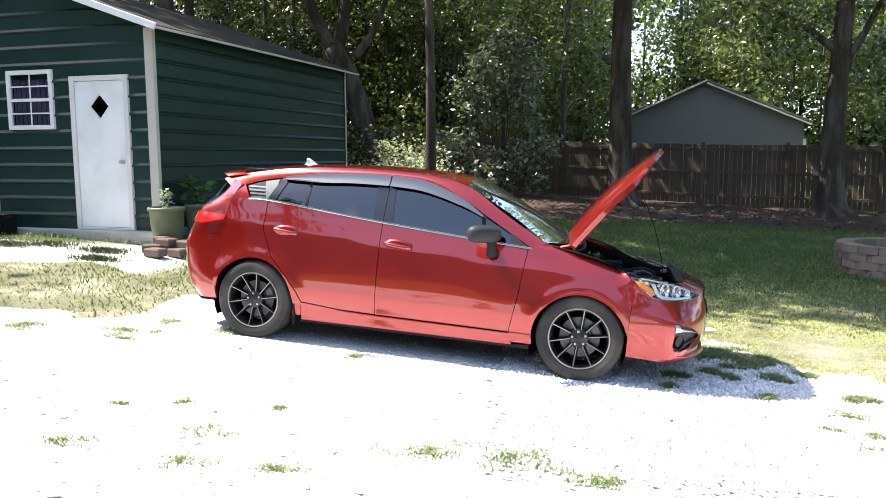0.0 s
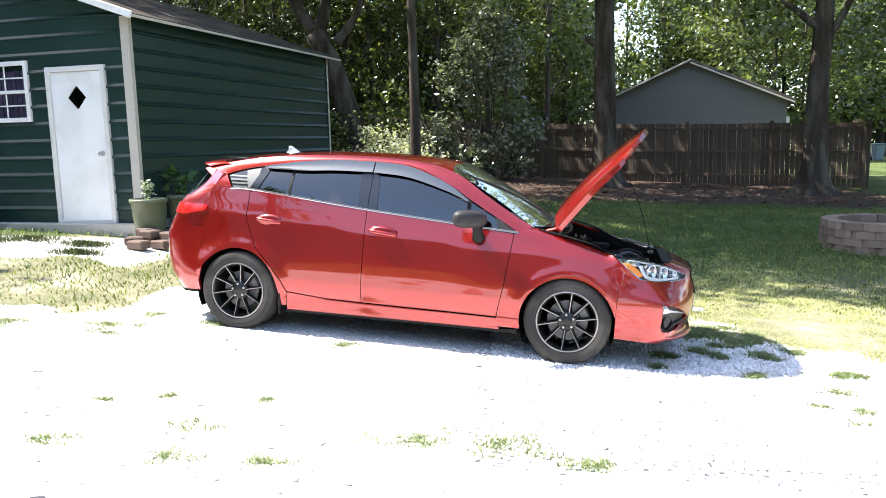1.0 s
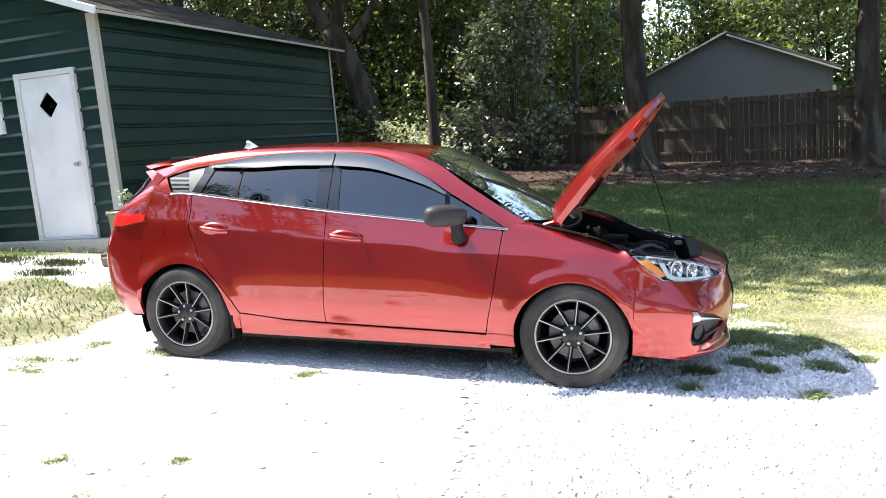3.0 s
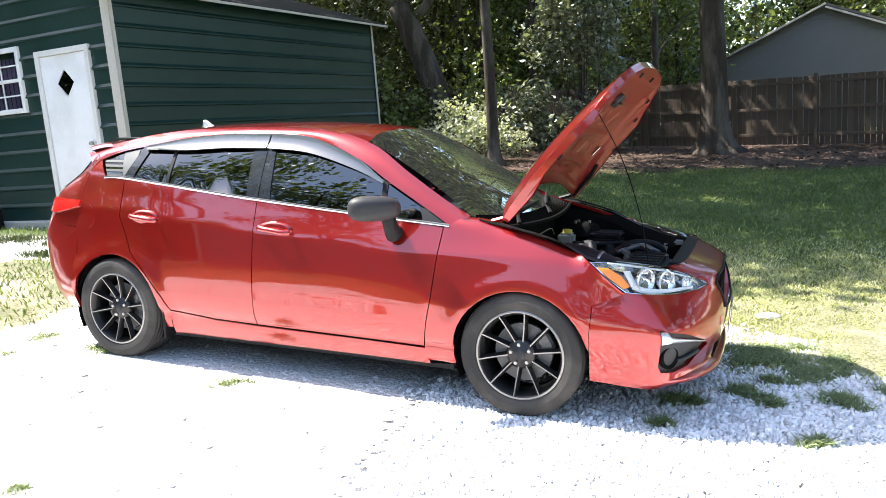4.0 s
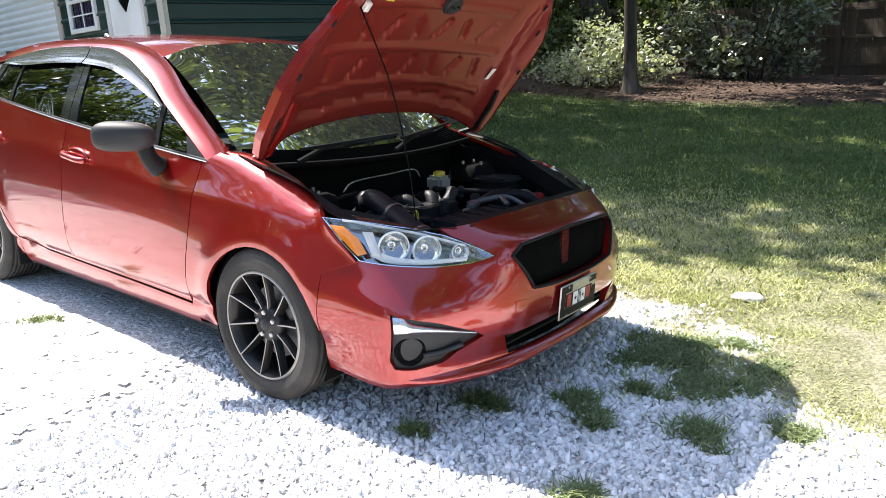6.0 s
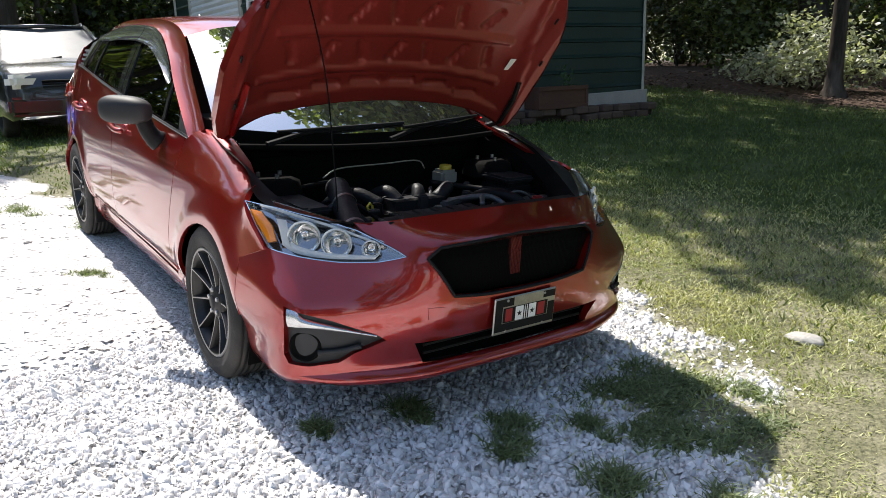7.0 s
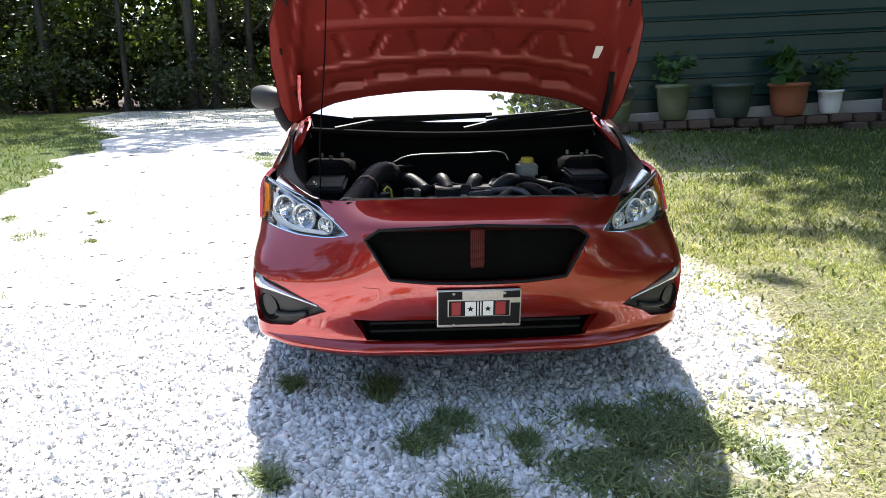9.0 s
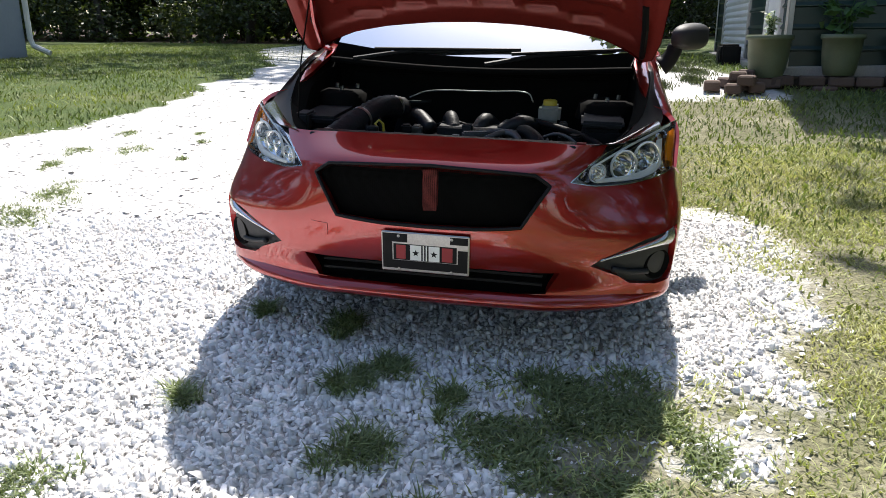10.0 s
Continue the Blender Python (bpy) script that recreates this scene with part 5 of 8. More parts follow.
    for k in range(4):
        z0 = 1.140 + 0.028 * k
        panel("decal_stripe", [(-2.66, z0), (-2.785 - 0.017 * k, z0), (-2.795 - 0.017 * k, z0 + 0.014), (-2.665, z0 + 0.014)], side_map(sg, -0.009), DEC, qw, step=0.08, lip=0)
    strip_panel("belt_moulding", [(x, sg * (float(half_width(x, z)) + 0.004), z) for x, z in [(-0.40, 0.930), (-0.9, 0.968), (-1.57, 1.025), (-2.06, 1.072), (-2.64, 1.128), (-2.80, 1.126)]],
                [(x, sg * (float(half_width(x, z + 0.014)) + 0.004), z + 0.014) for x, z in [(-0.40, 0.930), (-0.9, 0.968), (-1.57, 1.025), (-2.06, 1.072), (-2.64, 1.128), (-2.80, 1.126)]], M_SILVERB, 0.003, flip=(sg == 1), label="bright chrome belt moulding")
    # rain visors over the door windows
    for pts, par in ((((-0.80, 1.150), (-0.985, 1.262), (-1.29, 1.372), (-1.574, 1.398)), fd), (((-1.584, 1.398), (-1.9, 1.394), (-2.2, 1.372), (-2.52, 1.324)), rd)):
        drop = (0.012, 0.05, 0.078, 0.08) if par is fd else (0.08, 0.078, 0.070, 0.018)
        strip_panel("rain_visor", [(x, sg * (float(half_width(x, z - d_)) + 0.020), z - d_) for (x, z), d_ in zip(pts, drop)], [(x, sg * (float(half_width(x, z)) + 0.004), z + 0.004) for x, z in pts], M_VISOR, 0.008, parent=par, flip=(sg == 1), label="smoked acrylic rain visor")
    # door handles
    for hx, hz_, par in ((-1.43, 0.868, fd), (-2.42, 0.898, rd)):
        y0 = sg * float(half_width(hx, hz_))
        bm = bmesh.new()
        lathe(bm, [(0.0, -0.004), (0.05, -0.003), (0.068, 0.003), (0.0, 0.004)], 24, Matrix.Translation((hx, y0, hz_)) @ Matrix.Rotation(radians(90 * sg), 4, "X") @ Matrix.Diagonal((1.75, 0.72, 1, 1)))
        cup = part("handle_cup", bm, M_PAINT, par, smooth=True)
        bm = bmesh.new()
        line = curve_pts([(hx - 0.105, y0 + sg * 0.012, hz_ + 0.012), (hx - 0.07, y0 + sg * 0.034, hz_ + 0.008), (hx, y0 + sg * 0.040, hz_ + 0.002), (hx + 0.07, y0 + sg * 0.036, hz_ - 0.006), (hx + 0.11, y0 + sg * 0.012, hz_ - 0.010)], 5)
        tube(bm, line, [0.009] + [0.015] * (len(line) - 2) + [0.009], 10)
        part("door_handle", bm, M_PAINT, par, smooth=True)
    # mirror
    bm = bmesh.new()
    bmesh.ops.create_uvsphere(bm, u_segments=28, v_segments=18, radius=1.0)
    turn_m = Matrix.Translation((-0.742, sg * 0.958, 1.026)) @ Matrix.Rotation(sg * radians(52), 4, "Z")      # own y runs outward along the shell
    for v_ in bm.verts:
        x, y, z = v_.co
        e_ = lambda q, k: math.copysign(abs(q) ** k, q)
        taper = 1.0 + 0.10 * y * sg
        p = Vector((e_(x, 0.85) * (0.070 if x > 0 else 0.030), e_(y, 0.72) * 0.136, e_(z, 0.70) * 0.064 * taper))
        v_.co = turn_m @ p
    mir = part("mirror_housing", bm, M_GREYPL, CAR, "dark grey plastic door mirror", smooth=True)
    bm = bmesh.new()
    line = [(-0.69, sg * 0.838, 0.885), (-0.69, sg * 0.862, 0.905), (-0.69, sg * 0.885, 0.94), (-0.695, sg * 0.90, 0.985)]
    tube(bm, curve_pts(line, 4), [0.050, 0.049, 0.047, 0.045, 0.043, 0.041, 0.040, 0.039, 0.038, 0.038, 0.038, 0.038, 0.038], 12)
    part("mirror_stalk", bm, M_BLACK, mir, smooth=True)
    bm = bmesh.new()
    lathe(bm, [(0.0, 0.0), (0.9, 0.0), (1.0, -0.02)], 24, turn_m @ Matrix.Translation((-0.0315, 0, 0)) @ Matrix.Rotation(radians(-90), 4, "Y") @ Matrix.Diagonal((0.046, 0.105, 1, 1)))
    part("mirror_glass", bm, M_CHROME, mir)

# roof, screen, fin
edge_y = pc([p[0] for p in UPPER[3:]], [p[1] for p in UPPER[3:]])
edge_z = pc([p[0] for p in UPPER[3:]], [p[2] for p in UPPER[3:]])


def roof_map(a, b):
    t = np.abs(b) / edge_y(a)
    return np.stack([a, b, roof_mid(a) + (edge_z(a) - roof_mid(a)) * t ** 2.3], -1)


roof_out = [(-0.955, -0.61)] + [(-0.985, -0.42), (-0.985, -0.2), (-0.98, 0), (-0.985, 0.2), (-0.985, 0.42), (-0.955, 0.61)] + [(x, float(edge_y(x))) for x in np.linspace(-1.1, -3.16, 14)] + [(x, -float(edge_y(x))) for x in np.linspace(-3.16, -1.1, 14)]
panel("roof", roof_out, roof_map, M_PAINT, step=0.07, lip=0.012, core=(-2.0, 0, 0.5))


def sheet(name, lo, hi, material, n=10, k=10, bow=0.0, parent=None, label="", direction=(1, 0, 0.6)):
    """A curved pane between a lower and an upper half line, mirrored to full width."""
    full = lambda h_: curve_pts([*h_, *[(x, -y, z) for x, y, z in h_[-2::-1]]], n)
    a, b = np.array(full(lo)), np.array(full(hi))
    verts, faces, m = [], [], len(a)
    dv = np.array(direction, float)
    for j in range(k + 1):
        t = j / k
        verts += [tuple(p) for p in a + (b - a) * t + dv * bow * 4 * t * (1 - t)]
    for j in range(k):
        for i in range(m - 1):
            faces.append((j * m + i, j * m + i + 1, (j + 1) * m + i + 1, (j + 1) * m + i))
    return raw(name, verts, faces, material, parent or CAR, smooth=True, label=label)


screen = sheet("windscreen", SCREEN_LO, SCREEN_HI, M_SCREEN, bow=0.018, label="windscreen reflecting trees and sky")
sheet("screen_border", [(x - 0.04, y * 0.99, z + 0.012) for x, y, z in SCREEN_LO], [(x - 0.075, y * 0.985, z + 0.035) for x, y, z in SCREEN_LO], M_BLACK, bow=0.0, parent=screen)
bm = bmesh.new()
lathe(bm, [(0.034, 0.0), (0.030, 0.008), (0.022, 0.02), (0.013, 0.045), (0.006, 0.062), (0.0, 0.064)], 14, Matrix.Translation((-2.60, 0, float(roof_mid(-2.60)) - 0.006)) @ Matrix.Shear("XY", 4, (-0.75, 0)) @ Matrix.Diagonal((2.6, 0.7, 1, 1)))
part("roof_antenna", bm, M_SILVER, CAR, "silver shark-fin antenna", smooth=True)

# ---- front end ----
FT = np.array([
    [(.860, 0, .216), (.853, .25, .216), (.835, .42, .215), (.775, .60, .212), (.70, .735, .210), (.60, .822, .213), (.34, .838, .220)],
    [(.905, 0, .243), (.898, .25, .243), (.880, .43, .240), (.812, .62, .240), (.73, .76, .242), (.62, .838, .248), (.34, .856, .256)],
    [(.885, 0, .290), (.880, .25, .290), (.868, .41, .292), (.822, .58, .298), (.745, .74, .306), (.64, .836, .315), (.34, .868, .330)],
    [(.918, 0, .390), (.912, .25, .390), (.894, .42, .390), (.838, .585, .395), (.762, .735, .402), (.655, .838, .410), (.34, .876, .430)],
    [(.930, 0, .500), (.922, .25, .500), (.902, .40, .500), (.845, .565, .500), (.765, .715, .502), (.652, .834, .506), (.345, .874, .525)],
    [(.922, 0, .590), (.914, .25, .590), (.890, .395, .590), (.826, .535, .590), (.722, .690, .594), (.590, .808, .602), (.35, .866, .612)],
    [(.906, 0, .662), (.898, .25, .662), (.872, .39, .660), (.812, .505, .660), (.685, .665, .664), (.530, .790, .682), (.345, .856, .705)],
    [(.882, 0, .715), (.873, .25, .714), (.845, .38, .712), (.776, .495, .714), (.650, .645, .722), (.485, .778, .744), (.335, .848, .768)],
    [(.735, 0, .776), (.733, .25, .775), (.727, .38, .772), (.705, .510, .768), (.600, .635, .774), (.450, .757, .796), (.320, .840, .812)]])
FT[:, -1, 1] = half_width(FT[:, -1, 0], FT[:, -1, 2])
FT = np.concatenate([FT[:, :0:-1] * np.array([1, -1, 1]), FT], 1)     # columns from the right side (-y) to the left


def grid_map(T):
    T = np.concatenate([2 * T[:1] - T[1:2], T, 2 * T[-1:] - T[-2:-1]], 0)
    T = np.concatenate([2 * T[:, :1] - T[:, 1:2], T, 2 * T[:, -1:] - T[:, -2:-1]], 1)
    nv, nu = T.shape[0] - 2, T.shape[1] - 2

    def w(t):
        return np.stack([-t + 2 * t ** 2 - t ** 3, 2 - 5 * t ** 2 + 3 * t ** 3, t + 4 * t ** 2 - 3 * t ** 3, -t ** 2 + t ** 3], -1) / 2

    def f(u, v):
        u, v = np.asarray(u, float) + (nu - 1) / 2, np.asarray(v, float)
        i, j = np.clip(np.floor(u).astype(int), 0, nu - 2), np.clip(np.floor(v).astype(int), 0, nv - 2)
        wu, wv = w(u - i), w(v - j)
        out = 0
        for a in range(4):
            for b in range(4):
                out = out + (wv[..., a] * wu[..., b])[..., None] * T[j + a, i + b]
        return out
    return f


front = grid_map(FT)
UU, VV = np.meshgrid(np.linspace(-6, 6, 601), np.linspace(0, 8, 401))
FP = front(UU, VV)


def uv(p, sg=1):
    """The front surface's coordinates nearest to a place (given for the left side; sg=-1 mirrors)."""
    d = np.sum((FP - np.array((p[0], abs(p[1]) * sg, p[2]))) ** 2, -1)
    k = np.unravel_index(np.argmin(d), d.shape)
    return float(UU[k]), float(VV[k])


LAMP_LOW = [(.315, .838, .802), (.405, .825, .728), (.492, .800, .658), (.60, .735, .634), (.70, .640, .631), (.785, .535, .644)]
LAMP_TIP = (.828, .455, .664)
LAMP_HI = [(.775, .510, .708), (.69, .570, .742), (.60, .645, .770), (.45, .760, .796)]
GRILLE = [(.888, .352, .703), (.880, .402, .664), (.915, .312, .528), (.922, .16, .514), (.928, 0, .512)]
INTAKE = [(.890, .450, .366), (.866, .405, .280), (.88, .2, .274), (.885, 0, .273)]
FOG = [(.655, .830, .503), (.771, .700, .463), (.835, .578, .413), (.848, .545, .390), (.803, .645, .345), (.775, .685, .312), (.715, .765, .296), (.668, .818, .300), (.655, .834, .330)]


def both(half_pts, close=True):
    """A polygon in front coordinates, from a half outline on the left that starts and ends at the middle."""
    l_ = [uv(p, 1) for p in half_pts]
    return l_ + [(-a, b) for a, b in l_[::-1] if abs(a) > 0.03]


grille_poly = both([(.886, 0, .709)] + GRILLE)
intake_poly = both([(.912, 0, .370), (.905, .2, .370)] + INTAKE)
fog_l = [uv(p, 1) for p in FOG]
fog_r = [(-a, b) for a, b in fog_l]
seam = [(.349 + .143 * k, .606 + .062 * k) for k in (0, .2, .4, .6, .8, 1)]
half = [(0, 0), (2, 0), (4, 0), (6, 0), (6, uv((.349, .862, .606))[1])] + [uv((x, float(half_width(x, z)), z)) for x, z in seam[1:]] + [uv(p) for p in LAMP_LOW[3:]] + [uv(LAMP_TIP), uv(LAMP_HI[0]), uv((.705, .555, .737)), (3.5, 7.9), (3.0, 8), (0, 8)]
cover = half + [(-a, b) for a, b in half[::-1] if abs(a) > 0.01]
bumper = panel("front_bumper", cover, front, M_PAINT, step=0.22, gap=0.006, holes=[grille_poly, intake_poly, fog_l, fog_r], lip=0.03, core=(0, 0, 0.5))


# near-black sheets behind grille and intake stand for the shade in the openings
g_back = panel("grille", grille_poly, front, M_DARK, bumper, step=0.25, lip=0, lift=-0.055, core=(0, 0, 0.5), label="dark mesh grille")
bm = bmesh.new()
gp = [front(np.array([a]), np.array([b]))[0] for a, b in densify(grille_poly, 0.2)]
tube(bm, [p + np.array((0.003, 0, 0)) for p in gp + gp[:1]], 0.006, 6, cap=False)
part("grille_surround", bm, M_BLACK, g_back, smooth=True)
bm = bmesh.new()
for k in range(58):                       # fine wire mesh across the opening
    zz = 0.519 + k * 0.0033
    hw = float(np.interp(zz, [0.515, 0.53, 0.664, 0.705], [0.16, 0.312, 0.398, 0.352]))
    ys = np.linspace(-hw, hw, 9)
    pts = [(float(np.interp(abs(y), [0, .25, .4], [.908, .899, .872])) - 0.010 - max(0, zz - 0.66) * 0.4, y, zz) for y in ys]
    tube(bm, pts, 0.0008, 3, cap=False)
for y in np.arange(-0.385, 0.386, 0.007):
    lo_ = 0.518 if abs(y) < 0.25 else float(np.interp(abs(y), [0.25, 0.312, 0.40], [0.521, 0.531, 0.660]))
    hi_ = 0.705 if abs(y) < 0.34 else 0.675
    x = float(np.interp(abs(y), [0, .25, .4], [.908, .899, .872])) - 0.010
    tube(bm, [(x, y, lo_), (x, y, 0.655), (x - 0.02, y, hi_)], 0.0008, 3, cap=False)
part("grille_mesh", bm, M_DARK, g_back)
bm = bmesh.new()
box(bm, (0.855, -0.026, 0.53), (0.872, 0.026, 0.698), 0.003)
part("grille_strut", bm, M_REDTRIM, g_back, "red centre strut behind the mesh")
i_back = panel("lower_intake", intake_poly, front, M_DARK, bumper, step=0.25, lip=0, lift=-0.07, core=(0, 0, 0.5))
for zz in (0.305, 0.336):
    bm = bmesh.new()
    tube(bm, [(0.845, y, zz) for y in np.linspace(-0.39, 0.39, 9)], 0.006, 6)
    part("intake_slat", bm, M_BLACK, i_back)
# the lip that juts out under the intake, thinning towards the corners
us = np.linspace(-4.6, 4.6, 61)
lb = front(us, np.full(61, 1.15))
tg = np.gradient(lb, axis=0)
nx, ny = tg[:, 1], -tg[:, 0]
nl = np.hypot(nx, ny)
fl = smooth(4.6, 3.0, np.abs(us))
LIPS = [(-0.012, 0.032), (0.004, 0.024), (0.014, 0.012), (0.018, 0.004), (0.018, -0.006), (0.012, -0.014), (-0.004, -0.026), (-0.030, -0.032)]
co = np.stack([np.stack([lb[:, 0] + nx / nl * (o_ * fl if o_ > 0 else o_), lb[:, 1] + ny / nl * (o_ * fl if o_ > 0 else o_), lb[:, 2] + z_ * (0.35 + 0.65 * fl)], -1) for o_, z_ in LIPS], 1)
t = [q for i in range(60) for j in range(7) for q in ((i * 8 + j, i * 8 + j + 1, i * 8 + j + 9), (i * 8 + j, i * 8 + j + 9, i * 8 + j + 8))]
lip_ob = fast_mesh("bumper_lip", co.reshape(-1, 3), np.array(t), M_PAINT, bumper)
lip_ob.data.polygons.foreach_set("use_smooth", [True] * len(lip_ob.data.polygons))
# plate with stars and stripes
pl = Matrix.Translation((0.938, 0.0, 0.420)) @ Matrix.Rotation(radians(3), 4, "Y")
bm = bmesh.new()
box(bm, (-0.004, -0.150, -0.072), (0.004, 0.150, 0.072), 0.0035, pl)
plate = part("front_plate", bm, M_STEEL, bumper, "brushed metal front plate with stars and stripes")
M_PLRED = mat("plate_red", (0.30, 0.015, 0.02), 0.4, vary=0.06)
for nm, y0, y1, z0, z1, mt, dx in (("plate_panel", -0.145, 0.145, -0.060, -0.030, M_BLACK, 0.0010), ("plate_panel", -0.145, -0.112, -0.030, 0.045, M_BLACK, 0.0010), ("plate_panel", 0.112, 0.145, -0.030, 0.020, M_BLACK, 0.0010), ("plate_panel", -0.145, -0.060, 0.036, 0.066, M_BLACK, 0.0010), ("plate_panel", 0.085, 0.145, 0.040, 0.066, M_BLACK, 0.0010),
                                   ("plate_panel", -0.108, 0.108, -0.028, 0.030, M_BLACK, 0.0012), ("plate_stripe", -0.098, -0.066, -0.024, 0.026, M_PLRED, 0.0020), ("plate_stripe", 0.058, 0.094, -0.024, 0.026, M_PLRED, 0.0020),
                                   ("plate_field", -0.050, 0.050, -0.026, 0.028, M_WHITEP, 0.0024), ("plate_bar", -0.012, -0.007, -0.026, 0.028, M_BLACK, 0.0030), ("plate_bar", -0.002, 0.003, -0.026, 0.028, M_BLACK, 0.0030), ("plate_bar", 0.008, 0.013, -0.026, 0.028, M_BLACK, 0.0030)):
    bm = bmesh.new()
    box(bm, (0.004, y0, z0), (0.004 + dx, y1, z1), 0, pl)
    part(nm, bm, mt, plate)
for yc in (-0.031, 0.031):
    bm = bmesh.new()
    pts = [(0.0068, yc + (0.013 if k % 2 == 0 else 0.0055) * math.sin(math.pi * k / 5), (0.013 if k % 2 == 0 else 0.0055) * math.cos(math.pi * k / 5)) for k in range(10)]
    f_ = bm.faces.new([bm.verts.new(p) for p in pts])
    bmesh.ops.transform(bm, matrix=pl, verts=bm.verts)
    part("plate_star", bm, M_BLACK, plate)
for y, z in ((-0.09, 0.058), (0.09, 0.058), (-0.09, -0.062), (0.09, -0.062)):
    bm = bmesh.new()
    lathe(bm, [(0.0, 0.004), (0.005, 0.003), (0.006, 0.0)], 10, pl @ Matrix.Translation((0.004, y, z)) @ Matrix.Rotation(radians(90), 4, "Y"))
    part("plate_bolt", bm, M_STEEL, plate)
tow = [uv((x, -.345, z), -1) for x, z in ((.88, .452), (.88, .492))] + [uv((.86, -.40, .492), -1), uv((.86, -.40, .452), -1)]
panel("tow_cover", tow, front, M_PAINT, bumper, step=0.1, lip=0.004, lift=0.0025, core=(0, 0, 0.5))
# fog-lamp bezels
M_BEZEL = mat("bezel_plastic", (0.034, 0.034, 0.036), 0.5, spec=0.25, vary=0.15, scale=14, fine=250, bump=0.08)
for sg, poly in ((1, fog_l), (-1, fog_r)):
    bz = panel("fog_bezel", poly, front, M_BEZEL, bumper, step=0.15, lip=0.02, lift=-0.022, core=(0, 0, 0.5), label="black fog-lamp bezel with a bright blade")
    ring = lambda pts: [np.array((x, y * sg, z)) for x, y, z in pts]
    a = ring([(.660, .822, .492), (.690, .800, .488), (.712, .780, .466), (.778, .690, .442), (.838, .578, .413)])
    b = ring([(.668, .823, .432), (.697, .800, .434), (.72, .778, .436), (.784, .686, .424), (.840, .574, .402)])
    strip_panel("bright_blade", b, a, M_SILVER, 0.008, parent=bz, flip=(sg == 1))
    # shallow near-black dish on the bezel; its colour stands for the hole's shade
    bm = bmesh.new()
    c_ = Matrix.Translation((.694, .770 * sg, .362)) @ Matrix.Rotation(radians(38 * sg), 4, "Z") @ Matrix.Rotation(radians(90), 4, "Y")
    lathe(bm, [(0.0, 0.004), (0.030, 0.005), (0.046, 0.010), (0.050, 0.016), (0.055, 0.012), (0.057, -0.01)], 24, c_)
    part("fog_recess", bm, M_DARK, bz, smooth=True)
    bm = bmesh.new()
    line = ring([(.735, .745, .345), (.775, .682, .352), (.815, .622, .372)])
    tube(bm, curve_pts(line, 5), 0.010, 8)
    part("bezel_rib", bm, M_GREYPL, bz, smooth=True)
# headlamps
M_LAMPLENS = glass("lamp_cover", (0.98, 0.98, 0.98), ior=1.14)
M_LAMPIN = mat("lamp_inner", (0.36, 0.36, 0.37), 0.14, 0.95, vary=0.2, scale=25, fine=120)
M_REFLECT = mat("lamp_reflector", (0.93, 0.93, 0.93), 0.06, 0.95, vary=0.12, scale=25, fine=120)
lamp_half = [uv(p) for p in LAMP_LOW] + [uv(LAMP_TIP)] + [uv(p) for p in LAMP_HI]
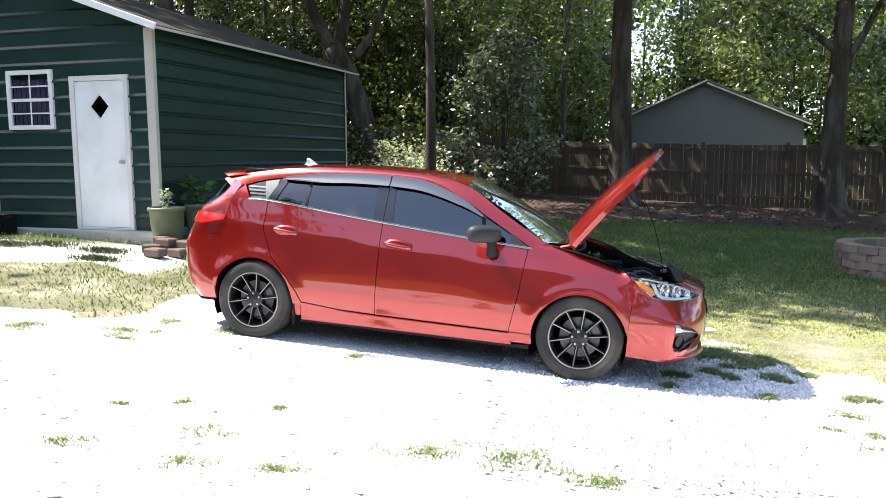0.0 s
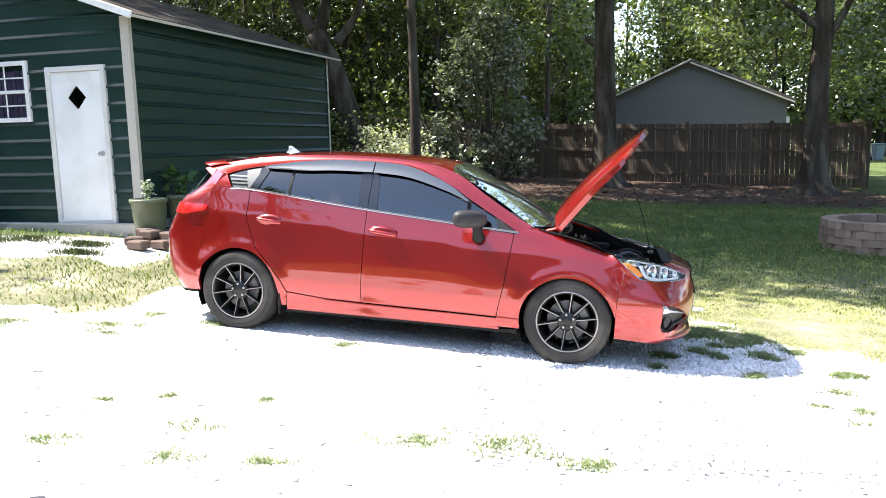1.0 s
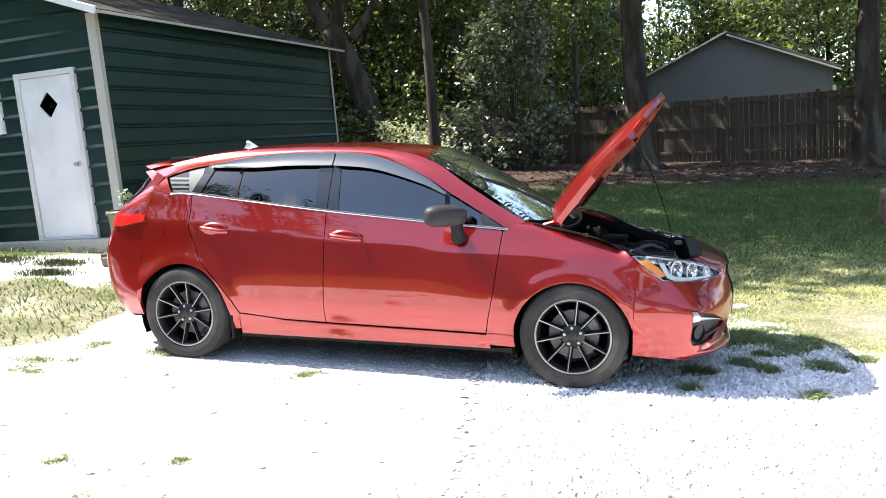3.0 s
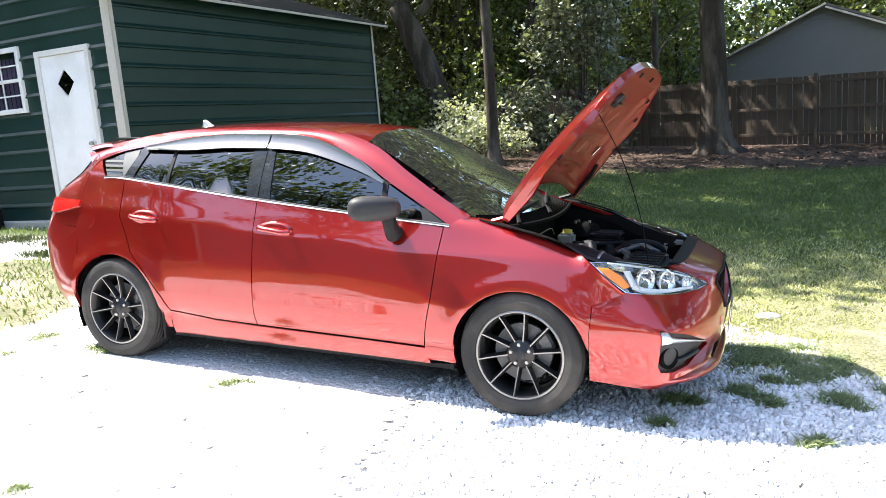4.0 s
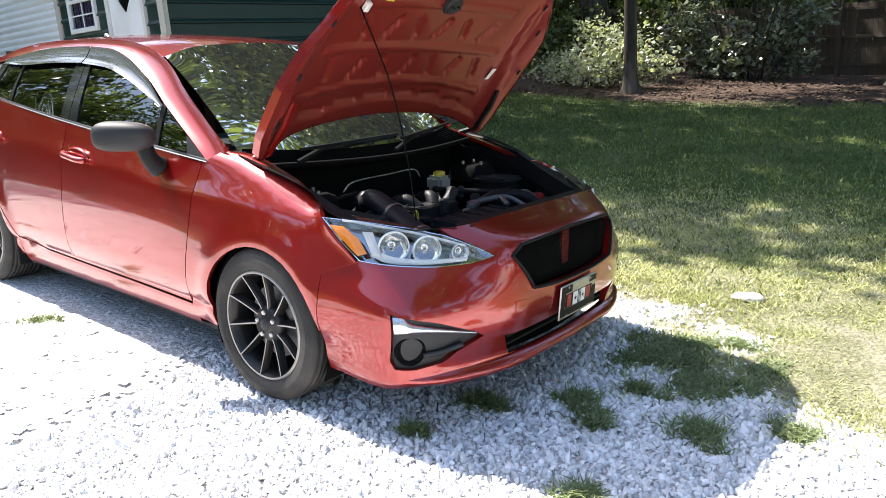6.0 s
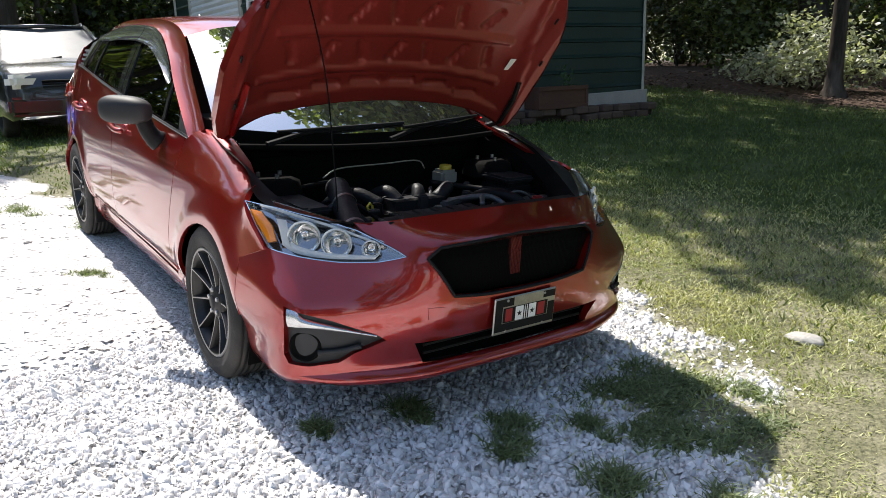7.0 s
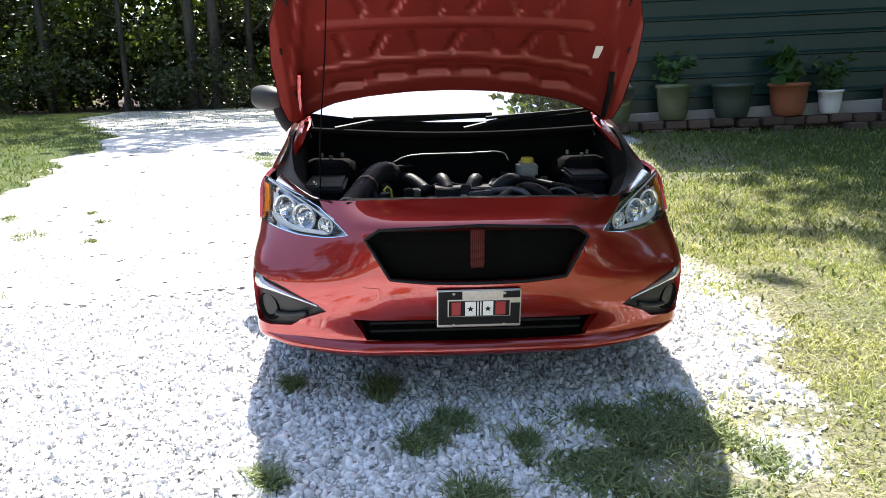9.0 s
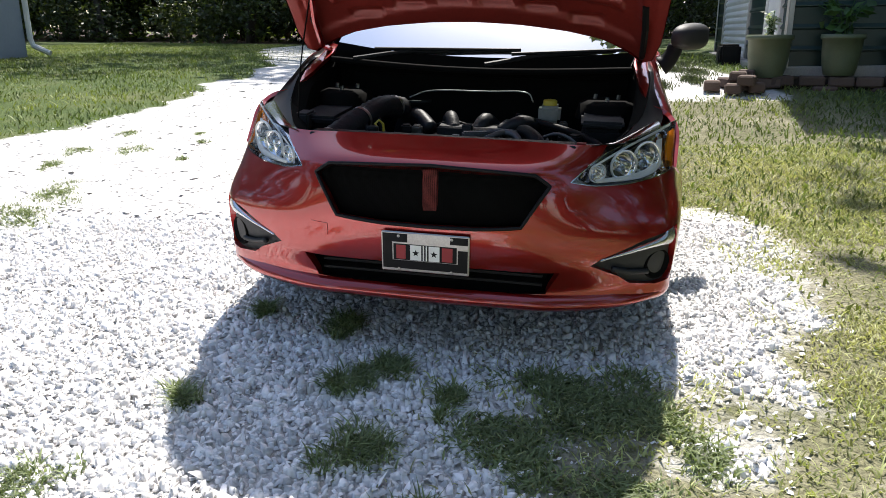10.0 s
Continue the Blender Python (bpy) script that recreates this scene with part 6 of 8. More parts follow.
for sg in (1, -1):
    poly = [(sg * a, b) for a, b in lamp_half]
    back = panel("headlamp", poly, front, M_LAMPIN, step=0.15, lip=0.0, lift=-0.050, gap=0.02, core=(0, 0, 0.5), label="clear headlamp with chrome reflectors and amber corner")
    panel("lamp_side", poly, front, M_REFLECT, back, step=0.3, lip=0.055, lift=-0.002, gap=0.012, holes=[shrink(poly, 0.05)], core=(0, 0, 0.5))
    panel("lens", poly, front, M_LAMPLENS, back, step=0.15, lip=0.0, lift=0.002, gap=0.004, core=(0, 0, 0.5))
    ring = lambda pts: [(x, y * sg, z) for x, y, z in pts]
    panel("amber_reflector", [(sg * a, b) for a, b in [uv(p) for p in ((.362, .825, .780), (.412, .815, .732), (.480, .798, .676), (.505, .780, .684), (.468, .785, .735), (.41, .800, .776))]], front, M_AMBER, back, step=0.2, lip=0.008, lift=-0.006, core=(0, 0, 0.5))
    strip_panel("lamp_top", ring(LAMP_HI[::-1]), ring([(.37, .750, .808), (.52, .650, .776), (.60, .590, .760), (.66, .530, .752)]), M_LAMPIN, 0.004, parent=back, flip=(sg == 1))
    strip_panel("brow_strip", ring([(.40, .790, .790), (.50, .722, .770), (.62, .632, .744), (.75, .525, .702)]), ring([(.40, .796, .800), (.50, .730, .782), (.62, .640, .755), (.75, .532, .711)]), M_WHITEPL, 0.006, parent=back, flip=(sg == 1))
    strip_panel("light_guide", ring([(.470, .768, .758), (.490, .768, .725), (.515, .768, .682)]), ring([(.502, .745, .756), (.518, .745, .722), (.543, .748, .680)]), M_WHITEPL, 0.004, parent=back, flip=(sg == 1))
    strip_panel("lower_strip", ring([(.515, .772, .676), (.57, .740, .652), (.66, .668, .646), (.77, .545, .654)]), ring([(.53, .758, .698), (.575, .724, .674), (.66, .656, .664), (.77, .535, .666)]), M_WHITEPL, 0.004, parent=back, flip=(sg == 1))
    for (x, y, z), r_ in (((.565, .708, .706), 0.050), ((.652, .628, .694), 0.046), ((.735, .540, .682), 0.028)):
        m_ = Matrix.Translation((x, y * sg, z)) @ Matrix.Rotation(radians(34 * sg), 4, "Z") @ Matrix.Rotation(radians(90), 4, "Y")
        bm = bmesh.new()
        lathe(bm, [(0.012, -0.045), (r_ * 0.6, -0.036), (r_ * 0.9, -0.012), (r_, 0.008), (r_ * 1.1, 0.010)], 20, m_)
        part("reflector_bowl", bm, M_REFLECT, back, smooth=True)
        bm = bmesh.new()
        lathe(bm, [(r_ * 1.06, 0.008), (r_ * 1.09, 0.014), (r_ * 1.15, 0.014), (r_ * 1.18, 0.006)], 24, m_)
        part("bowl_ring", bm, M_WHITEPL, back, smooth=True)
        bm = bmesh.new()
        lathe(bm, [(0.0, -0.004), (0.010, -0.008), (0.014, -0.020), (0.012, -0.045)], 12, m_)
        part("bulb", bm, M_LENS, back, smooth=True)

# ---- rear end ----
RT = np.array([
    [(-3.40, 0, .26), (-3.38, .35, .26), (-3.34, .60, .265), (-3.24, .76, .275), (-3.02, .825, .29)],
    [(-3.52, 0, .42), (-3.50, .35, .42), (-3.45, .60, .42), (-3.35, .775, .42), (-3.02, .853, .42)],
    [(-3.56, 0, .62), (-3.54, .35, .62), (-3.49, .60, .62), (-3.385, .785, .62), (-3.02, .866, .62)],
    [(-3.55, 0, .76), (-3.53, .35, .76), (-3.48, .60, .76), (-3.38, .785, .76), (-3.02, .868, .76)],
    [(-3.49, 0, .90), (-3.47, .35, .90), (-3.42, .60, .90), (-3.31, .782, .90), (-3.00, .858, .90)],
    [(-3.45, 0, 1.03), (-3.42, .35, 1.03), (-3.36, .58, 1.03), (-3.25, .750, 1.03), (-2.98, .828, 1.03)],
    [(-3.36, 0, 1.15), (-3.33, .35, 1.15), (-3.26, .54, 1.15), (-3.12, .67, 1.15), (-2.945, .755, 1.15)],
    [(-3.20, 0, 1.312), (-3.19, .33, 1.306), (-3.14, .49, 1.295), (-3.06, .575, 1.275), (-2.90, .640, 1.25)]])
RT[:, :, 0] = np.where(RT[:, :, 0] < -3.0, -3.0 + (RT[:, :, 0] + 3.0) * 0.86, RT[:, :, 0])
RT[:, -1, 1] = half_width(RT[:, -1, 0], RT[:, -1, 2])
RT = np.concatenate([RT[:, :0:-1] * np.array([1, -1, 1]), RT], 1)
rear = grid_map(RT)
panel("rear_bumper", [(-4, 0), (4, 0), (4, 3.35), (2.6, 3.6), (0, 3.6), (-2.6, 3.6), (-4, 3.35)], rear, M_PAINT, step=0.2, lip=0.02, core=(-2.6, 0, 0.6))
tail = panel("tailgate", [(-4, 3.37), (-2.6, 3.62), (2.6, 3.62), (4, 3.37), (4, 7), (-4, 7)], rear, M_PAINT, step=0.2, lip=0.02, core=(-2.6, 0, 0.6))
panel("rear_glass", [(-3.1, 5.2), (3.1, 5.2), (3.1, 6.7), (-3.1, 6.7)], rear, M_TINT, tail, step=0.3, lip=0.004, lift=0.004, core=(-2.6, 0, 0.6))
for sg in (1, -1):
    panel("tail_lamp", [(sg * a, b) for a, b in ((2.3, 4.1), (3.3, 3.98), (3.98, 4.34), (4.0, 4.62), (3.2, 4.68), (2.3, 4.6))], rear, M_REDLENS, step=0.15, lip=0.02, lift=0.014, core=(-2.6, 0, 0.6), label="glossy red tail lamp")
fl = [(-2.93 + 0.078 * math.cos(a_), 0.885 + 0.078 * math.sin(a_)) for a_ in np.linspace(0, 2 * math.pi, 25)[:-1]]
panel("fuel_flap", fl, side_map(-1), M_PAINT, step=0.04, lip=0.004, lift=0.002)
sp = [(-2.90, 0.585, 1.318), (-3.00, 0.50, 1.342), (-3.06, 0.25, 1.358), (-3.07, 0.0, 1.362)]
sheet("roof_spoiler", [(x - 0.205, y * 0.98, z - 0.026) for x, y, z in sp], sp, M_PAINT, bow=0.006, direction=(0, 0, 1))
sheet("spoiler_underside", [(x - 0.205, y * 0.98, z - 0.029) for x, y, z in sp], [(x - 0.10, y * 0.985, z - 0.062) for x, y, z in sp], M_PAINT, bow=0.0)

# ---- open bonnet ----
HX, HZ, HANG, HLEN = -0.165, 1.022, radians(47.0), 0.975
hd, hn = np.array((math.cos(HANG), 0, math.sin(HANG))), np.array((-math.sin(HANG), 0, math.cos(HANG)))


def hood_map(off, emboss=None):
    def f(a, b):
        a, b = np.asarray(a, float), np.asarray(b, float)
        o = off + 0.055 * 4 * a * (1 - a) * 0.8 + 0.034 - 0.052 * (b / 0.75) ** 2 - 0.042 * np.clip((np.abs(b) - 0.52) / 0.20, 0, 1.1) ** 2
        if emboss is not None:
            o = o + emboss(a, b)
        return np.array((HX, -0.012, HZ)) + (a * HLEN)[..., None] * hd + o[..., None] * hn + b[..., None] * np.array((0, 1, 0))
    return f


hood_half = [(0.085, 0.0), (0.080, 0.20), (0.064, 0.40), (0.040, 0.55), (0.008, 0.68), (-0.015, 0.735), (0.01, 0.765), (0.10, 0.788), (0.35, 0.797), (0.55, 0.775), (0.70, 0.725), (0.80, 0.672), (0.88, 0.612), (0.94, 0.520), (0.98, 0.38), (0.995, 0.2), (1.0, 0.0)]
hood_poly = hood_half + [(a, -b) for a, b in hood_half[-2:0:-1]]
hood = panel("bonnet", hood_poly, hood_map(0.012), M_PAINT, step=0.06, lip=0.036, core=(0.6, 0, 0.9), label="open red bonnet")


def pocket(a, b, a0, b0, la, lb, ang, soft=0.012):
    c_, s_ = math.cos(ang), math.sin(ang)
    da, db = (a - a0) * HLEN, b - b0
    p, q_ = da * c_ + db * s_, -da * s_ + db * c_
    return smooth(soft, -soft, np.abs(p) - la) * smooth(soft, -soft, np.abs(q_) - lb)


def inner_form(a, b):
    """The pressed inner skin: a raised rim, cross beams and pockets."""
    rim = smooth(0.06, 0.10, np.minimum(np.minimum((a - 0.09 * np.maximum(0, 1 - (b / 0.66) ** 2)) * HLEN, (0.985 - a) * HLEN + 0.0 * b), 0.765 - np.abs(b) - 0.55 * np.maximum(0, a - 0.72) * 1.1))
    o = 0.014 * rim
    for row, cnt in ((0.36, 7), (0.58, 6)):
        for k in range(cnt):
            bb = (k - (cnt - 1) / 2) * 0.165
            o = o + 0.013 * pocket(a, b, row, bb, 0.060, 0.018, 0.45 if (k % 2) else -0.35)
    for k in range(6):
        o = o + 0.013 * pocket(a, b, 0.20 - 0.06 * ((k - 2.5) / 2.5) ** 2, (k - 2.5) * 0.19, 0.016, 0.070, 0.0)
    o = o - 0.012 * pocket(a + 0.05 * (b / 0.6) ** 2, b, 0.275, 0.0, 0.018, 0.62, 0.0) - 0.010 * pocket(a, b, 0.47, 0.0, 0.018, 0.58, 0.0) - 0.010 * pocket(a, b, 0.72, 0.0, 0.022, 0.50, 0.0)
    for s_ in (-1, 1):
        o = o - 0.010 * pocket(a, b, 0.5, 0.66 * s_, 0.30, 0.018, -0.16 * s_)
    return o


inner_poly = [(0.008 + a * 0.985, b * 0.991) for a, b in hood_poly]
iskin = panel("inner_skin", inner_poly, hood_map(-0.022, inner_form), M_HOODIN, hood, step=0.0165, lip=0.0, core=(-0.6, 0, 2.4), label="pressed inner bonnet panel in red")
iskin.data.polygons.foreach_set("use_smooth", [True] * len(iskin.data.polygons))


def on_hood(a, b, off=0.0):
    p = hood_map(-0.022, inner_form)(np.array([a]), np.array([b]))[0] - hn * off
    return Matrix.Translation(p) @ Matrix(((hd[0], 0, hn[0], 0), (0, 1, 0, 0), (hd[2], 0, hn[2], 0), (0, 0, 0, 1)))


bm = bmesh.new()
box(bm, (-0.045, -0.035, -0.016), (0.045, 0.035, 0.004), 0.006, on_hood(0.735, 0.0, 0.006))
lathe(bm, [(0.030, -0.022), (0.040, -0.026), (0.046, -0.016), (0.046, 0.0)], 20, on_hood(0.735, 0.0))
tube(bm, [tuple(on_hood(0.735, 0.0) @ Vector(p)) for p in ((0.0, -0.020, 0), (0.0, -0.020, -0.040), (0.0, 0.020, -0.040), (0.0, 0.020, 0))], 0.005, 8)
part("latch_striker", bm, M_GREYPL, hood, "dark metal latch striker")
for a, b, la, lb, mt, nm in ((0.745, -0.405, 0.016, 0.030, M_YELLOW, "warning_label"), (0.345, 0.632, 0.036, 0.018, M_WHITEP, "paper_label"), (0.745, -0.405, 0.006, 0.029, M_AMBER, "label_band")):
    bm = bmesh.new()
    box(bm, (-la, -lb, -0.0012 - (0.001 if nm == "label_band" else 0)), (la, lb, 0.0), 0, on_hood(a, b, 0.004))
    part(nm, bm, mt, hood)
bm = bmesh.new()
box(bm, (-0.022, -0.012, -0.022), (0.022, 0.012, 0.0), 0.004, on_hood(0.705, -0.515, 0.002))
part("rod_clip", bm, M_WHITEPL, hood, "white plastic rod clip")
for a, b in ((0.16, -0.71), (0.16, 0.71), (0.42, -0.74), (0.42, 0.74), (0.66, -0.69), (0.66, 0.69), (0.80, -0.62), (0.80, 0.62), (0.93, -0.2), (0.93, 0.2)):
    bm = bmesh.new()
    box(bm, (-0.016, -0.004, -0.010), (0.016, 0.004, 0.0), 0.002, on_hood(a, b, 0.003))
    part("rubber_stop", bm, M_BLACK, hood)
bm = bmesh.new()
top = on_hood(0.69, -0.53).translation
tube(bm, curve_pts([(0.56, -0.575, 0.78), (0.52, -0.570, 0.98), (0.42, -0.55, 1.26), tuple(top)], 6), 0.0028, 6)
part("prop_rod", bm, M_DARK, CAR, "thin black prop rod", smooth=True)
for sg in (1, -1):
    bm = bmesh.new()
    tube(bm, [(-0.20, sg * 0.70, 0.955), (-0.10, sg * 0.705, 0.985), (0.0, sg * 0.70, 1.10), (0.05, sg * 0.69, 1.19)], 0.014, 6)
    part("bonnet_hinge", bm, M_PAINT if sg == -1 else M_BLACK, CAR)

# ---- engine bay ----
bm = bmesh.new()
wall = [(-0.24, -0.72, 0.94), (-0.06, -0.745, 0.925), (0.15, -0.735, 0.875), (0.33, -0.70, 0.80), (0.55, -0.60, 0.745), (0.70, -0.48, 0.755), (0.715, 0, 0.765)]
wall = wall + [(x, -y, z) for x, y, z in wall[-2::-1]]
ring0 = [bm.verts.new(p) for p in wall]
ring1 = [bm.verts.new((x * 0.94 - 0.01, y * 0.93, z - 0.05)) for x, y, z in wall]
ring2 = [bm.verts.new((x * 0.92 - 0.01, y * 0.86, 0.36)) for x, y, z in wall]
for r0, r1 in ((ring0, ring1), (ring1, ring2)):
    for i in range(len(wall) - 1):
        bm.faces.new((r0[i], r1[i], r1[i + 1], r0[i + 1]))
    bm.faces.new((r0[-1], r1[-1], r1[0], r0[0]))
bm.faces.new(ring2)
bmesh.ops.recalc_face_normals(bm, faces=bm.faces)
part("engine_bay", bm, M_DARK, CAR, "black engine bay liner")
for sg in (1, -1):
    strip_panel("bay_edge", [(x, sg * y, z) for x, y, z in ((-0.24, .715, .94), (-0.06, .74, .925), (0.15, .73, .875), (0.33, .695, .80), (0.55, .595, .748), (0.70, .475, .757))],
                [(x, sg * y, z) for x, y, z in ((-0.26, .74, .972), (-0.06, .755, .940), (0.15, .750, .885), (0.33, .775, .800), (0.56, .690, .766), (0.71, .53, .770))], M_COWL, 0.006, flip=(sg == 1))
bm = bmesh.new()
box(bm, (0.655, -0.47, 0.748), (0.735, 0.47, 0.766), 0.006)
part("radiator_cover", bm, M_BLACK, CAR)
sheet("cowl_panel", [(-0.115, 0.66, 0.925), (-0.08, 0.42, 0.912), (-0.065, 0.2, 0.905), (-0.06, 0.0, 0.903)], [(-0.325, 0.70, 0.980), (-0.230, 0.45, 0.958), (-0.185, 0.22, 0.947), (-0.175, 0.0, 0.944)], M_COWL, bow=0.006, direction=(0, 0, 1), label="black plastic cowl")
for k in range(9):                        # upright ribs along the cowl and the rubber seal in front of it
    f_ = 0.08 + 0.095 * k
    rib_lo = [(-0.115 - 0.21 * f_, 0.66 + 0.04 * f_, 0.925 + 0.055 * f_), (-0.08 - 0.15 * f_, 0.42 + 0.03 * f_, 0.912 + 0.046 * f_), (-0.065 - 0.12 * f_, 0.20 + 0.02 * f_, 0.905 + 0.042 * f_), (-0.06 - 0.115 * f_, 0.0, 0.903 + 0.041 * f_)]
    sheet("cowl_rib", rib_lo, [(x - 0.002, y, z + 0.014) for x, y, z in rib_lo], M_DARK)
bm = bmesh.new()
tube(bm, curve_pts([(x, y * sg, z) for sg, pts in ((1, ((-0.12, 0.67, 0.925), (-0.085, 0.42, 0.914), (-0.068, 0.2, 0.907), (-0.062, 0.0, 0.905))), (-1, ((-0.068, 0.2, 0.907), (-0.085, 0.42, 0.914), (-0.12, 0.67, 0.925)))) for x, y, z in pts], 5), 0.013, 8)
part("bonnet_seal", bm, M_DARK, CAR, smooth=True)
for pts in ([(-0.10, -0.56, 0.930), (-0.185, -0.30, 0.965), (-0.205, 0.06, 0.975)], [(-0.09, 0.04, 0.925), (-0.19, 0.30, 0.968), (-0.27, 0.60, 0.985)]):
    bm = bmesh.new()
    tube(bm, curve_pts(pts, 5), [0.013 - 0.0006 * i for i in range(11)], 6)
    arm = part("wiper_arm", bm, M_BLACK, CAR)
    bm = bmesh.new()
    d = np.array(pts[2]) - np.array(pts[1])
    tube(bm, [tuple(np.array(pts[1]) - d * 0.5 + np.array((0.005, 0, 0.012))), tuple(np.array(pts[2]) + d * 0.35 + np.array((0.005, 0, 0.006)))], 0.008, 6)
    part("wiper_blade", bm, M_BLACK, arm)


def lump(name, lo, hi, material, bevel=0.02, label="", rot=0.0):
    bm = bmesh.new()
    c_ = (Vector(lo) + Vector(hi)) / 2
    box(bm, Vector(lo) - c_, Vector(hi) - c_, bevel, Matrix.Translation(c_) @ Matrix.Rotation(radians(rot), 4, "Z"), 2)
    return part(name, bm, material, CAR, label)


def hose(name, pts, r, material, ribs=False, label=""):
    bm = bmesh.new()
    line = curve_pts(pts, 8)
    rad = [r * (1 + (0.10 if (ribs and i % 2) else 0)) for i in range(len(line))]
    tube(bm, line, rad, 10)
    return part(name, bm, material, CAR, label, smooth=True)


lump("engine_block", (-0.08, -0.36, 0.38), (0.50, 0.36, 0.60), M_ENGINE, 0.04)
lump("intake_manifold", (0.02, -0.16, 0.60), (0.26, 0.20, 0.70), M_ENGINE, 0.05, "black intake manifold")
for k in range(4):
    y = -0.21 + 0.14 * k
    hose("intake_runner", [(0.14, y * 0.7, 0.68), (0.05 + 0.02 * k, y * 1.1, 0.72), (-0.03, y * 1.5, 0.66), (-0.05, y * 1.6, 0.55)], 0.030, M_ENGINE)
cover = lump("engine_cover", (0.36, -0.28, 0.655), (0.60, 0.16, 0.705), M_ENGINE, 0.03, "flat black intake snorkel cover")
for k in range(5):
    bm = bmesh.new()
    box(bm, (0.40, -0.24 + 0.085 * k, 0.703), (0.57, -0.20 + 0.085 * k, 0.712), 0.003)
    part("cover_rib", bm, M_BLACK, cover)
lump("air_box", (0.10, -0.66, 0.52), (0.36, -0.50, 0.72), M_BLACK, 0.025, "black air filter box")
lump("air_box_lid", (0.09, -0.665, 0.722), (0.37, -0.495, 0.752), M_ENGINE, 0.012)
hose("intake_duct", [(0.62, -0.50, 0.66), (0.45, -0.46, 0.70), (0.27, -0.40, 0.745), (0.14, -0.35, 0.765), (0.02, -0.30, 0.74)], 0.045, M_ENGINE, True, "ribbed black intake duct")
hose("radiator_hose", [(0.55, 0.36, 0.62), (0.50, 0.33, 0.72), (0.36, 0.26, 0.735), (0.24, 0.22, 0.66)], 0.024, M_BLACK)
hose("radiator_hose", [(0.58, -0.32, 0.60), (0.52, -0.38, 0.68), (0.40, -0.42, 0.64)], 0.024, M_BLACK)
hose("coolant_pipe", [(0.30, 0.10, 0.705), (0.40, 0.17, 0.735), (0.44, 0.24, 0.73), (0.52, 0.27, 0.69)], 0.013, M_ALU, label="bare metal coolant pipe")
hose("coolant_pipe", [(0.34, 0.25, 0.72), (0.42, 0.19, 0.738), (0.50, 0.13, 0.725)], 0.011, M_ALU)
hose("vacuum_line", [(-0.10, -0.30, 0.77), (-0.13, -0.20, 0.80), (-0.14, 0.05, 0.805), (-0.13, 0.22, 0.81), (-0.12, 0.26, 0.77)], 0.0032, M_STEEL, label="thin steel line across the bulkhead")
hose("wiring_loom", [(0.45, 0.62, 0.66), (0.30, 0.52, 0.70), (0.10, 0.40, 0.70), (0.02, 0.20, 0.73)], 0.014, M_BLACK)
hose("wiring_loom", [(0.58, -0.5, 0.66), (0.48, -0.30, 0.66), (0.46, 0.0, 0.66), (0.5, 0.25, 0.65)], 0.012, M_BLACK)
hose("wiring_loom", [(0.1, -0.6, 0.70), (-0.05, -0.45, 0.74), (-0.12, -0.2, 0.75)], 0.010, M_BLACK)
tank = lump("brake_reservoir", (-0.11, 0.29, 0.70), (-0.01, 0.385, 0.772), M_TRANSLU, 0.014, "cloudy fluid reservoir with a yellow cap")
bm = bmesh.new()
lathe(bm, [(0.0, 0.024), (0.026, 0.022), (0.030, 0.018), (0.030, 0.0)], 18, Matrix.Translation((-0.055, 0.337, 0.772)))
part("filler_cap", bm, M_YELLOW, tank, smooth=True)
lump("battery", (0.28, 0.44, 0.50), (0.48, 0.62, 0.685), M_ENGINE, 0.012, "black battery")
lump("battery_clamp", (0.36, 0.45, 0.688), (0.39, 0.61, 0.70), M_STEEL, 0.004)
lump("terminal_cover", (0.43, 0.46, 0.69), (0.47, 0.51, 0.72), M_REDTRIM, 0.008, "red terminal cover")
lump("fuse_box", (0.04, 0.48, 0.62), (0.25, 0.64, 0.735), M_BLACK, 0.015, "black fuse box")
lump("fuse_box_lid", (0.035, 0.475, 0.738), (0.255, 0.645, 0.765), M_ENGINE, 0.010)
lump("washer_cap", (0.58, 0.45, 0.715), (0.645, 0.52, 0.74), M_TRANSLU, 0.012)
lump("coolant_bottle", (0.50, 0.53, 0.64), (0.60, 0.60, 0.705), M_TRANSLU, 0.014)
lump("alternator", (0.44, 0.18, 0.58), (0.60, 0.32, 0.68), M_ALU, 0.03)
lump("bracket", (0.33, 0.02, 0.70), (0.37, 0.14, 0.722), M_ALU, 0.006, rot=20)
lump("relay_box", (0.30, -0.66, 0.70), (0.40, -0.60, 0.765), M_GREYPL, 0.008)
lump("relay_box", (0.52, -0.55, 0.66), (0.60, -0.47, 0.725), M_GREYPL, 0.008)
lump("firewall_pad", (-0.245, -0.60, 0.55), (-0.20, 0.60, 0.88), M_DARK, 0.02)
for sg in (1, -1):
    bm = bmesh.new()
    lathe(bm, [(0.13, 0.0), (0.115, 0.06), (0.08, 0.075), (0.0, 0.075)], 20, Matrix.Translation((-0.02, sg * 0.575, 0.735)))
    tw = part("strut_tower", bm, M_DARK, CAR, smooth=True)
    for k in range(3):
        bm = bmesh.new()
        lathe(bm, [(0.0, 0.02), (0.009, 0.02), (0.009, 0.0)], 6, Matrix.Translation((-0.02 + 0.055 * math.cos(2.1 * k), sg * 0.575 + 0.055 * math.sin(2.1 * k), 0.808)))
        part("strut_nut", bm, M_STEEL, tw)
bm = bmesh.new()
lathe(bm, [(0.0, 0.02), (0.02, 0.018), (0.024, 0.012), (0.024, 0.0)], 14, Matrix.Translation((0.40, -0.33, 0.712)))
part("oil_cap", bm, M_BLACK, CAR)
bm = bmesh.new()
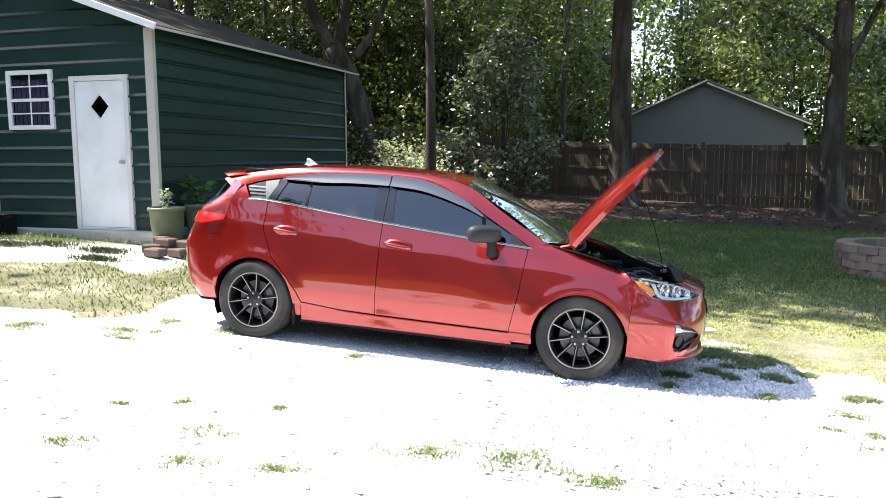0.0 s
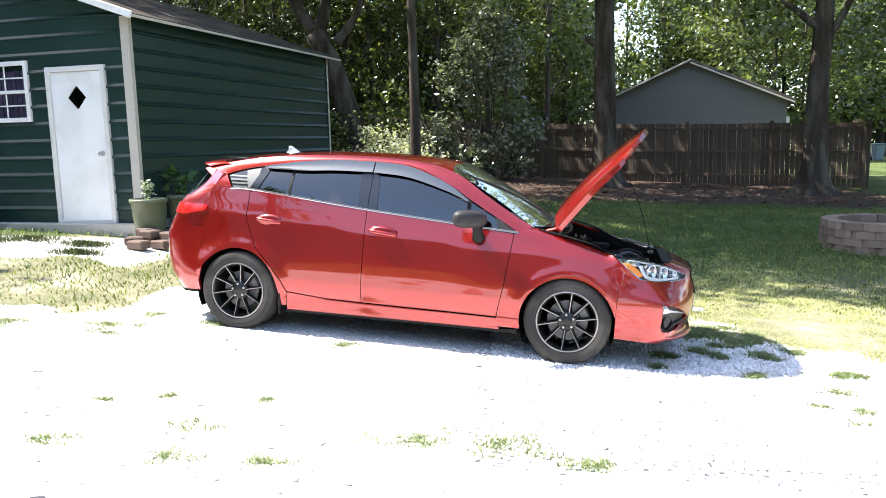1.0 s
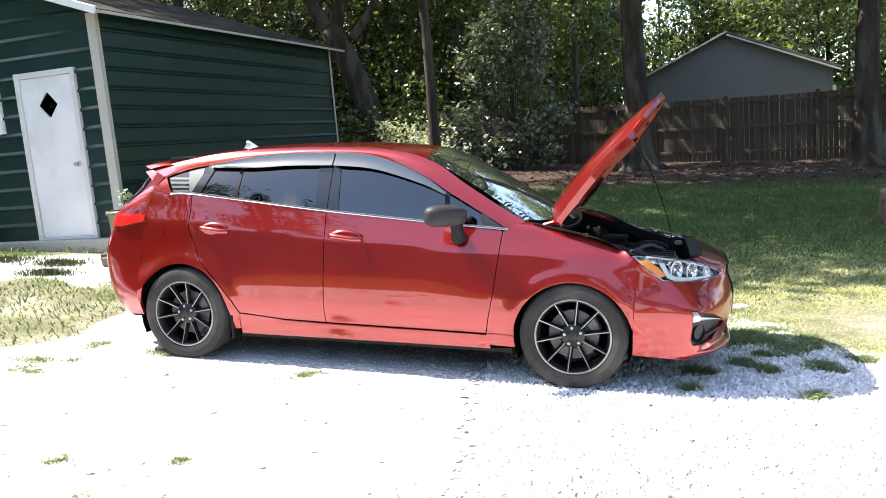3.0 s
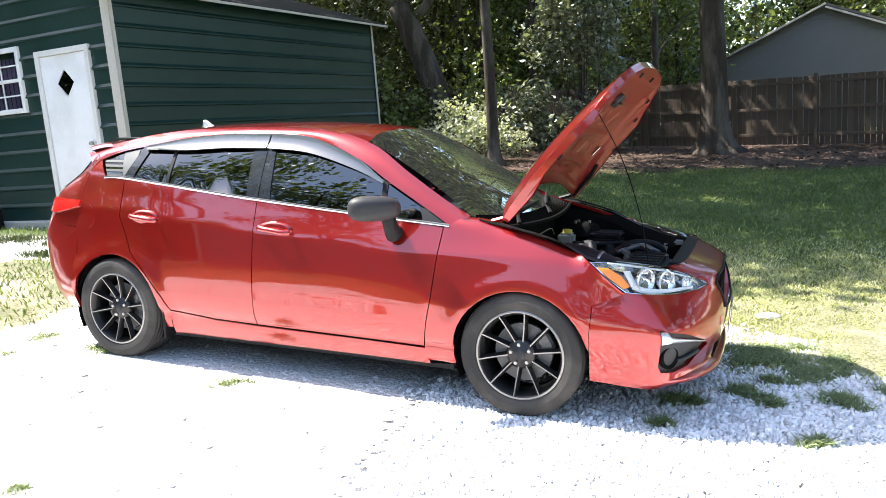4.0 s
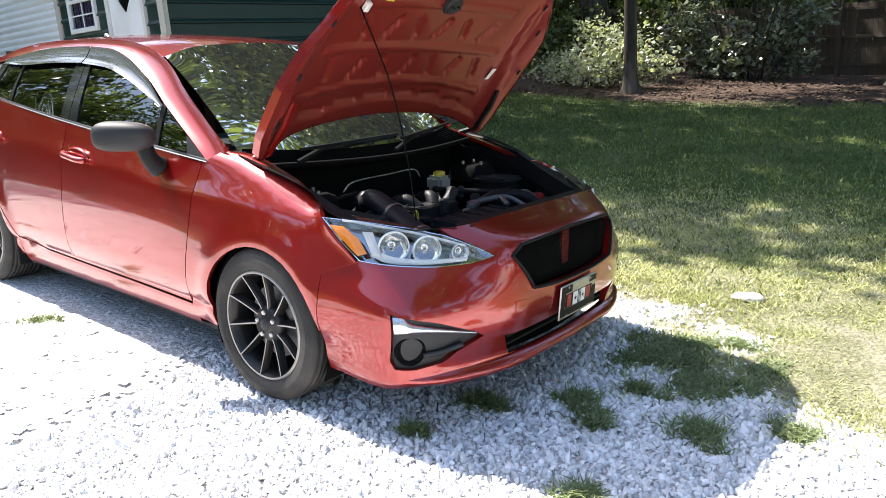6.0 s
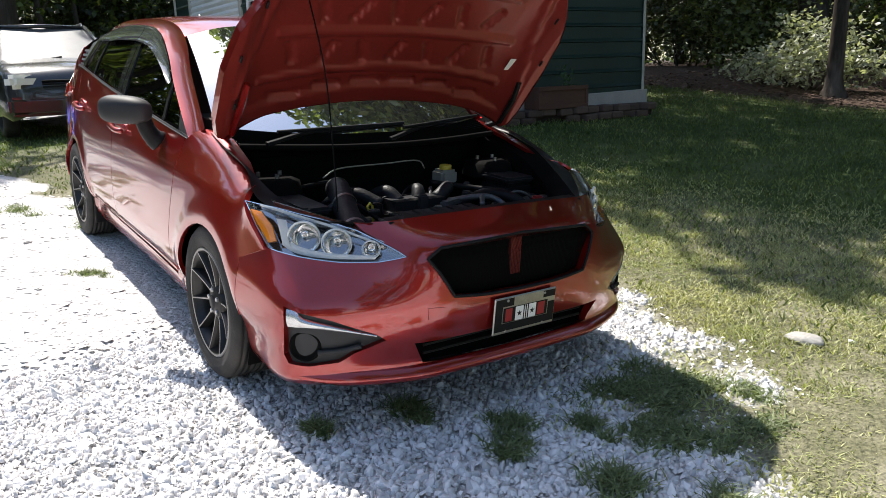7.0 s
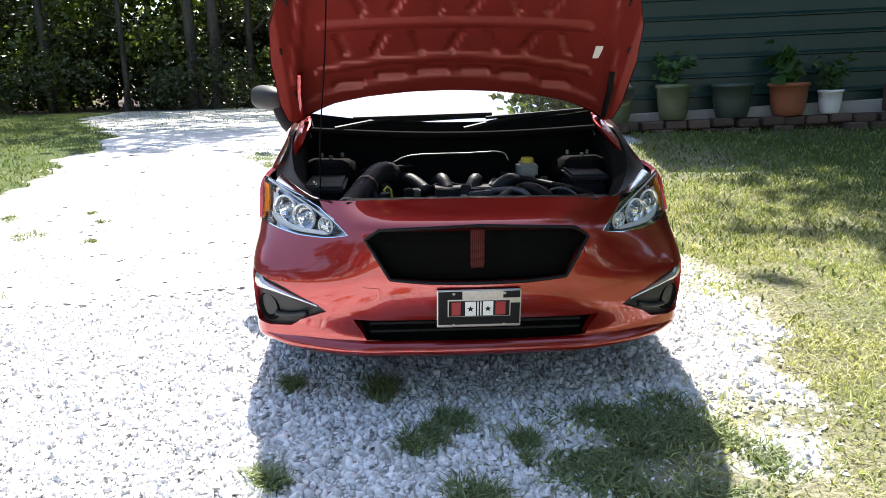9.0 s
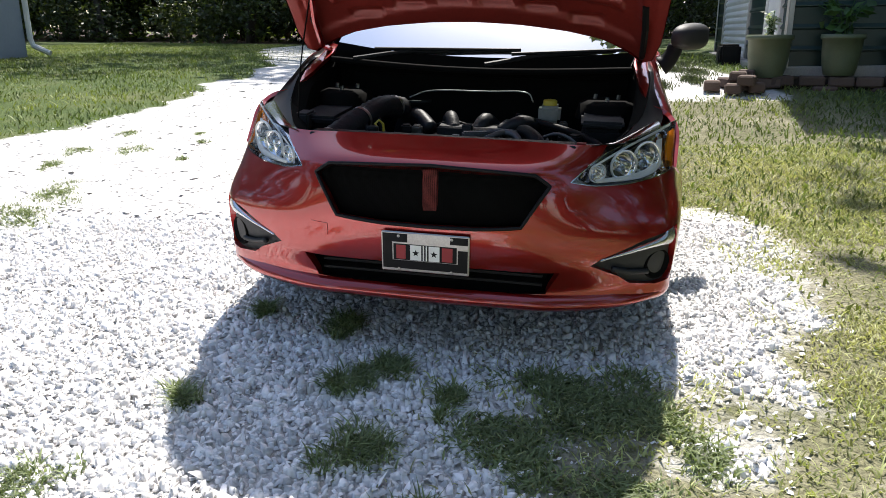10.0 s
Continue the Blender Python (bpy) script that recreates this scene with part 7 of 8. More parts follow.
tube(bm, [(0.34, -0.30, 0.66), (0.34, -0.305, 0.73), (0.345, -0.32, 0.745), (0.35, -0.335, 0.73), (0.348, -0.325, 0.715)], 0.005, 6)
part("dipstick", bm, M_YELLOW, CAR, "yellow looped dipstick handle")

random.seed(5)
for k in range(9):                        # hoses and leads crossing the bay
    a_ = (random.uniform(0.0, 0.55), random.uniform(-0.5, 0.5), 0.64)
    b_ = (random.uniform(0.0, 0.55), max(-0.6, min(0.6, a_[1] + random.uniform(-0.35, 0.35))), 0.64)
    hose("small_hose", [a_, ((a_[0] + b_[0]) / 2 + random.uniform(-0.05, 0.05), (a_[1] + b_[1]) / 2, random.uniform(0.70, 0.745)), b_], random.choice((0.006, 0.009, 0.013)), random.choice((M_BLACK, M_BLACK, M_ENGINE, M_ALU)))
for k in range(12):
    cx, cy = random.uniform(0.02, 0.58), random.uniform(-0.45, 0.45)
    lump("connector", (cx - 0.02, cy - 0.015, 0.66), (cx + random.uniform(0.01, 0.03), cy + random.uniform(0.01, 0.03), random.uniform(0.70, 0.732)), random.choice((M_ENGINE, M_ALU, M_GREYPL, M_BLACK, M_STEEL)), 0.006, rot=random.uniform(0, 90))
for k in range(3):                        # hose clamps on the duct
    bm = bmesh.new()
    c_ = ((0.50, -0.475, 0.688), (0.30, -0.408, 0.738), (0.08, -0.325, 0.757))[k]
    lathe(bm, [(0.049, -0.008), (0.051, 0.0), (0.049, 0.008)], 20, Matrix.Translation(c_) @ look((0, 0, 0), (0.2, -0.055, -0.05)))
    part("hose_clamp", bm, M_STEEL, CAR, smooth=True)

# ---- underbody, wheel wells, cabin ----
bm = bmesh.new()
box(bm, (-3.35, -0.60, 0.21), (0.78, 0.60, 0.36), 0.03)
box(bm, (-2.25, -0.79, 0.20), (-0.38, 0.79, 0.34), 0.02)
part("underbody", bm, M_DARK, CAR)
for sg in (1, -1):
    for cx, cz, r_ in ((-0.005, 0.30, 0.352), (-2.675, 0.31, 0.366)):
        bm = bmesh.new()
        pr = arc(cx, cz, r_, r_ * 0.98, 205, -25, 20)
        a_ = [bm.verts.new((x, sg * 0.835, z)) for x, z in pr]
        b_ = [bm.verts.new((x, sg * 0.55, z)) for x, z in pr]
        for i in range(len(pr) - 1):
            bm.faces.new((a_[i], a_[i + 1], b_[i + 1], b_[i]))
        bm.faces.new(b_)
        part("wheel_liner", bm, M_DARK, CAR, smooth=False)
    bm = bmesh.new()
    box(bm, (-2.315, sg * 0.84 - 0.01, 0.155), (-2.295, sg * 0.66, 0.33), 0.006)
    part("mud_flap", bm, M_BLACK, CAR)


def seat(x, y, back):
    ob = lump("seat_cushion", (x - 0.25, y - 0.25, 0.48), (x + 0.27, y + 0.25, 0.66), M_SEAT, 0.05)
    bm = bmesh.new()
    box(bm, (-0.06, -0.25, 0.0), (0.06, 0.25, 0.58), 0.05, Matrix.Translation((x - 0.24, y, 0.62)) @ Matrix.Rotation(radians(-18), 4, "Y"), 2)
    part("seat_back", bm, M_SEAT, ob)
    bm = bmesh.new()
    box(bm, (-0.045, -0.13, 0.0), (0.045, 0.13, 0.17), 0.035, Matrix.Translation((x - 0.435, y, 1.18)) @ Matrix.Rotation(radians(-12), 4, "Y"), 2)
    part("headrest", bm, M_SEAT, ob)


for x, y in ((-1.35, -0.36), (-1.35, 0.36), (-2.25, -0.36), (-2.25, 0.36)):
    seat(x, y, 0)
lump("cabin_floor", (-3.2, -0.72, 0.36), (-0.35, 0.72, 0.42), M_DARK, 0.01)
lump("dashboard", (-0.95, -0.68, 0.70), (-0.42, 0.68, 0.985), M_DASH, 0.06, "grey dashboard under the windscreen")
lump("dash_top", (-0.62, -0.62, 0.93), (-0.30, 0.62, 0.975), M_DASH, 0.02)
bm = bmesh.new()
ringp = [(math.cos(2 * math.pi * k / 24) * 0.185, math.sin(2 * math.pi * k / 24) * 0.185) for k in range(25)]
m_ = Matrix.Translation((-1.0, 0.36, 0.95)) @ Matrix.Rotation(radians(-65), 4, "Y")
tube(bm, [tuple(m_ @ Vector((x, y, 0))) for x, y in ringp], 0.016, 8, cap=False)
box(bm, (-0.18, -0.02, -0.01), (0.18, 0.02, 0.01), 0.005, m_)
part("steering_wheel", bm, M_BLACK, CAR, smooth=True)
lump("headliner", (-3.0, -0.50, 1.355), (-1.05, 0.50, 1.375), M_SEAT, 0.01)
bm = bmesh.new()
box(bm, (-0.02, -0.11, -0.03), (0.01, 0.11, 0.03), 0.012, Matrix.Translation((-0.93, 0, 1.335)))
part("inner_mirror", bm, M_BLACK, CAR)

# the tail sits closer to the rear axle than the plan lines above
for ob_ in CAR.children_recursive:
    if ob_.type == "MESH" and ob_.matrix_basis == Matrix.Identity(4):
        co = np.empty(len(ob_.data.vertices) * 3)
        ob_.data.vertices.foreach_get("co", co)
        co = co.reshape(-1, 3)
        co[:, 0] += smooth(-1.55, -2.60, co[:, 0]) * (0.045 + 0.012 * smooth(0.45, 0.95, co[:, 2]))
        ob_.data.vertices.foreach_set("co", co.ravel())
        ob_.data.update()

# ---- wheels ----
def wheel(x, sg):
    yo = sg * 0.866
    base = Matrix.Translation((x, yo, 0.318)) @ Matrix.Rotation(radians(90 if sg == -1 else -90), 4, "X")     # own z points outward
    bm = bmesh.new()
    lathe(bm, [(0.205, -0.20), (0.212, -0.19), (0.200, -0.12), (0.198, -0.035), (0.212, -0.012), (0.223, -0.006), (0.226, 0.000), (0.222, 0.004), (0.214, 0.002), (0.208, -0.010), (0.200, -0.03)], 56, base)
    w_ = part("wheel", bm, M_RIM, CAR, "dark gunmetal ten-spoke alloy wheel", smooth=True)
    bm = bmesh.new()
    prof = [(0.222, -0.190), (0.235, -0.205), (0.262, -0.212), (0.292, -0.208), (0.310, -0.196)]
    for k in range(7):
        z = -0.188 + k * 0.024
        prof += [(0.318, z), (0.318, z + 0.017), (0.311, z + 0.018), (0.311, z + 0.023)]
    prof += [(0.316, -0.018), (0.308, -0.006), (0.300, 0.002), (0.290, 0.006), (0.270, 0.010), (0.262, 0.011), (0.258, 0.009), (0.240, 0.008), (0.230, 0.004), (0.224, -0.004)]
    lathe(bm, prof, 72, base)
    part("tyre", bm, M_RUBBER, w_, "dusty black tyre", smooth=True)
    bm = bmesh.new()
    lathe(bm, [(0.2155, 0.0035), (0.222, 0.0055), (0.2265, 0.0015)], 56, base)
    part("rim_edge", bm, M_RIMEDGE, w_, smooth=True)
    bm = bmesh.new()
    lathe(bm, [(0.0, -0.012), (0.028, -0.012), (0.032, -0.016), (0.060, -0.020), (0.075, -0.030), (0.078, -0.06)], 30, base)
    part("hub", bm, M_RIM, w_, smooth=True)
    bm = bmesh.new()
    lathe(bm, [(0.0, -0.006), (0.024, -0.007), (0.028, -0.012)], 20, base)
    part("centre_cap", bm, M_GREYPL, w_, smooth=True)
    bm = bmesh.new()
    r0, r1 = 0.055, 0.214
    rows = []
    for k in range(7):
        t = k / 6
        r = r0 + (r1 - r0) * t
        wid = 0.0105 - 0.003 * t
        z = -0.024 + 0.030 * t ** 1.5 - 0.006
        tw_ = 0.012 * t
        rows.append([bm.verts.new((r, -wid - 0.004 + tw_, z - 0.026)), bm.verts.new((r, -wid * 0.75 + tw_, z - 0.004)), bm.verts.new((r, -0.0025 + tw_, z + 0.004)), bm.verts.new((r, 0.0025 + tw_, z + 0.004)), bm.verts.new((r, wid * 0.75 + tw_, z - 0.006)), bm.verts.new((r, wid + 0.004 + tw_, z - 0.026))])
    for a_, b_ in zip(rows, rows[1:]):
        for i in range(5):
            bm.faces.new((a_[i], b_[i], b_[i + 1], a_[i + 1]))
    bmesh.ops.recalc_face_normals(bm, faces=bm.faces)
    if sum(f_.normal.z for f_ in bm.faces) < 0:
        bmesh.ops.reverse_faces(bm, faces=bm.faces)
    src = part("spoke", bm, M_RIM, w_)
    bm = bmesh.new()
    for a_, b_ in zip(range(6), range(1, 7)):
        def edge(k, s_):
            t = k / 6
            return (r0 + (r1 - r0) * t, s_ * 0.003 + 0.012 * t, -0.0245 + 0.030 * t ** 1.5)
        bm.faces.new([bm.verts.new(p) for p in (edge(a_, -1), edge(b_, -1), edge(b_, 1), edge(a_, 1))])
    srce = part("spoke_edge", bm, M_RIMEDGE, w_)
    for k in range(10):
        m2 = base @ Matrix.Rotation(radians(36 * k + 8), 4, "Z")
        for s_ in (src, srce):
            o = s_ if k == 0 else s_.copy()
            if k:
                scene.collection.objects.link(o)
                o.parent = w_
            o.matrix_basis = m2
    for k in range(5):
        bm = bmesh.new()
        lathe(bm, [(0.0, 0.004), (0.008, 0.004), (0.0105, 0.0), (0.0105, -0.02)], 8, base @ Matrix.Rotation(radians(72 * k + 26), 4, "Z") @ Matrix.Translation((0.050, 0, -0.014)))
        part("lug_nut", bm, M_STEEL, w_)
    bm = bmesh.new()
    lathe(bm, [(0.06, -0.075), (0.148, -0.075), (0.150, -0.09), (0.06, -0.09)], 40, base)
    part("brake_disc", bm, M_ALU, w_, smooth=False)
    bm = bmesh.new()
    box(bm, (-0.05, 0.09, -0.11), (0.05, 0.165, -0.06), 0.012, base @ Matrix.Rotation(radians(-60), 4, "Z"))
    part("brake_caliper", bm, M_ALU, w_)


for x in (0.0, -2.625):
    for sg in (-1, 1):
        wheel(x, sg)

# ---- trees and woods ----
def clump_points(c, r, n, squash=0.75):
    d = rng.normal(0, 1, (n, 3))
    d /= np.linalg.norm(d, axis=1)[:, None]
    rad = r * rng.uniform(0.25, 1.0, n) ** 0.5
    k = 1 + 0.28 * np.sin(3 * d[:, 0] + 5 * d[:, 1] + c[0]) + 0.22 * np.sin(7 * d[:, 2] + 4 * d[:, 0] + c[1])
    return np.array(c) + d * (rad * k)[:, None] * np.array([1, 1, squash])


def limb(bm, pts, r0, r1, n=10):
    line = curve_pts(pts, 6)
    tube(bm, line, [r0 + (r1 - r0) * (i / (len(line) - 1)) ** 0.8 for i in range(len(line))], n)


def flare(bm, x, y, z, r, n=14):
    """The root flare of a trunk, with a few buttresses."""
    rings = []
    for k, (hh, f) in enumerate(((-0.15, 1.9), (0.06, 1.65), (0.2, 1.32), (0.45, 1.12), (0.8, 1.02))):
        rings.append([bm.verts.new((x + r * f * (1 + (f - 1) * 0.35 * math.sin(5 * a + 1)) * math.cos(a), y + r * f * (1 + (f - 1) * 0.35 * math.sin(5 * a + 1)) * math.sin(a), z + hh)) for a in [2 * math.pi * i / n for i in range(n)]])
    for a, b in zip(rings, rings[1:]):
        for i in range(n):
            bm.faces.new((a[i], a[(i + 1) % n], b[(i + 1) % n], b[i]))


def tree(base, limbs, clumps, leaf, per, label, material=None, r=0.3, root=True):
    """limbs: (points, start radius, end radius); clumps: (centre, radius)."""
    x, y = base
    z = hz(x, y)
    ob = empty("tree", Matrix.Translation((x, y, z)))
    tagged(ob, label, "tree")
    bm = bmesh.new()
    for k, (pts, r0, r1) in enumerate(limbs):
        limb(bm, pts, r0, r1, 14 if k == 0 else 8)
    if root:
        flare(bm, 0, 0, 0, r)
    part("trunk", bm, M_BARK, ob, smooth=True)
    if clumps:
        P = np.concatenate([clump_points(c, rr, int(per * rr * rr)) for c, rr in clumps])
        crown = leaf_cloud("crown", P, None, leaf, material or M_LEAF, ob, flat=0.25)
    return ob


rng = np.random.default_rng(21)
# the big straight trunk in front of the fence
tree((4.70, 25.0), [([(0, 0, 0.3), (0.0, 0, 2.5), (-0.03, 0, 6.0), (0.1, 0, 11), (0.2, 0, 15)], 0.43, 0.20), ([(0, 0, 7), (-1.5, -1.5, 9), (-3.2, -3.0, 10.5)], 0.14, 0.05), ([(0, 0, 8), (1.8, -0.6, 10), (3.0, -1.5, 11.5)], 0.14, 0.05), ([(0, 0, 9), (-1, 1.5, 11), (-2, 3, 12)], 0.12, 0.04),
                    ([(-0.34, 0, 4.55), (-0.55, -0.05, 4.7), (-0.66, -0.05, 4.72)], 0.12, 0.10)],
     [((-3.4, -3.0, 10.3), 2.3), ((-1.2, -4.2, 9.6), 2.0), ((2.8, -1.5, 11.3), 2.2), ((0.2, 0, 13.5), 2.8), ((-2.2, 3, 12), 2.2), ((1.5, 2.5, 11.5), 2.0), ((-5.2, -5.5, 10.2), 2.4), ((-3.0, -7.0, 9.8), 2.2), ((-5.5, 0.5, 11), 2.8), ((-7.5, -2, 11), 2.6), ((-3.5, 1.5, 10), 2.2), ((-1.0, -1.5, 9.5), 2.0), ((1.8, -4.2, 10), 2.2), ((0.2, -6.8, 9.6), 2.0), ((-3.5, -8.8, 11.5), 1.7), ((-0.6, -9.0, 11.5), 1.6), ((2.0, -8.6, 11.5), 1.7), ((-2.0, -5.5, 12.5), 1.9), ((3.5, -6.5, 12), 1.8)],
     0.36, 150, "tall straight oak with dark furrowed bark by the fence", r=0.43)
# the slim straight pole of a tree
tree((-1.22, 21.2), [([(0, 0, 0.0), (0.02, 0, 3), (-0.04, 0, 7), (-0.1, 0, 13)], 0.165, 0.09), ([(0, 0, 8.5), (-1.2, -1.4, 10), (-2.4, -2.5, 11)], 0.07, 0.03), ([(0, 0, 9.5), (0.9, -2.0, 10.6), (1.0, -3.4, 11)], 0.07, 0.03)],
     [((-2.5, -2.6, 11), 2.2), ((0.8, -3.8, 10.6), 2.3), ((0, 0.5, 12.5), 2.2), ((-1.5, -5.8, 9.9), 2.1), ((1.6, -6.6, 9.8), 1.9), ((-3.6, -7.0, 9.6), 2.0), ((0.2, -8.4, 9.4), 1.8), ((-5.2, -4.5, 10.4), 1.9), ((-4.4, -9.2, 9.2), 1.5)],
     0.34, 150, "slim straight tree with grey-brown bark", r=0.14)
# the leaning forked tree behind the shed
tree((-4.1, 29.3), [([(0.15, 0, 0), (-0.1, 0, 1.6), (-0.75, 0, 3.6), (-1.35, 0, 5.0)], 0.52, 0.40), ([(-1.35, 0, 4.9), (-2.0, 0, 6.0), (-2.7, 0, 7.8), (-3.4, 0.2, 10)], 0.30, 0.12), ([(-1.25, 0, 4.8), (-0.95, 0.1, 6.2), (-0.85, 0.1, 7.8), (-0.9, 0, 11)], 0.30, 0.12), ([(-0.6, 0, 4.6), (0.2, 0, 5.6), (0.7, 0.2, 7.0)], 0.2, 0.08)],
     [((-4.0, 0, 10.4), 2.4), ((-0.8, 0, 11.5), 2.6), ((1.2, 0.4, 8.4), 1.7), ((-2.5, 1.5, 12), 2.4)], 0.30, 170, "dark leaning forked tree wrapped with vine at its foot", r=0.5)
# trunk at the fence's corner, with low boughs
tree((10.25, 22.3), [([(0, 0, 0.2), (-0.03, 0, 2.5), (0.05, 0, 5.0), (0.2, 0, 9)], 0.37, 0.2), ([(0.1, 0, 4.2), (0.5, -0.4, 5.2), (0.9, -0.8, 6.4)], 0.14, 0.06), ([(0, 0, 4.6), (-1.2, 0.3, 5.6), (-2.4, 0.5, 6.2)], 0.12, 0.04), ([(0.1, 0, 6), (-1.5, -1.5, 7.6), (-2.6, -2.2, 8.4)], 0.12, 0.05)],
     [((-2.6, 0.6, 5.9), 1.25), ((-1.3, 0.6, 5.0), 0.9), ((1.6, 0.3, 4.4), 1.3), ((2.6, 1.0, 5.4), 1.6), ((1.0, -0.8, 6.6), 1.5), ((-2.6, -2.4, 8.6), 2.0), ((0.4, 0, 9.2), 2.4), ((3.6, 1.2, 3.4), 1.3), ((-4.2, -3.6, 9.0), 1.8), ((2.2, 0.8, 2.6), 0.9), ((-0.6, 0.6, 6.2), 1.3)],
     0.17, 430, "broad shade tree with low boughs over the fence corner", r=0.38)

# back woods: trunks and foliage behind the fence
def clear_of_house(x, y):
    return not (26 < y < 41.5 and 0.3 + 0.2 * (y - 0.35) - 1.6 < x < 1.8 + 0.49 * (y - 2.5) + 1.2)


def woods(spots, label, leaf, per, material, trunk_r=0.16, tall=14):
    """A stretch of wood: each tree a thing with a tapered trunk and an uneven crown of leaves."""
    for x, y, clumps in spots:
        z = hz(x, y)
        ob = empty("tree", Matrix.Translation((x, y, z)))
        tagged(ob, label, "tree", label)
        bm = bmesh.new()
        lean = rng.uniform(-0.7, 0.7, 2)
        k = rng.uniform(0.7, 1.5)
        limb(bm, [(0, 0, -0.2), (lean[0] * 0.3, lean[1] * 0.3, tall * 0.35), (lean[0], lean[1], tall)], trunk_r * k, 0.05, 8)
        for c, rr in clumps[:4]:
            limb(bm, [(lean[0] * 0.25, lean[1] * 0.25, max(0.6, c[2] * 0.6)), (c[0] * 0.5, c[1] * 0.5, c[2] * 0.85), tuple(c)], 0.05 * k, 0.015, 5)
        part("trunk", bm, M_BARK, ob, smooth=True)
        P = np.concatenate([clump_points(c, rr, int(per * rr * rr)) for c, rr in clumps])
        leaf_cloud("crown", P, None, leaf, material, ob, flat=0.2)


def some_clumps(n, spread, z0, z1, r0, r1):
    return [((rng.normal(0, spread), rng.normal(0, spread), rng.uniform(z0, z1)), rng.uniform(r0, r1)) for _ in range(n)]


spots = []
while len(spots) < 46:
    x, y = rng.uniform(-17, 9), rng.uniform(32, 45)
    if clear_of_house(x, y) and not (-5.5 < x < -1.5 and y < 32):
        spots.append((x, y + 1.5, some_clumps(11, 1.8, 0.8, 15, 1.0, 2.0)))
woods([s for s in spots if s[0] >= -6], "leafy woodland tree behind the back fence", 0.20, 170, M_LEAF)
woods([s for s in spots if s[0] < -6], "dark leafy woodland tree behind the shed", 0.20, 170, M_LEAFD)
spots = []
while len(spots) < 46:
    x, y = rng.uniform(-26, 44), rng.uniform(50, 62)
    spots.append((x, y, some_clumps(11, 2.6, 1.0, 19, 1.7, 3.1)))
woods(spots, "distant woodland tree beyond the houses", 0.44, 52, M_LEAF, 0.2, 17)
spots = []
while len(spots) < 7:
    x, y = rng.uniform(19, 30), rng.uniform(24, 40)
    if x > 1.8 + 0.49 * (y - 2.5) + 2.5:
        spots.append((x, y, some_clumps(8, 1.8, 2.5, 10, 1.0, 2.0)))
for x, y in ((15.5, 47), (18.5, 46), (13.5, 51), (21.5, 49), (17.0, 51)):
    spots.append((x, y, some_clumps(11, 2.0, 2.0, 13, 1.3, 2.3)))
woods(spots, "roadside tree beyond the fence", 0.28, 110, M_LEAF)
# west woods at the drive's end
spots = []
for k in range(44):
    spots.append((rng.uniform(-36, -27), -22 + 56 * (k + rng.uniform(0, 1)) / 44, some_clumps(11, 1.5, 0.6, 14, 0.8, 1.8)))
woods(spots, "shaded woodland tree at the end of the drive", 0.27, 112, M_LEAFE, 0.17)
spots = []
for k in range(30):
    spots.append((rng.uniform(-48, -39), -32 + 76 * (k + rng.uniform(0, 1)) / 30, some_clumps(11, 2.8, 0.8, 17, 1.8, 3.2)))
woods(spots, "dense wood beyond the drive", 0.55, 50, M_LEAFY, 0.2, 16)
# tall trees whose crowns shade the far drive and the side lawn
for bx_, by_, cl in (((-17.5), -6.0, [((3.6, 1.0, 10.5), 2.3), ((1.5, -1.5, 12.5), 2.6), ((2.2, 2.8, 14.5), 2.6), ((-1, 1, 12.5), 2.4), ((1.0, 0.5, 17), 2.8), ((-2.5, 3.5, 16), 2.6), ((4.0, 8.2, 10), 1.4), ((1.5, 6.8, 10.5), 1.6), ((-1.5, 8.5, 11), 1.8), ((5.5, 6.2, 9.8), 1.0), ((0.5, 4.5, 10.5), 1.5)]), (-19.0, 11.5, [((1.5, 0.6, 11.4), 2.3), ((5.0, 0.8, 9.6), 1.7), ((4.4, -5.2, 9.8), 1.6), ((1.0, -6.5, 11), 1.7), ((-1.5, -4.5, 11), 1.8), ((-3, -8, 11), 1.8), ((6.5, -6, 9.8), 0.9), ((2.5, -8.5, 10.5), 1.2), ((-1, -2, 10.5), 1.7), ((-5, -5.5, 11), 2.0), ((7.5, -3.3, 10), 1.1), ((4.2, -7.0, 10.4), 1.2), ((-3.5, -3.2, 11), 1.8), ((-5.5, -9, 11.5), 1.8), ((0.5, -9.5, 10.6), 1.3), ((-7.5, -7, 12), 2.0), ((3.2, -4.8, 10.8), 1.2)]), (-13.5, -9.0, [((2.5, 2.6, 9.4), 1.7), ((0, 0, 11), 2.2), ((4.2, 5.6, 9.2), 1.3)])):
    tree((bx_, by_), [([(0, 0, 0), (0.1, 0, 4), (0.2, 0, 8), (0.3, 0, 12)], 0.28, 0.1)] + [([(0.1, 0, 5.5), (c[0] * 0.6, c[1] * 0.6, c[2] - 1.2), c], 0.09, 0.03) for c, _ in cl], cl, 0.32, 115, "tall tree overhanging the far end of the drive", r=0.28)
# unseen trees added in the east to dim skylight and reflections on the car
for bx_, by_ in ((14.0, 9.5), (17.0, 3.0), (16.0, 16.5), (21.0, 9.0), (19.0, -4.0)):
    cl = some_clumps(11, 2.4, 7.5, 17.5, 1.6, 2.6)
    tree((bx_, by_), [([(0, 0, 0), (0.1, 0, 5), (0.2, 0, 10), (0.3, 0, 16)], 0.3, 0.1)], cl, 0.42, 85, "unseen tall tree added to block the eastern sky", r=0.3)
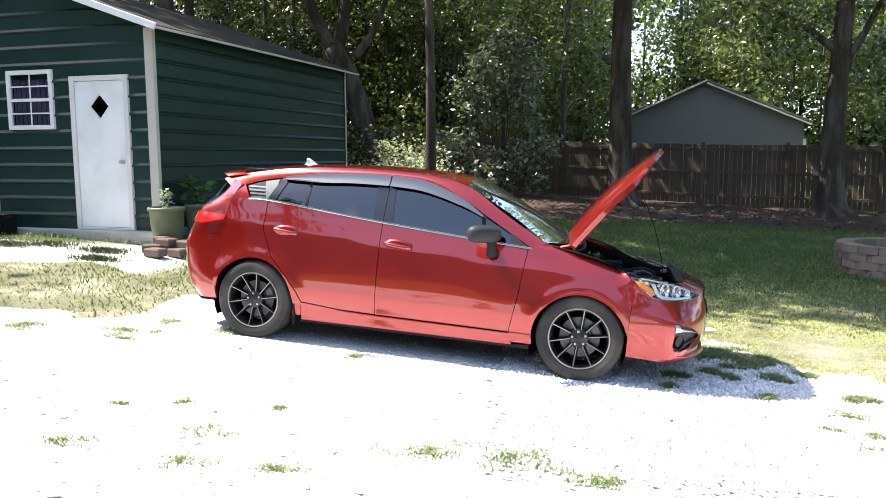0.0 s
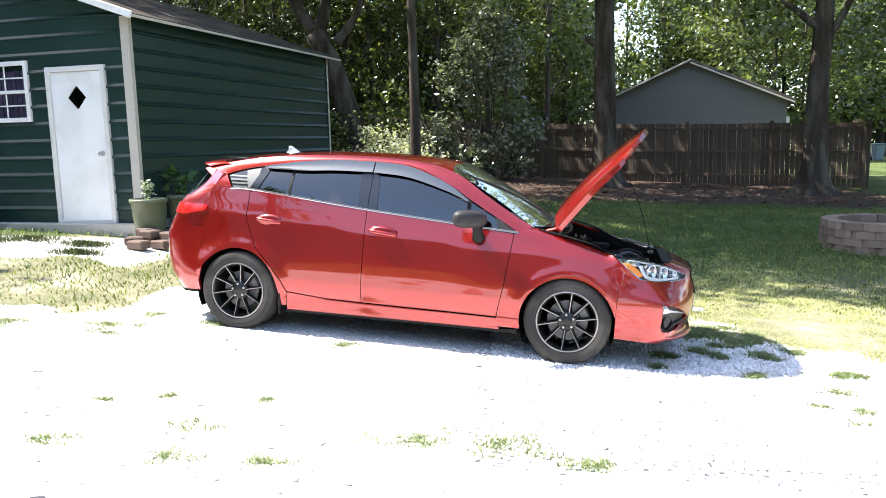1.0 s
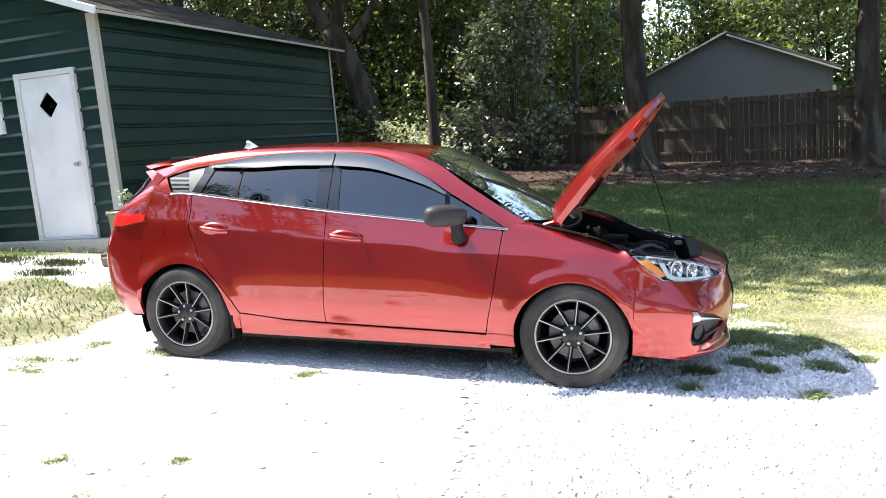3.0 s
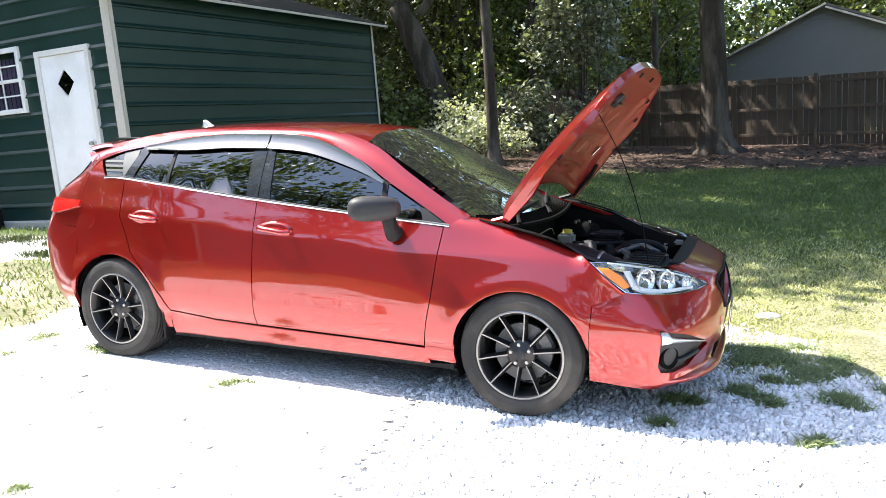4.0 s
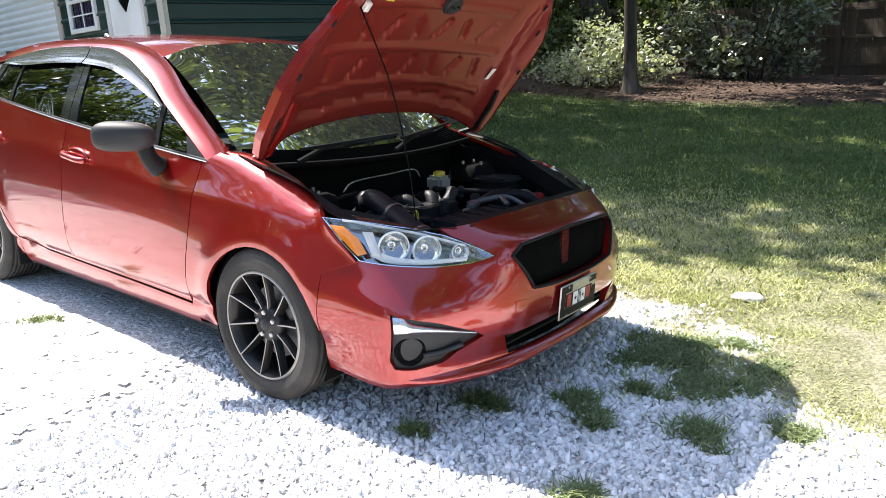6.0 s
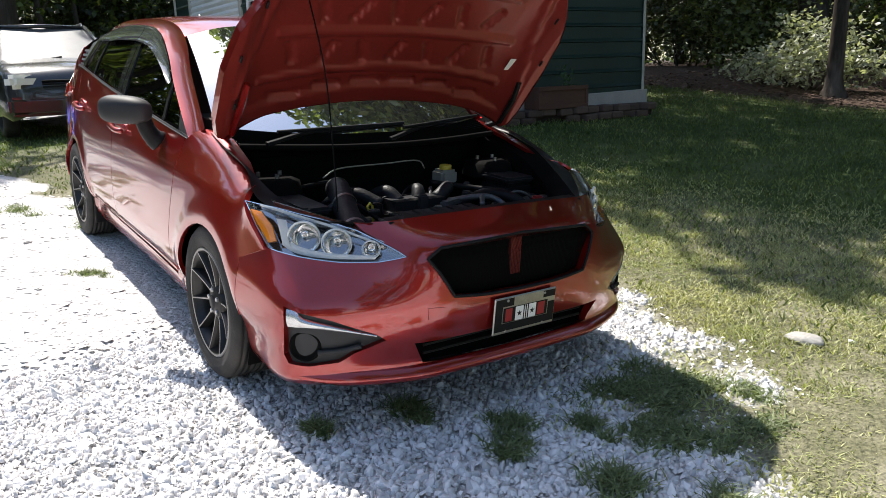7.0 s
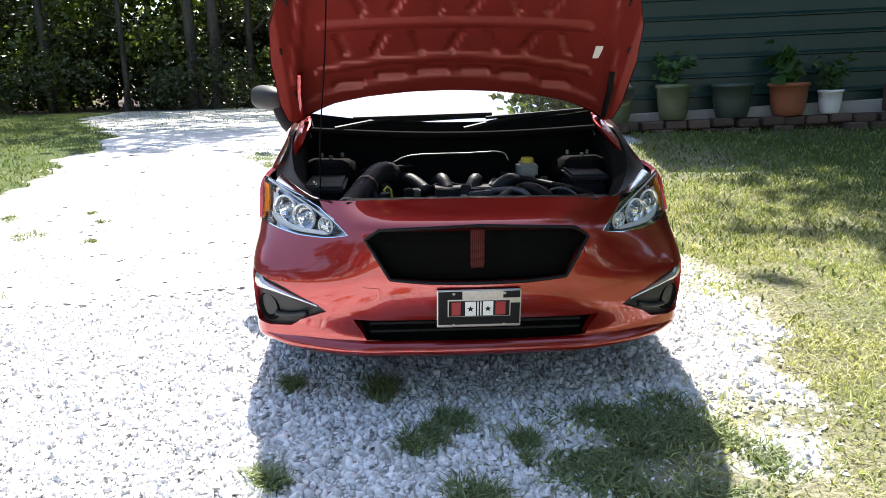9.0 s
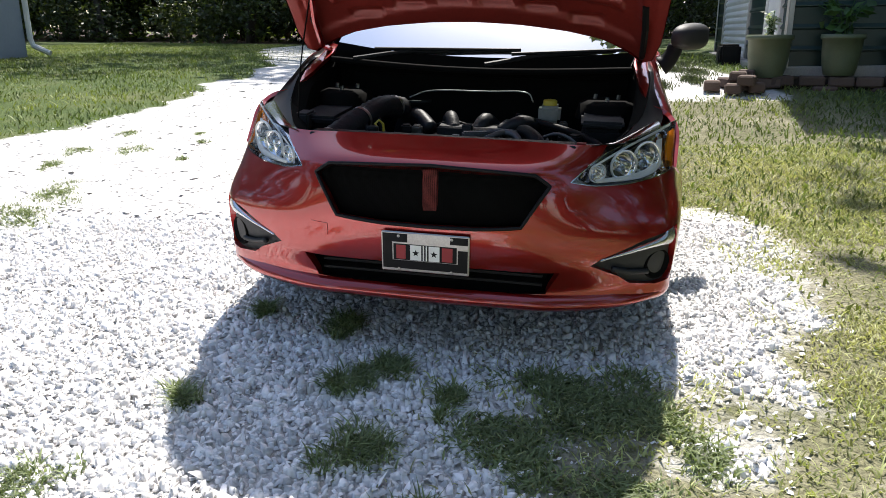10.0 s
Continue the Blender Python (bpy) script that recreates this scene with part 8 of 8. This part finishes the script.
tree((-9.5, 20.5), [([(0, 0, 0), (0.1, 0, 4), (0.2, 0, 8), (0.3, 0, 12)], 0.25, 0.1)], [((0, 0, 10.5), 2.6), ((-2, 1.5, 11), 2.4), ((-2.4, 3.5, 11), 1.8)], 0.30, 220, 'tall tree behind the shed', r=0.25)
for bx_, by_ in ((-14.0, 26.0), (-18.5, 28.5), (-10.5, 27.5), (-15.0, 31.0)):
    cl = some_clumps(9, 2.0, 7.5, 13.0, 1.5, 2.2)
    tree((bx_, by_), [([(0, 0, 0), (0.1, 0, 4), (0.2, 0, 8), (0.3, 0, 12)], 0.25, 0.1)], cl, 0.34, 150, 'tall tree in the wood behind the shed', r=0.25)
# a spreading tree behind the shed; its crown reaches over the roof and shades the lawn
over = [((x + rng.uniform(-0.5, 0.5), y + rng.uniform(-0.4, 0.4), 10.6 + rng.uniform(-0.8, 1.2)), rng.uniform(1.5, 2.0)) for x in (-2.2, 0.2, 2.6, 5.0, 7.4) for y in (-6.0, -3.7, -1.5)]
over += [((x + rng.uniform(-0.5, 0.5), y + rng.uniform(-0.4, 0.4), 10.4 + rng.uniform(-0.6, 1.4)), rng.uniform(1.35, 1.8)) for x in (2.8, 5.0, 7.2, 9.4, 11.4) for y in (-7.9, 0.8)]
over += [((x + rng.uniform(-0.4, 0.4), y + rng.uniform(-0.4, 0.4), 10.8 + rng.uniform(-0.6, 1.4)), rng.uniform(1.35, 1.8)) for x in (9.4, 11.4) for y in (-5.6, -3.4, -1.2)]
tree((-8.0, 19.6), [([(0, 0, 0), (0.1, 0, 4), (0.4, -0.5, 8), (0.8, -1.2, 12)], 0.3, 0.1)] + [([(0.3, -0.3, 7), (c[0] * 0.5, c[1] * 0.5, 9.6), c], 0.10, 0.03) for c, _ in over[::2]], over, 0.36, 165, 'spreading tree behind the shed, its boughs over the roof', r=0.3)
# tree line across the road, behind the viewer
spots = []
for k in range(22):
    spots.append((-30 + 66 * (k + rng.uniform(0, 1)) / 22, rng.uniform(-27, -19), some_clumps(8, 2.0, 2.0, 11, 1.3, 2.3)))
for k in range(14):
    spots.append((rng.uniform(30, 38), -18 + 56 * (k + rng.uniform(0, 1)) / 14, some_clumps(8, 2.0, 2.0, 11, 1.3, 2.3)))
# the darker leaf copy keeps these trees dim in the windscreen's reflection
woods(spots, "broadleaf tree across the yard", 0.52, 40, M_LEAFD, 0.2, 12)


def shrub(name, clumps, leaf, per, material, label):
    c0 = np.mean([c for c, _ in clumps], 0)
    ob = empty(name, Matrix.Translation((c0[0], c0[1], hz(c0[0], c0[1]))))
    tagged(ob, label, "shrub", kind="" if name == "shrub" else "stuff")
    off = np.array(ob.matrix_world.translation)
    for c, r in clumps if name == "shrub" else ():
        t = np.array(c) - off
        bm = bmesh.new()
        limb(bm, [(t[0] * 0.3, t[1] * 0.3, -0.1), (t[0] * 0.7, t[1] * 0.7, t[2] * 0.5), tuple(t)], 0.03, 0.01, 5)
        part("stem", bm, M_BARK, ob, smooth=True)
    P = np.concatenate([clump_points(np.array(c) - off, r, int(per * r * r)) for c, r in clumps])
    P = P[P[:, 2] > 0.02]
    leaf_cloud("foliage", P, None, leaf, material, ob, flat=0.35)


g0 = hz(-1.5, 22)
shrub("shrub", [((-2.9, 22.4, g0 + 0.55), 0.75), ((-2.2, 22.0, g0 + 0.7), 0.8), ((-1.5, 22.3, g0 + 0.75), 0.85), ((-1.9, 22.8, g0 + 1.2), 0.7), ((-3.5, 23.0, g0 + 0.6), 0.7), ((-0.9, 22.6, g0 + 0.55), 0.6), ((-2.6, 22.9, g0 + 1.5), 0.45)], 0.12, 900, M_LEAF2, "sunlit rambling shrub with small pale glossy leaves")
tall = []
for k in range(34):
    z_ = rng.uniform(0.3, 5.6)
    tall.append(((rng.uniform(-0.7, 3.2 - 0.32 * z_) + 0.3 * math.sin(3 * z_), rng.uniform(25.8, 27.4), z_), rng.uniform(0.35, 0.85)))
shrub("shrub", tall, 0.18, 480, M_LEAFG, "tall tangled shrub with glossy leaves before the fence")
shrub("shrub", [((-5.6, 27.5, 1.2), 1.3), ((-4.8, 28.8, 1.8), 1.3), ((-2.2, 29.0, 1.2), 1.1), ((-6.6, 28.4, 2.6), 1.5), ((-2.6, 29.4, 2.2), 0.9)], 0.2, 330, M_LEAF, "shaded brush behind the shed")
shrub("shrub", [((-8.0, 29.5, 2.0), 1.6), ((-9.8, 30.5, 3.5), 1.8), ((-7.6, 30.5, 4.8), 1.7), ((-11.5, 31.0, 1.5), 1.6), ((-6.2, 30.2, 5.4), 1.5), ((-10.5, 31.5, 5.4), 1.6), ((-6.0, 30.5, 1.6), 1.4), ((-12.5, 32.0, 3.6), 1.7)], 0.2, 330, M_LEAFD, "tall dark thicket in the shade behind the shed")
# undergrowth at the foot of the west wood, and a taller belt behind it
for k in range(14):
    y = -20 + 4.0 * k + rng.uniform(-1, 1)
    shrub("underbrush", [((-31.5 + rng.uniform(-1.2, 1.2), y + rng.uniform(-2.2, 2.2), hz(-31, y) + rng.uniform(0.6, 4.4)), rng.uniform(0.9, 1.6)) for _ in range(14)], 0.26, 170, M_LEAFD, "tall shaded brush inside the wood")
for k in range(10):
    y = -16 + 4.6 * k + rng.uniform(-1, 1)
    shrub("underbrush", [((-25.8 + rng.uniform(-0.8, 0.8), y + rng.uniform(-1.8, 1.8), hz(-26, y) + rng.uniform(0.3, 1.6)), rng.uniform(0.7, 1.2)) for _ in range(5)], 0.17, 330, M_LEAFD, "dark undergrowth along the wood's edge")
# weeds by the shed's slab
for wx, wy, wr in ((-5.4, 9.75, 0.38), (-4.55, 9.45, 0.25), (-6.6, 10.0, 0.4), (-4.4, 9.0, 0.2), (-5.9, 9.6, 0.25)):
    rr, aa = wr * np.abs(rng.normal(0, 0.55, 700)), rng.uniform(0, 2 * np.pi, 700)
    tagged(blades("weeds", wx + rr * np.cos(aa) * 1.6, wy + rr * np.sin(aa) * 0.6, 0.06, 0.006, M_LEAFD, 0.9), "low weeds growing along the slab's edge", "weeds")

# bare dark trunks at the wood's edge, and a tree whose thin boughs dapple the far drive
for bx_, by_, r_ in ((-27.2, 3.94, 0.25), (-27.4, 4.84, 0.27), (-27.0, 1.45, 0.12)):
    tree((bx_, by_), [([(0, 0, 0), (0.05, 0.05, 4), (0.1, -0.05, 8), (0.3, 0.1, 13)], r_, r_ * 0.5)], some_clumps(5, 1.2, 9.5, 13, 1.0, 1.5), 0.28, 110, "dark straight trunk at the edge of the wood", M_LEAFE, r_)
thin = [((7.2, -5.0, 10.3), 0.95), ((8.3, -5.6, 10.2), 0.8), ((6.0, -4.6, 10.6), 0.9), ((5.2, -6.2, 10.4), 0.8)]
tree((-22.6, 12.4), [([(0, 0, 0), (0.1, 0, 4), (0.2, 0, 8), (0.3, 0, 12)], 0.26, 0.1)] + [([(0.2, 0, 8), (c[0] * 0.6 + 0.7, c[1] * 0.6 - 0.7, c[2] - 0.6), (c[0] + 1.2, c[1] - 1.1, c[2])], 0.09, 0.03) for c, _ in thin], [((c[0] + 1.2, c[1] - 1.1, c[2]), r_) for c, r_ in thin] + some_clumps(6, 1.4, 9.5, 13, 1.2, 1.8), 0.30, 105, "tall tree with long boughs reaching over the drive", r=0.26)

# ---- parked dark van behind the hatchback ----
VAN = empty("parked_van", Matrix.Translation((-7.42, 7.46, hz(-7.3, 8.2))) @ Matrix.Rotation(radians(-10), 4, "Z") @ Matrix.Diagonal((0.92, 0.94, 0.85, 1)) @ Matrix.Translation((0, 0.92, 0)))
tagged(VAN, "dark older van parked on the drive, facing the yard", "van")


# opaque pane whose grey base and broad gloss carry the sun's glare
M_GLARE = mat("glare_glass", (0.13, 0.135, 0.14), 0.25, 0.0, vary=0.15, scale=6, spec=1.0, coat=0.0)


def van_body():
    """Lofted from cross-sections: x, half-width low, half-width high, base, shoulder, top, top half-width."""
    secs = [(0.86, 0.62, 0.60, 0.38, 0.62, 0.70, 0.50), (0.80, 0.80, 0.78, 0.30, 0.80, 0.90, 0.62), (0.62, 0.87, 0.85, 0.27, 0.92, 1.02, 0.72), (0.1, 0.89, 0.87, 0.27, 1.02, 1.12, 0.76), (-0.35, 0.90, 0.88, 0.27, 1.07, 1.18, 0.78)]
    verts, faces = [], []
    for x, wl, wh, z0, zs, zt, wt_ in secs:
        h_ = [(wl * 0.9, z0), (wl, z0 + 0.10), (wh + 0.01, (z0 + zs) / 2), (wh, zs), ((wh + wt_) / 2 + 0.03, zs + (zt - zs) * 0.75), (wt_, zt), (0, zt + 0.03)]
        verts += [(x, -y, z) for y, z in h_] + [(x, y, z) for y, z in h_[-2::-1]]
    m = 13
    for i in range(len(secs) - 1):
        for j in range(m - 1):
            faces.append((i * m + j, i * m + j + 1, (i + 1) * m + j + 1, (i + 1) * m + j))
    faces.append(tuple(range(m))[::-1])
    raw("bonnet_body", verts, faces, M_SUV, VAN, smooth=True)
    bm = bmesh.new()
    box(bm, (-3.9, -0.90, 0.28), (-0.34, 0.90, 1.10), 0.08, None, 3)
    part("lower_body", bm, M_SUV, VAN)
    cab = [(-0.20, 0.80, 1.12), (-1.29, 0.66, 1.74), (-3.7, 0.64, 1.74), (-3.95, 0.80, 1.10)]
    v2 = [(x, -y, z) for x, y, z in cab] + [(x, y, z) for x, y, z in cab]
    raw("cabin", v2, [(0, 1, 2, 3), (7, 6, 5, 4), (1, 5, 6, 2), (2, 6, 7, 3)], M_SUV, VAN)
    sc = raw("windscreen", [(-0.225, -0.74, 1.14), (-0.225, 0.74, 1.14), (-1.26, 0.62, 1.725), (-1.26, -0.62, 1.725)], [(0, 1, 2, 3)], M_GLARE, VAN, label="windscreen glaring in the sun")
    bm = bmesh.new()
    tube(bm, [(-1.27, -0.66, 1.735), (-1.22, 0.0, 1.755), (-1.27, 0.66, 1.735)], 0.035, 8)
    part("roof_edge", bm, M_SUV, VAN, smooth=True)
    for sg in (-1, 1):
        bm = bmesh.new()
        tube(bm, [(-0.20, sg * 0.79, 1.11), (-0.72, sg * 0.72, 1.43), (-1.28, sg * 0.655, 1.735)], 0.045, 8)
        part("screen_pillar", bm, M_SUV, VAN, smooth=True)
    for y in (-0.35, 0.25):
        bm = bmesh.new()
        tube(bm, [(-0.25, y, 1.15), (-0.36, y + 0.45, 1.22)], 0.012, 5)
        part("wiper", bm, M_BLACK, VAN)
    for sg in (-1, 1):
        raw("side_window", [(-0.62, sg * 0.775, 1.18), (-1.75, sg * 0.782, 1.18), (-1.75, sg * 0.70, 1.62), (-1.02, sg * 0.70, 1.62)], [(0, 1, 2, 3)], M_TINT, VAN)
        bm = bmesh.new()
        box(bm, (-0.12, -0.23, -0.105), (0.12, 0.23, 0.105), 0.06, Matrix.Translation((0.74, sg * 0.60, 0.84)) @ Matrix.Rotation(radians(-24 * sg), 4, "Z"), 2)
        hl = part("headlamp", bm, mat("cloudy_lamp_lens", (0.86, 0.83, 0.76), 0.55, vary=0.08, scale=8), VAN, "cloudy pale headlamp", smooth=False)
        bm = bmesh.new()
        box(bm, (0.80, sg * 0.62 - 0.11, 0.42), (0.845, sg * 0.62 + 0.11, 0.52), 0.02)
        part("fog_lamp", bm, M_GREYPL, VAN)
        bm = bmesh.new()
        box(bm, (-0.62, sg * 1.02 - 0.12, 1.14), (-0.50, sg * 1.02 + 0.12, 1.30), 0.04, None, 2)
        part("mirror", bm, M_SUV, VAN)
        for x in (0.0, -2.85):
            bm = bmesh.new()
            lathe(bm, [(0.19, -0.2), (0.30, -0.2), (0.335, -0.17), (0.335, -0.03), (0.30, 0.0), (0.215, 0.0), (0.21, -0.04), (0.0, -0.05)], 28, Matrix.Translation((x, sg * 0.86, 0.335)) @ Matrix.Rotation(radians(-90 * sg), 4, "X"))
            part("wheel", bm, M_RUBBER, VAN, smooth=True)
    bm = bmesh.new()
    box(bm, (0.74, -0.84, 0.34), (0.90, 0.84, 0.62), 0.06, None, 3)
    part("bumper", bm, M_SUV, VAN)
    bm = bmesh.new()
    for k in range(4):
        box(bm, (0.80, -0.40, 0.70 + 0.045 * k), (0.855, 0.40, 0.722 + 0.045 * k), 0.006)
    part("grille", bm, M_BLACK, VAN)
    bm = bmesh.new()
    for y in (-0.6, 0.6):
        tube(bm, [(-1.15, y, 1.745), (-1.2, y, 1.79), (-3.4, y, 1.79), (-3.45, y, 1.745)], 0.016, 6)
    part("roof_rack", bm, M_STEEL, VAN)


van_body()
# a second dark vehicle farther up, of which the cab's corner and mirror show
TRK = empty("parked_pickup", Matrix.Translation((-14.4, 9.05, hz(-14.4, 9.1))) @ Matrix.Rotation(radians(-10), 4, "Z") @ Matrix.Translation((0, 0.8, 0)))
tagged(TRK, "dark blue pickup truck parked in the shade of the wood", "truck")
M_NAVY = mat("navy_truck_paint", (0.02, 0.02, 0.06), 0.3, 0.2, vary=0.1, coat=0.8)
bm = bmesh.new()
box(bm, (-1.4, -0.92, 0.45), (1.3, 0.92, 1.15), 0.10, None, 3)
box(bm, (-4.6, -0.92, 0.45), (-1.45, 0.92, 1.10), 0.05, None, 2)
part("body", bm, M_NAVY, TRK)
raw("cab", [(0.15, -0.84, 1.12), (-0.45, -0.70, 1.82), (-1.35, -0.70, 1.82), (-1.45, -0.84, 1.12), (0.15, 0.84, 1.12), (-0.45, 0.70, 1.82), (-1.35, 0.70, 1.82), (-1.45, 0.84, 1.12)], [(0, 1, 2, 3), (7, 6, 5, 4), (1, 5, 6, 2), (2, 6, 7, 3)], M_NAVY, TRK)
raw("windscreen", [(0.155, -0.78, 1.14), (0.155, 0.78, 1.14), (-0.43, 0.66, 1.80), (-0.43, -0.66, 1.80)], [(0, 1, 2, 3)], M_TINT, TRK)
for sg in (-1, 1):
    bm = bmesh.new()
    box(bm, (-0.12, sg * 1.10 - 0.13, 1.18), (0.0, sg * 1.10 + 0.13, 1.42), 0.05, None, 2)
    part("mirror", bm, M_NAVY, TRK)
    for x in (0.6, -3.2):
        bm = bmesh.new()
        lathe(bm, [(0.2, -0.22), (0.36, -0.22), (0.39, -0.18), (0.39, -0.03), (0.36, 0.0), (0.23, 0.0), (0.0, -0.05)], 24, Matrix.Translation((x, sg * 0.88, 0.39)) @ Matrix.Rotation(radians(-90 * sg), 4, "X"))
        part("wheel", bm, M_RUBBER, TRK, smooth=True)

# crumpled blue tarpaulin at the wood's edge
TX, TY = np.meshgrid(np.linspace(0, 1, 46), np.linspace(0, 1, 18))
wx_, wy_ = -20.5 + 5.8 * TX - 0.35 * TY, 7.35 + 1.25 * TX + 0.9 * TY
hump = 0.10 + 0.34 * np.exp(-((TX - 0.28) / 0.07) ** 2) + 0.22 * np.exp(-((TX - 0.75) / 0.06) ** 2) + 0.12 * np.exp(-((TX - 0.05) / 0.05) ** 2)
wz_ = height(wx_, wy_) + 0.02 + np.sin(np.pi * np.clip(TY, 0, 1)) * hump * (1 + 0.25 * wobble(TX * 14, TY * 9)) + 0.035 * np.abs(wobble(TX * 30, TY * 16))
ti = np.arange(TX.size).reshape(TX.shape)
tq = np.stack([ti[:-1, :-1], ti[:-1, 1:], ti[1:, 1:], ti[1:, :-1]], -1).reshape(-1, 4)
tagged(fast_mesh("tarpaulin", np.stack([wx_, wy_, wz_], -1).reshape(-1, 3), tq, M_BLUE), "crumpled bright blue tarpaulin on the ground", "tarpaulin")
# small dark utility box by the roll-up door
ub = empty("utility_box", S2W @ Matrix.Translation((-2.55, -0.28, -0.12)))
tagged(ub, "small black box with a grey panel beside the shed door", "utility box")
bm = bmesh.new()
box(bm, (-0.24, -0.14, 0.0), (0.24, 0.14, 0.36), 0.03, None, 2)
part("case", bm, M_BLACK, ub)
bm = bmesh.new()
box(bm, (-0.13, -0.152, 0.10), (0.13, -0.141, 0.28), 0.004)
part("front_panel", bm, M_GREYPL, ub)
# pale stone in the grass by the gravel
for px_, py_, s_ in ((2.54, 7.95, 0.062),):
    bm = bmesh.new()
    bmesh.ops.create_icosphere(bm, subdivisions=3, radius=1.0)
    for v_ in bm.verts:
        k = 1 + 0.16 * noise.noise(v_.co * 1.7 + Vector((px_, 0, 0)))
        v_.co = Vector((v_.co.x * s_ * 1.5 * k, v_.co.y * s_ * k, v_.co.z * s_ * 0.42 * k))
    st = mesh_ob("flat_stone", bm, M_CONC, True)
    st.matrix_world = Matrix.Translation((px_, py_, hz(px_, py_) + 0.01))
    tagged(st, "flat pale stone half sunk in the grass", "stone")
# wheeled bin on the far lawn beyond the fence
bin_ob = empty("wheeled_bin", Matrix.Translation((24.0, 44.6, hz(24.0, 44.6))))
tagged(bin_ob, "faded blue-grey plastic wheeled bin on the far lawn", "bin")
M_BIN = mat("faded_bin_plastic", (0.20, 0.26, 0.34), 0.5, vary=0.1, scale=5, fine=40)
bm = bmesh.new()
vs_ = box(bm, (-0.27, -0.30, 0.04), (0.27, 0.30, 0.92), 0.03)
for v_ in vs_:
    if v_.is_valid and v_.co.z < 0.4:
        v_.co.x *= 0.82
        v_.co.y *= 0.82
part("bin_body", bm, M_BIN, bin_ob)
bm = bmesh.new()
box(bm, (-0.30, -0.34, 0.925), (0.30, 0.32, 0.99), 0.025)
part("lid", bm, M_BIN, bin_ob)
for sx_ in (-0.24, 0.24):
    bm = bmesh.new()
    lathe(bm, [(0.0, -0.03), (0.11, -0.03), (0.11, 0.03), (0.0, 0.03)], 16, Matrix.Translation((sx_, 0.26, 0.11)) @ Matrix.Rotation(radians(90), 4, "Y"))
    part("wheel", bm, M_BLACK, bin_ob)
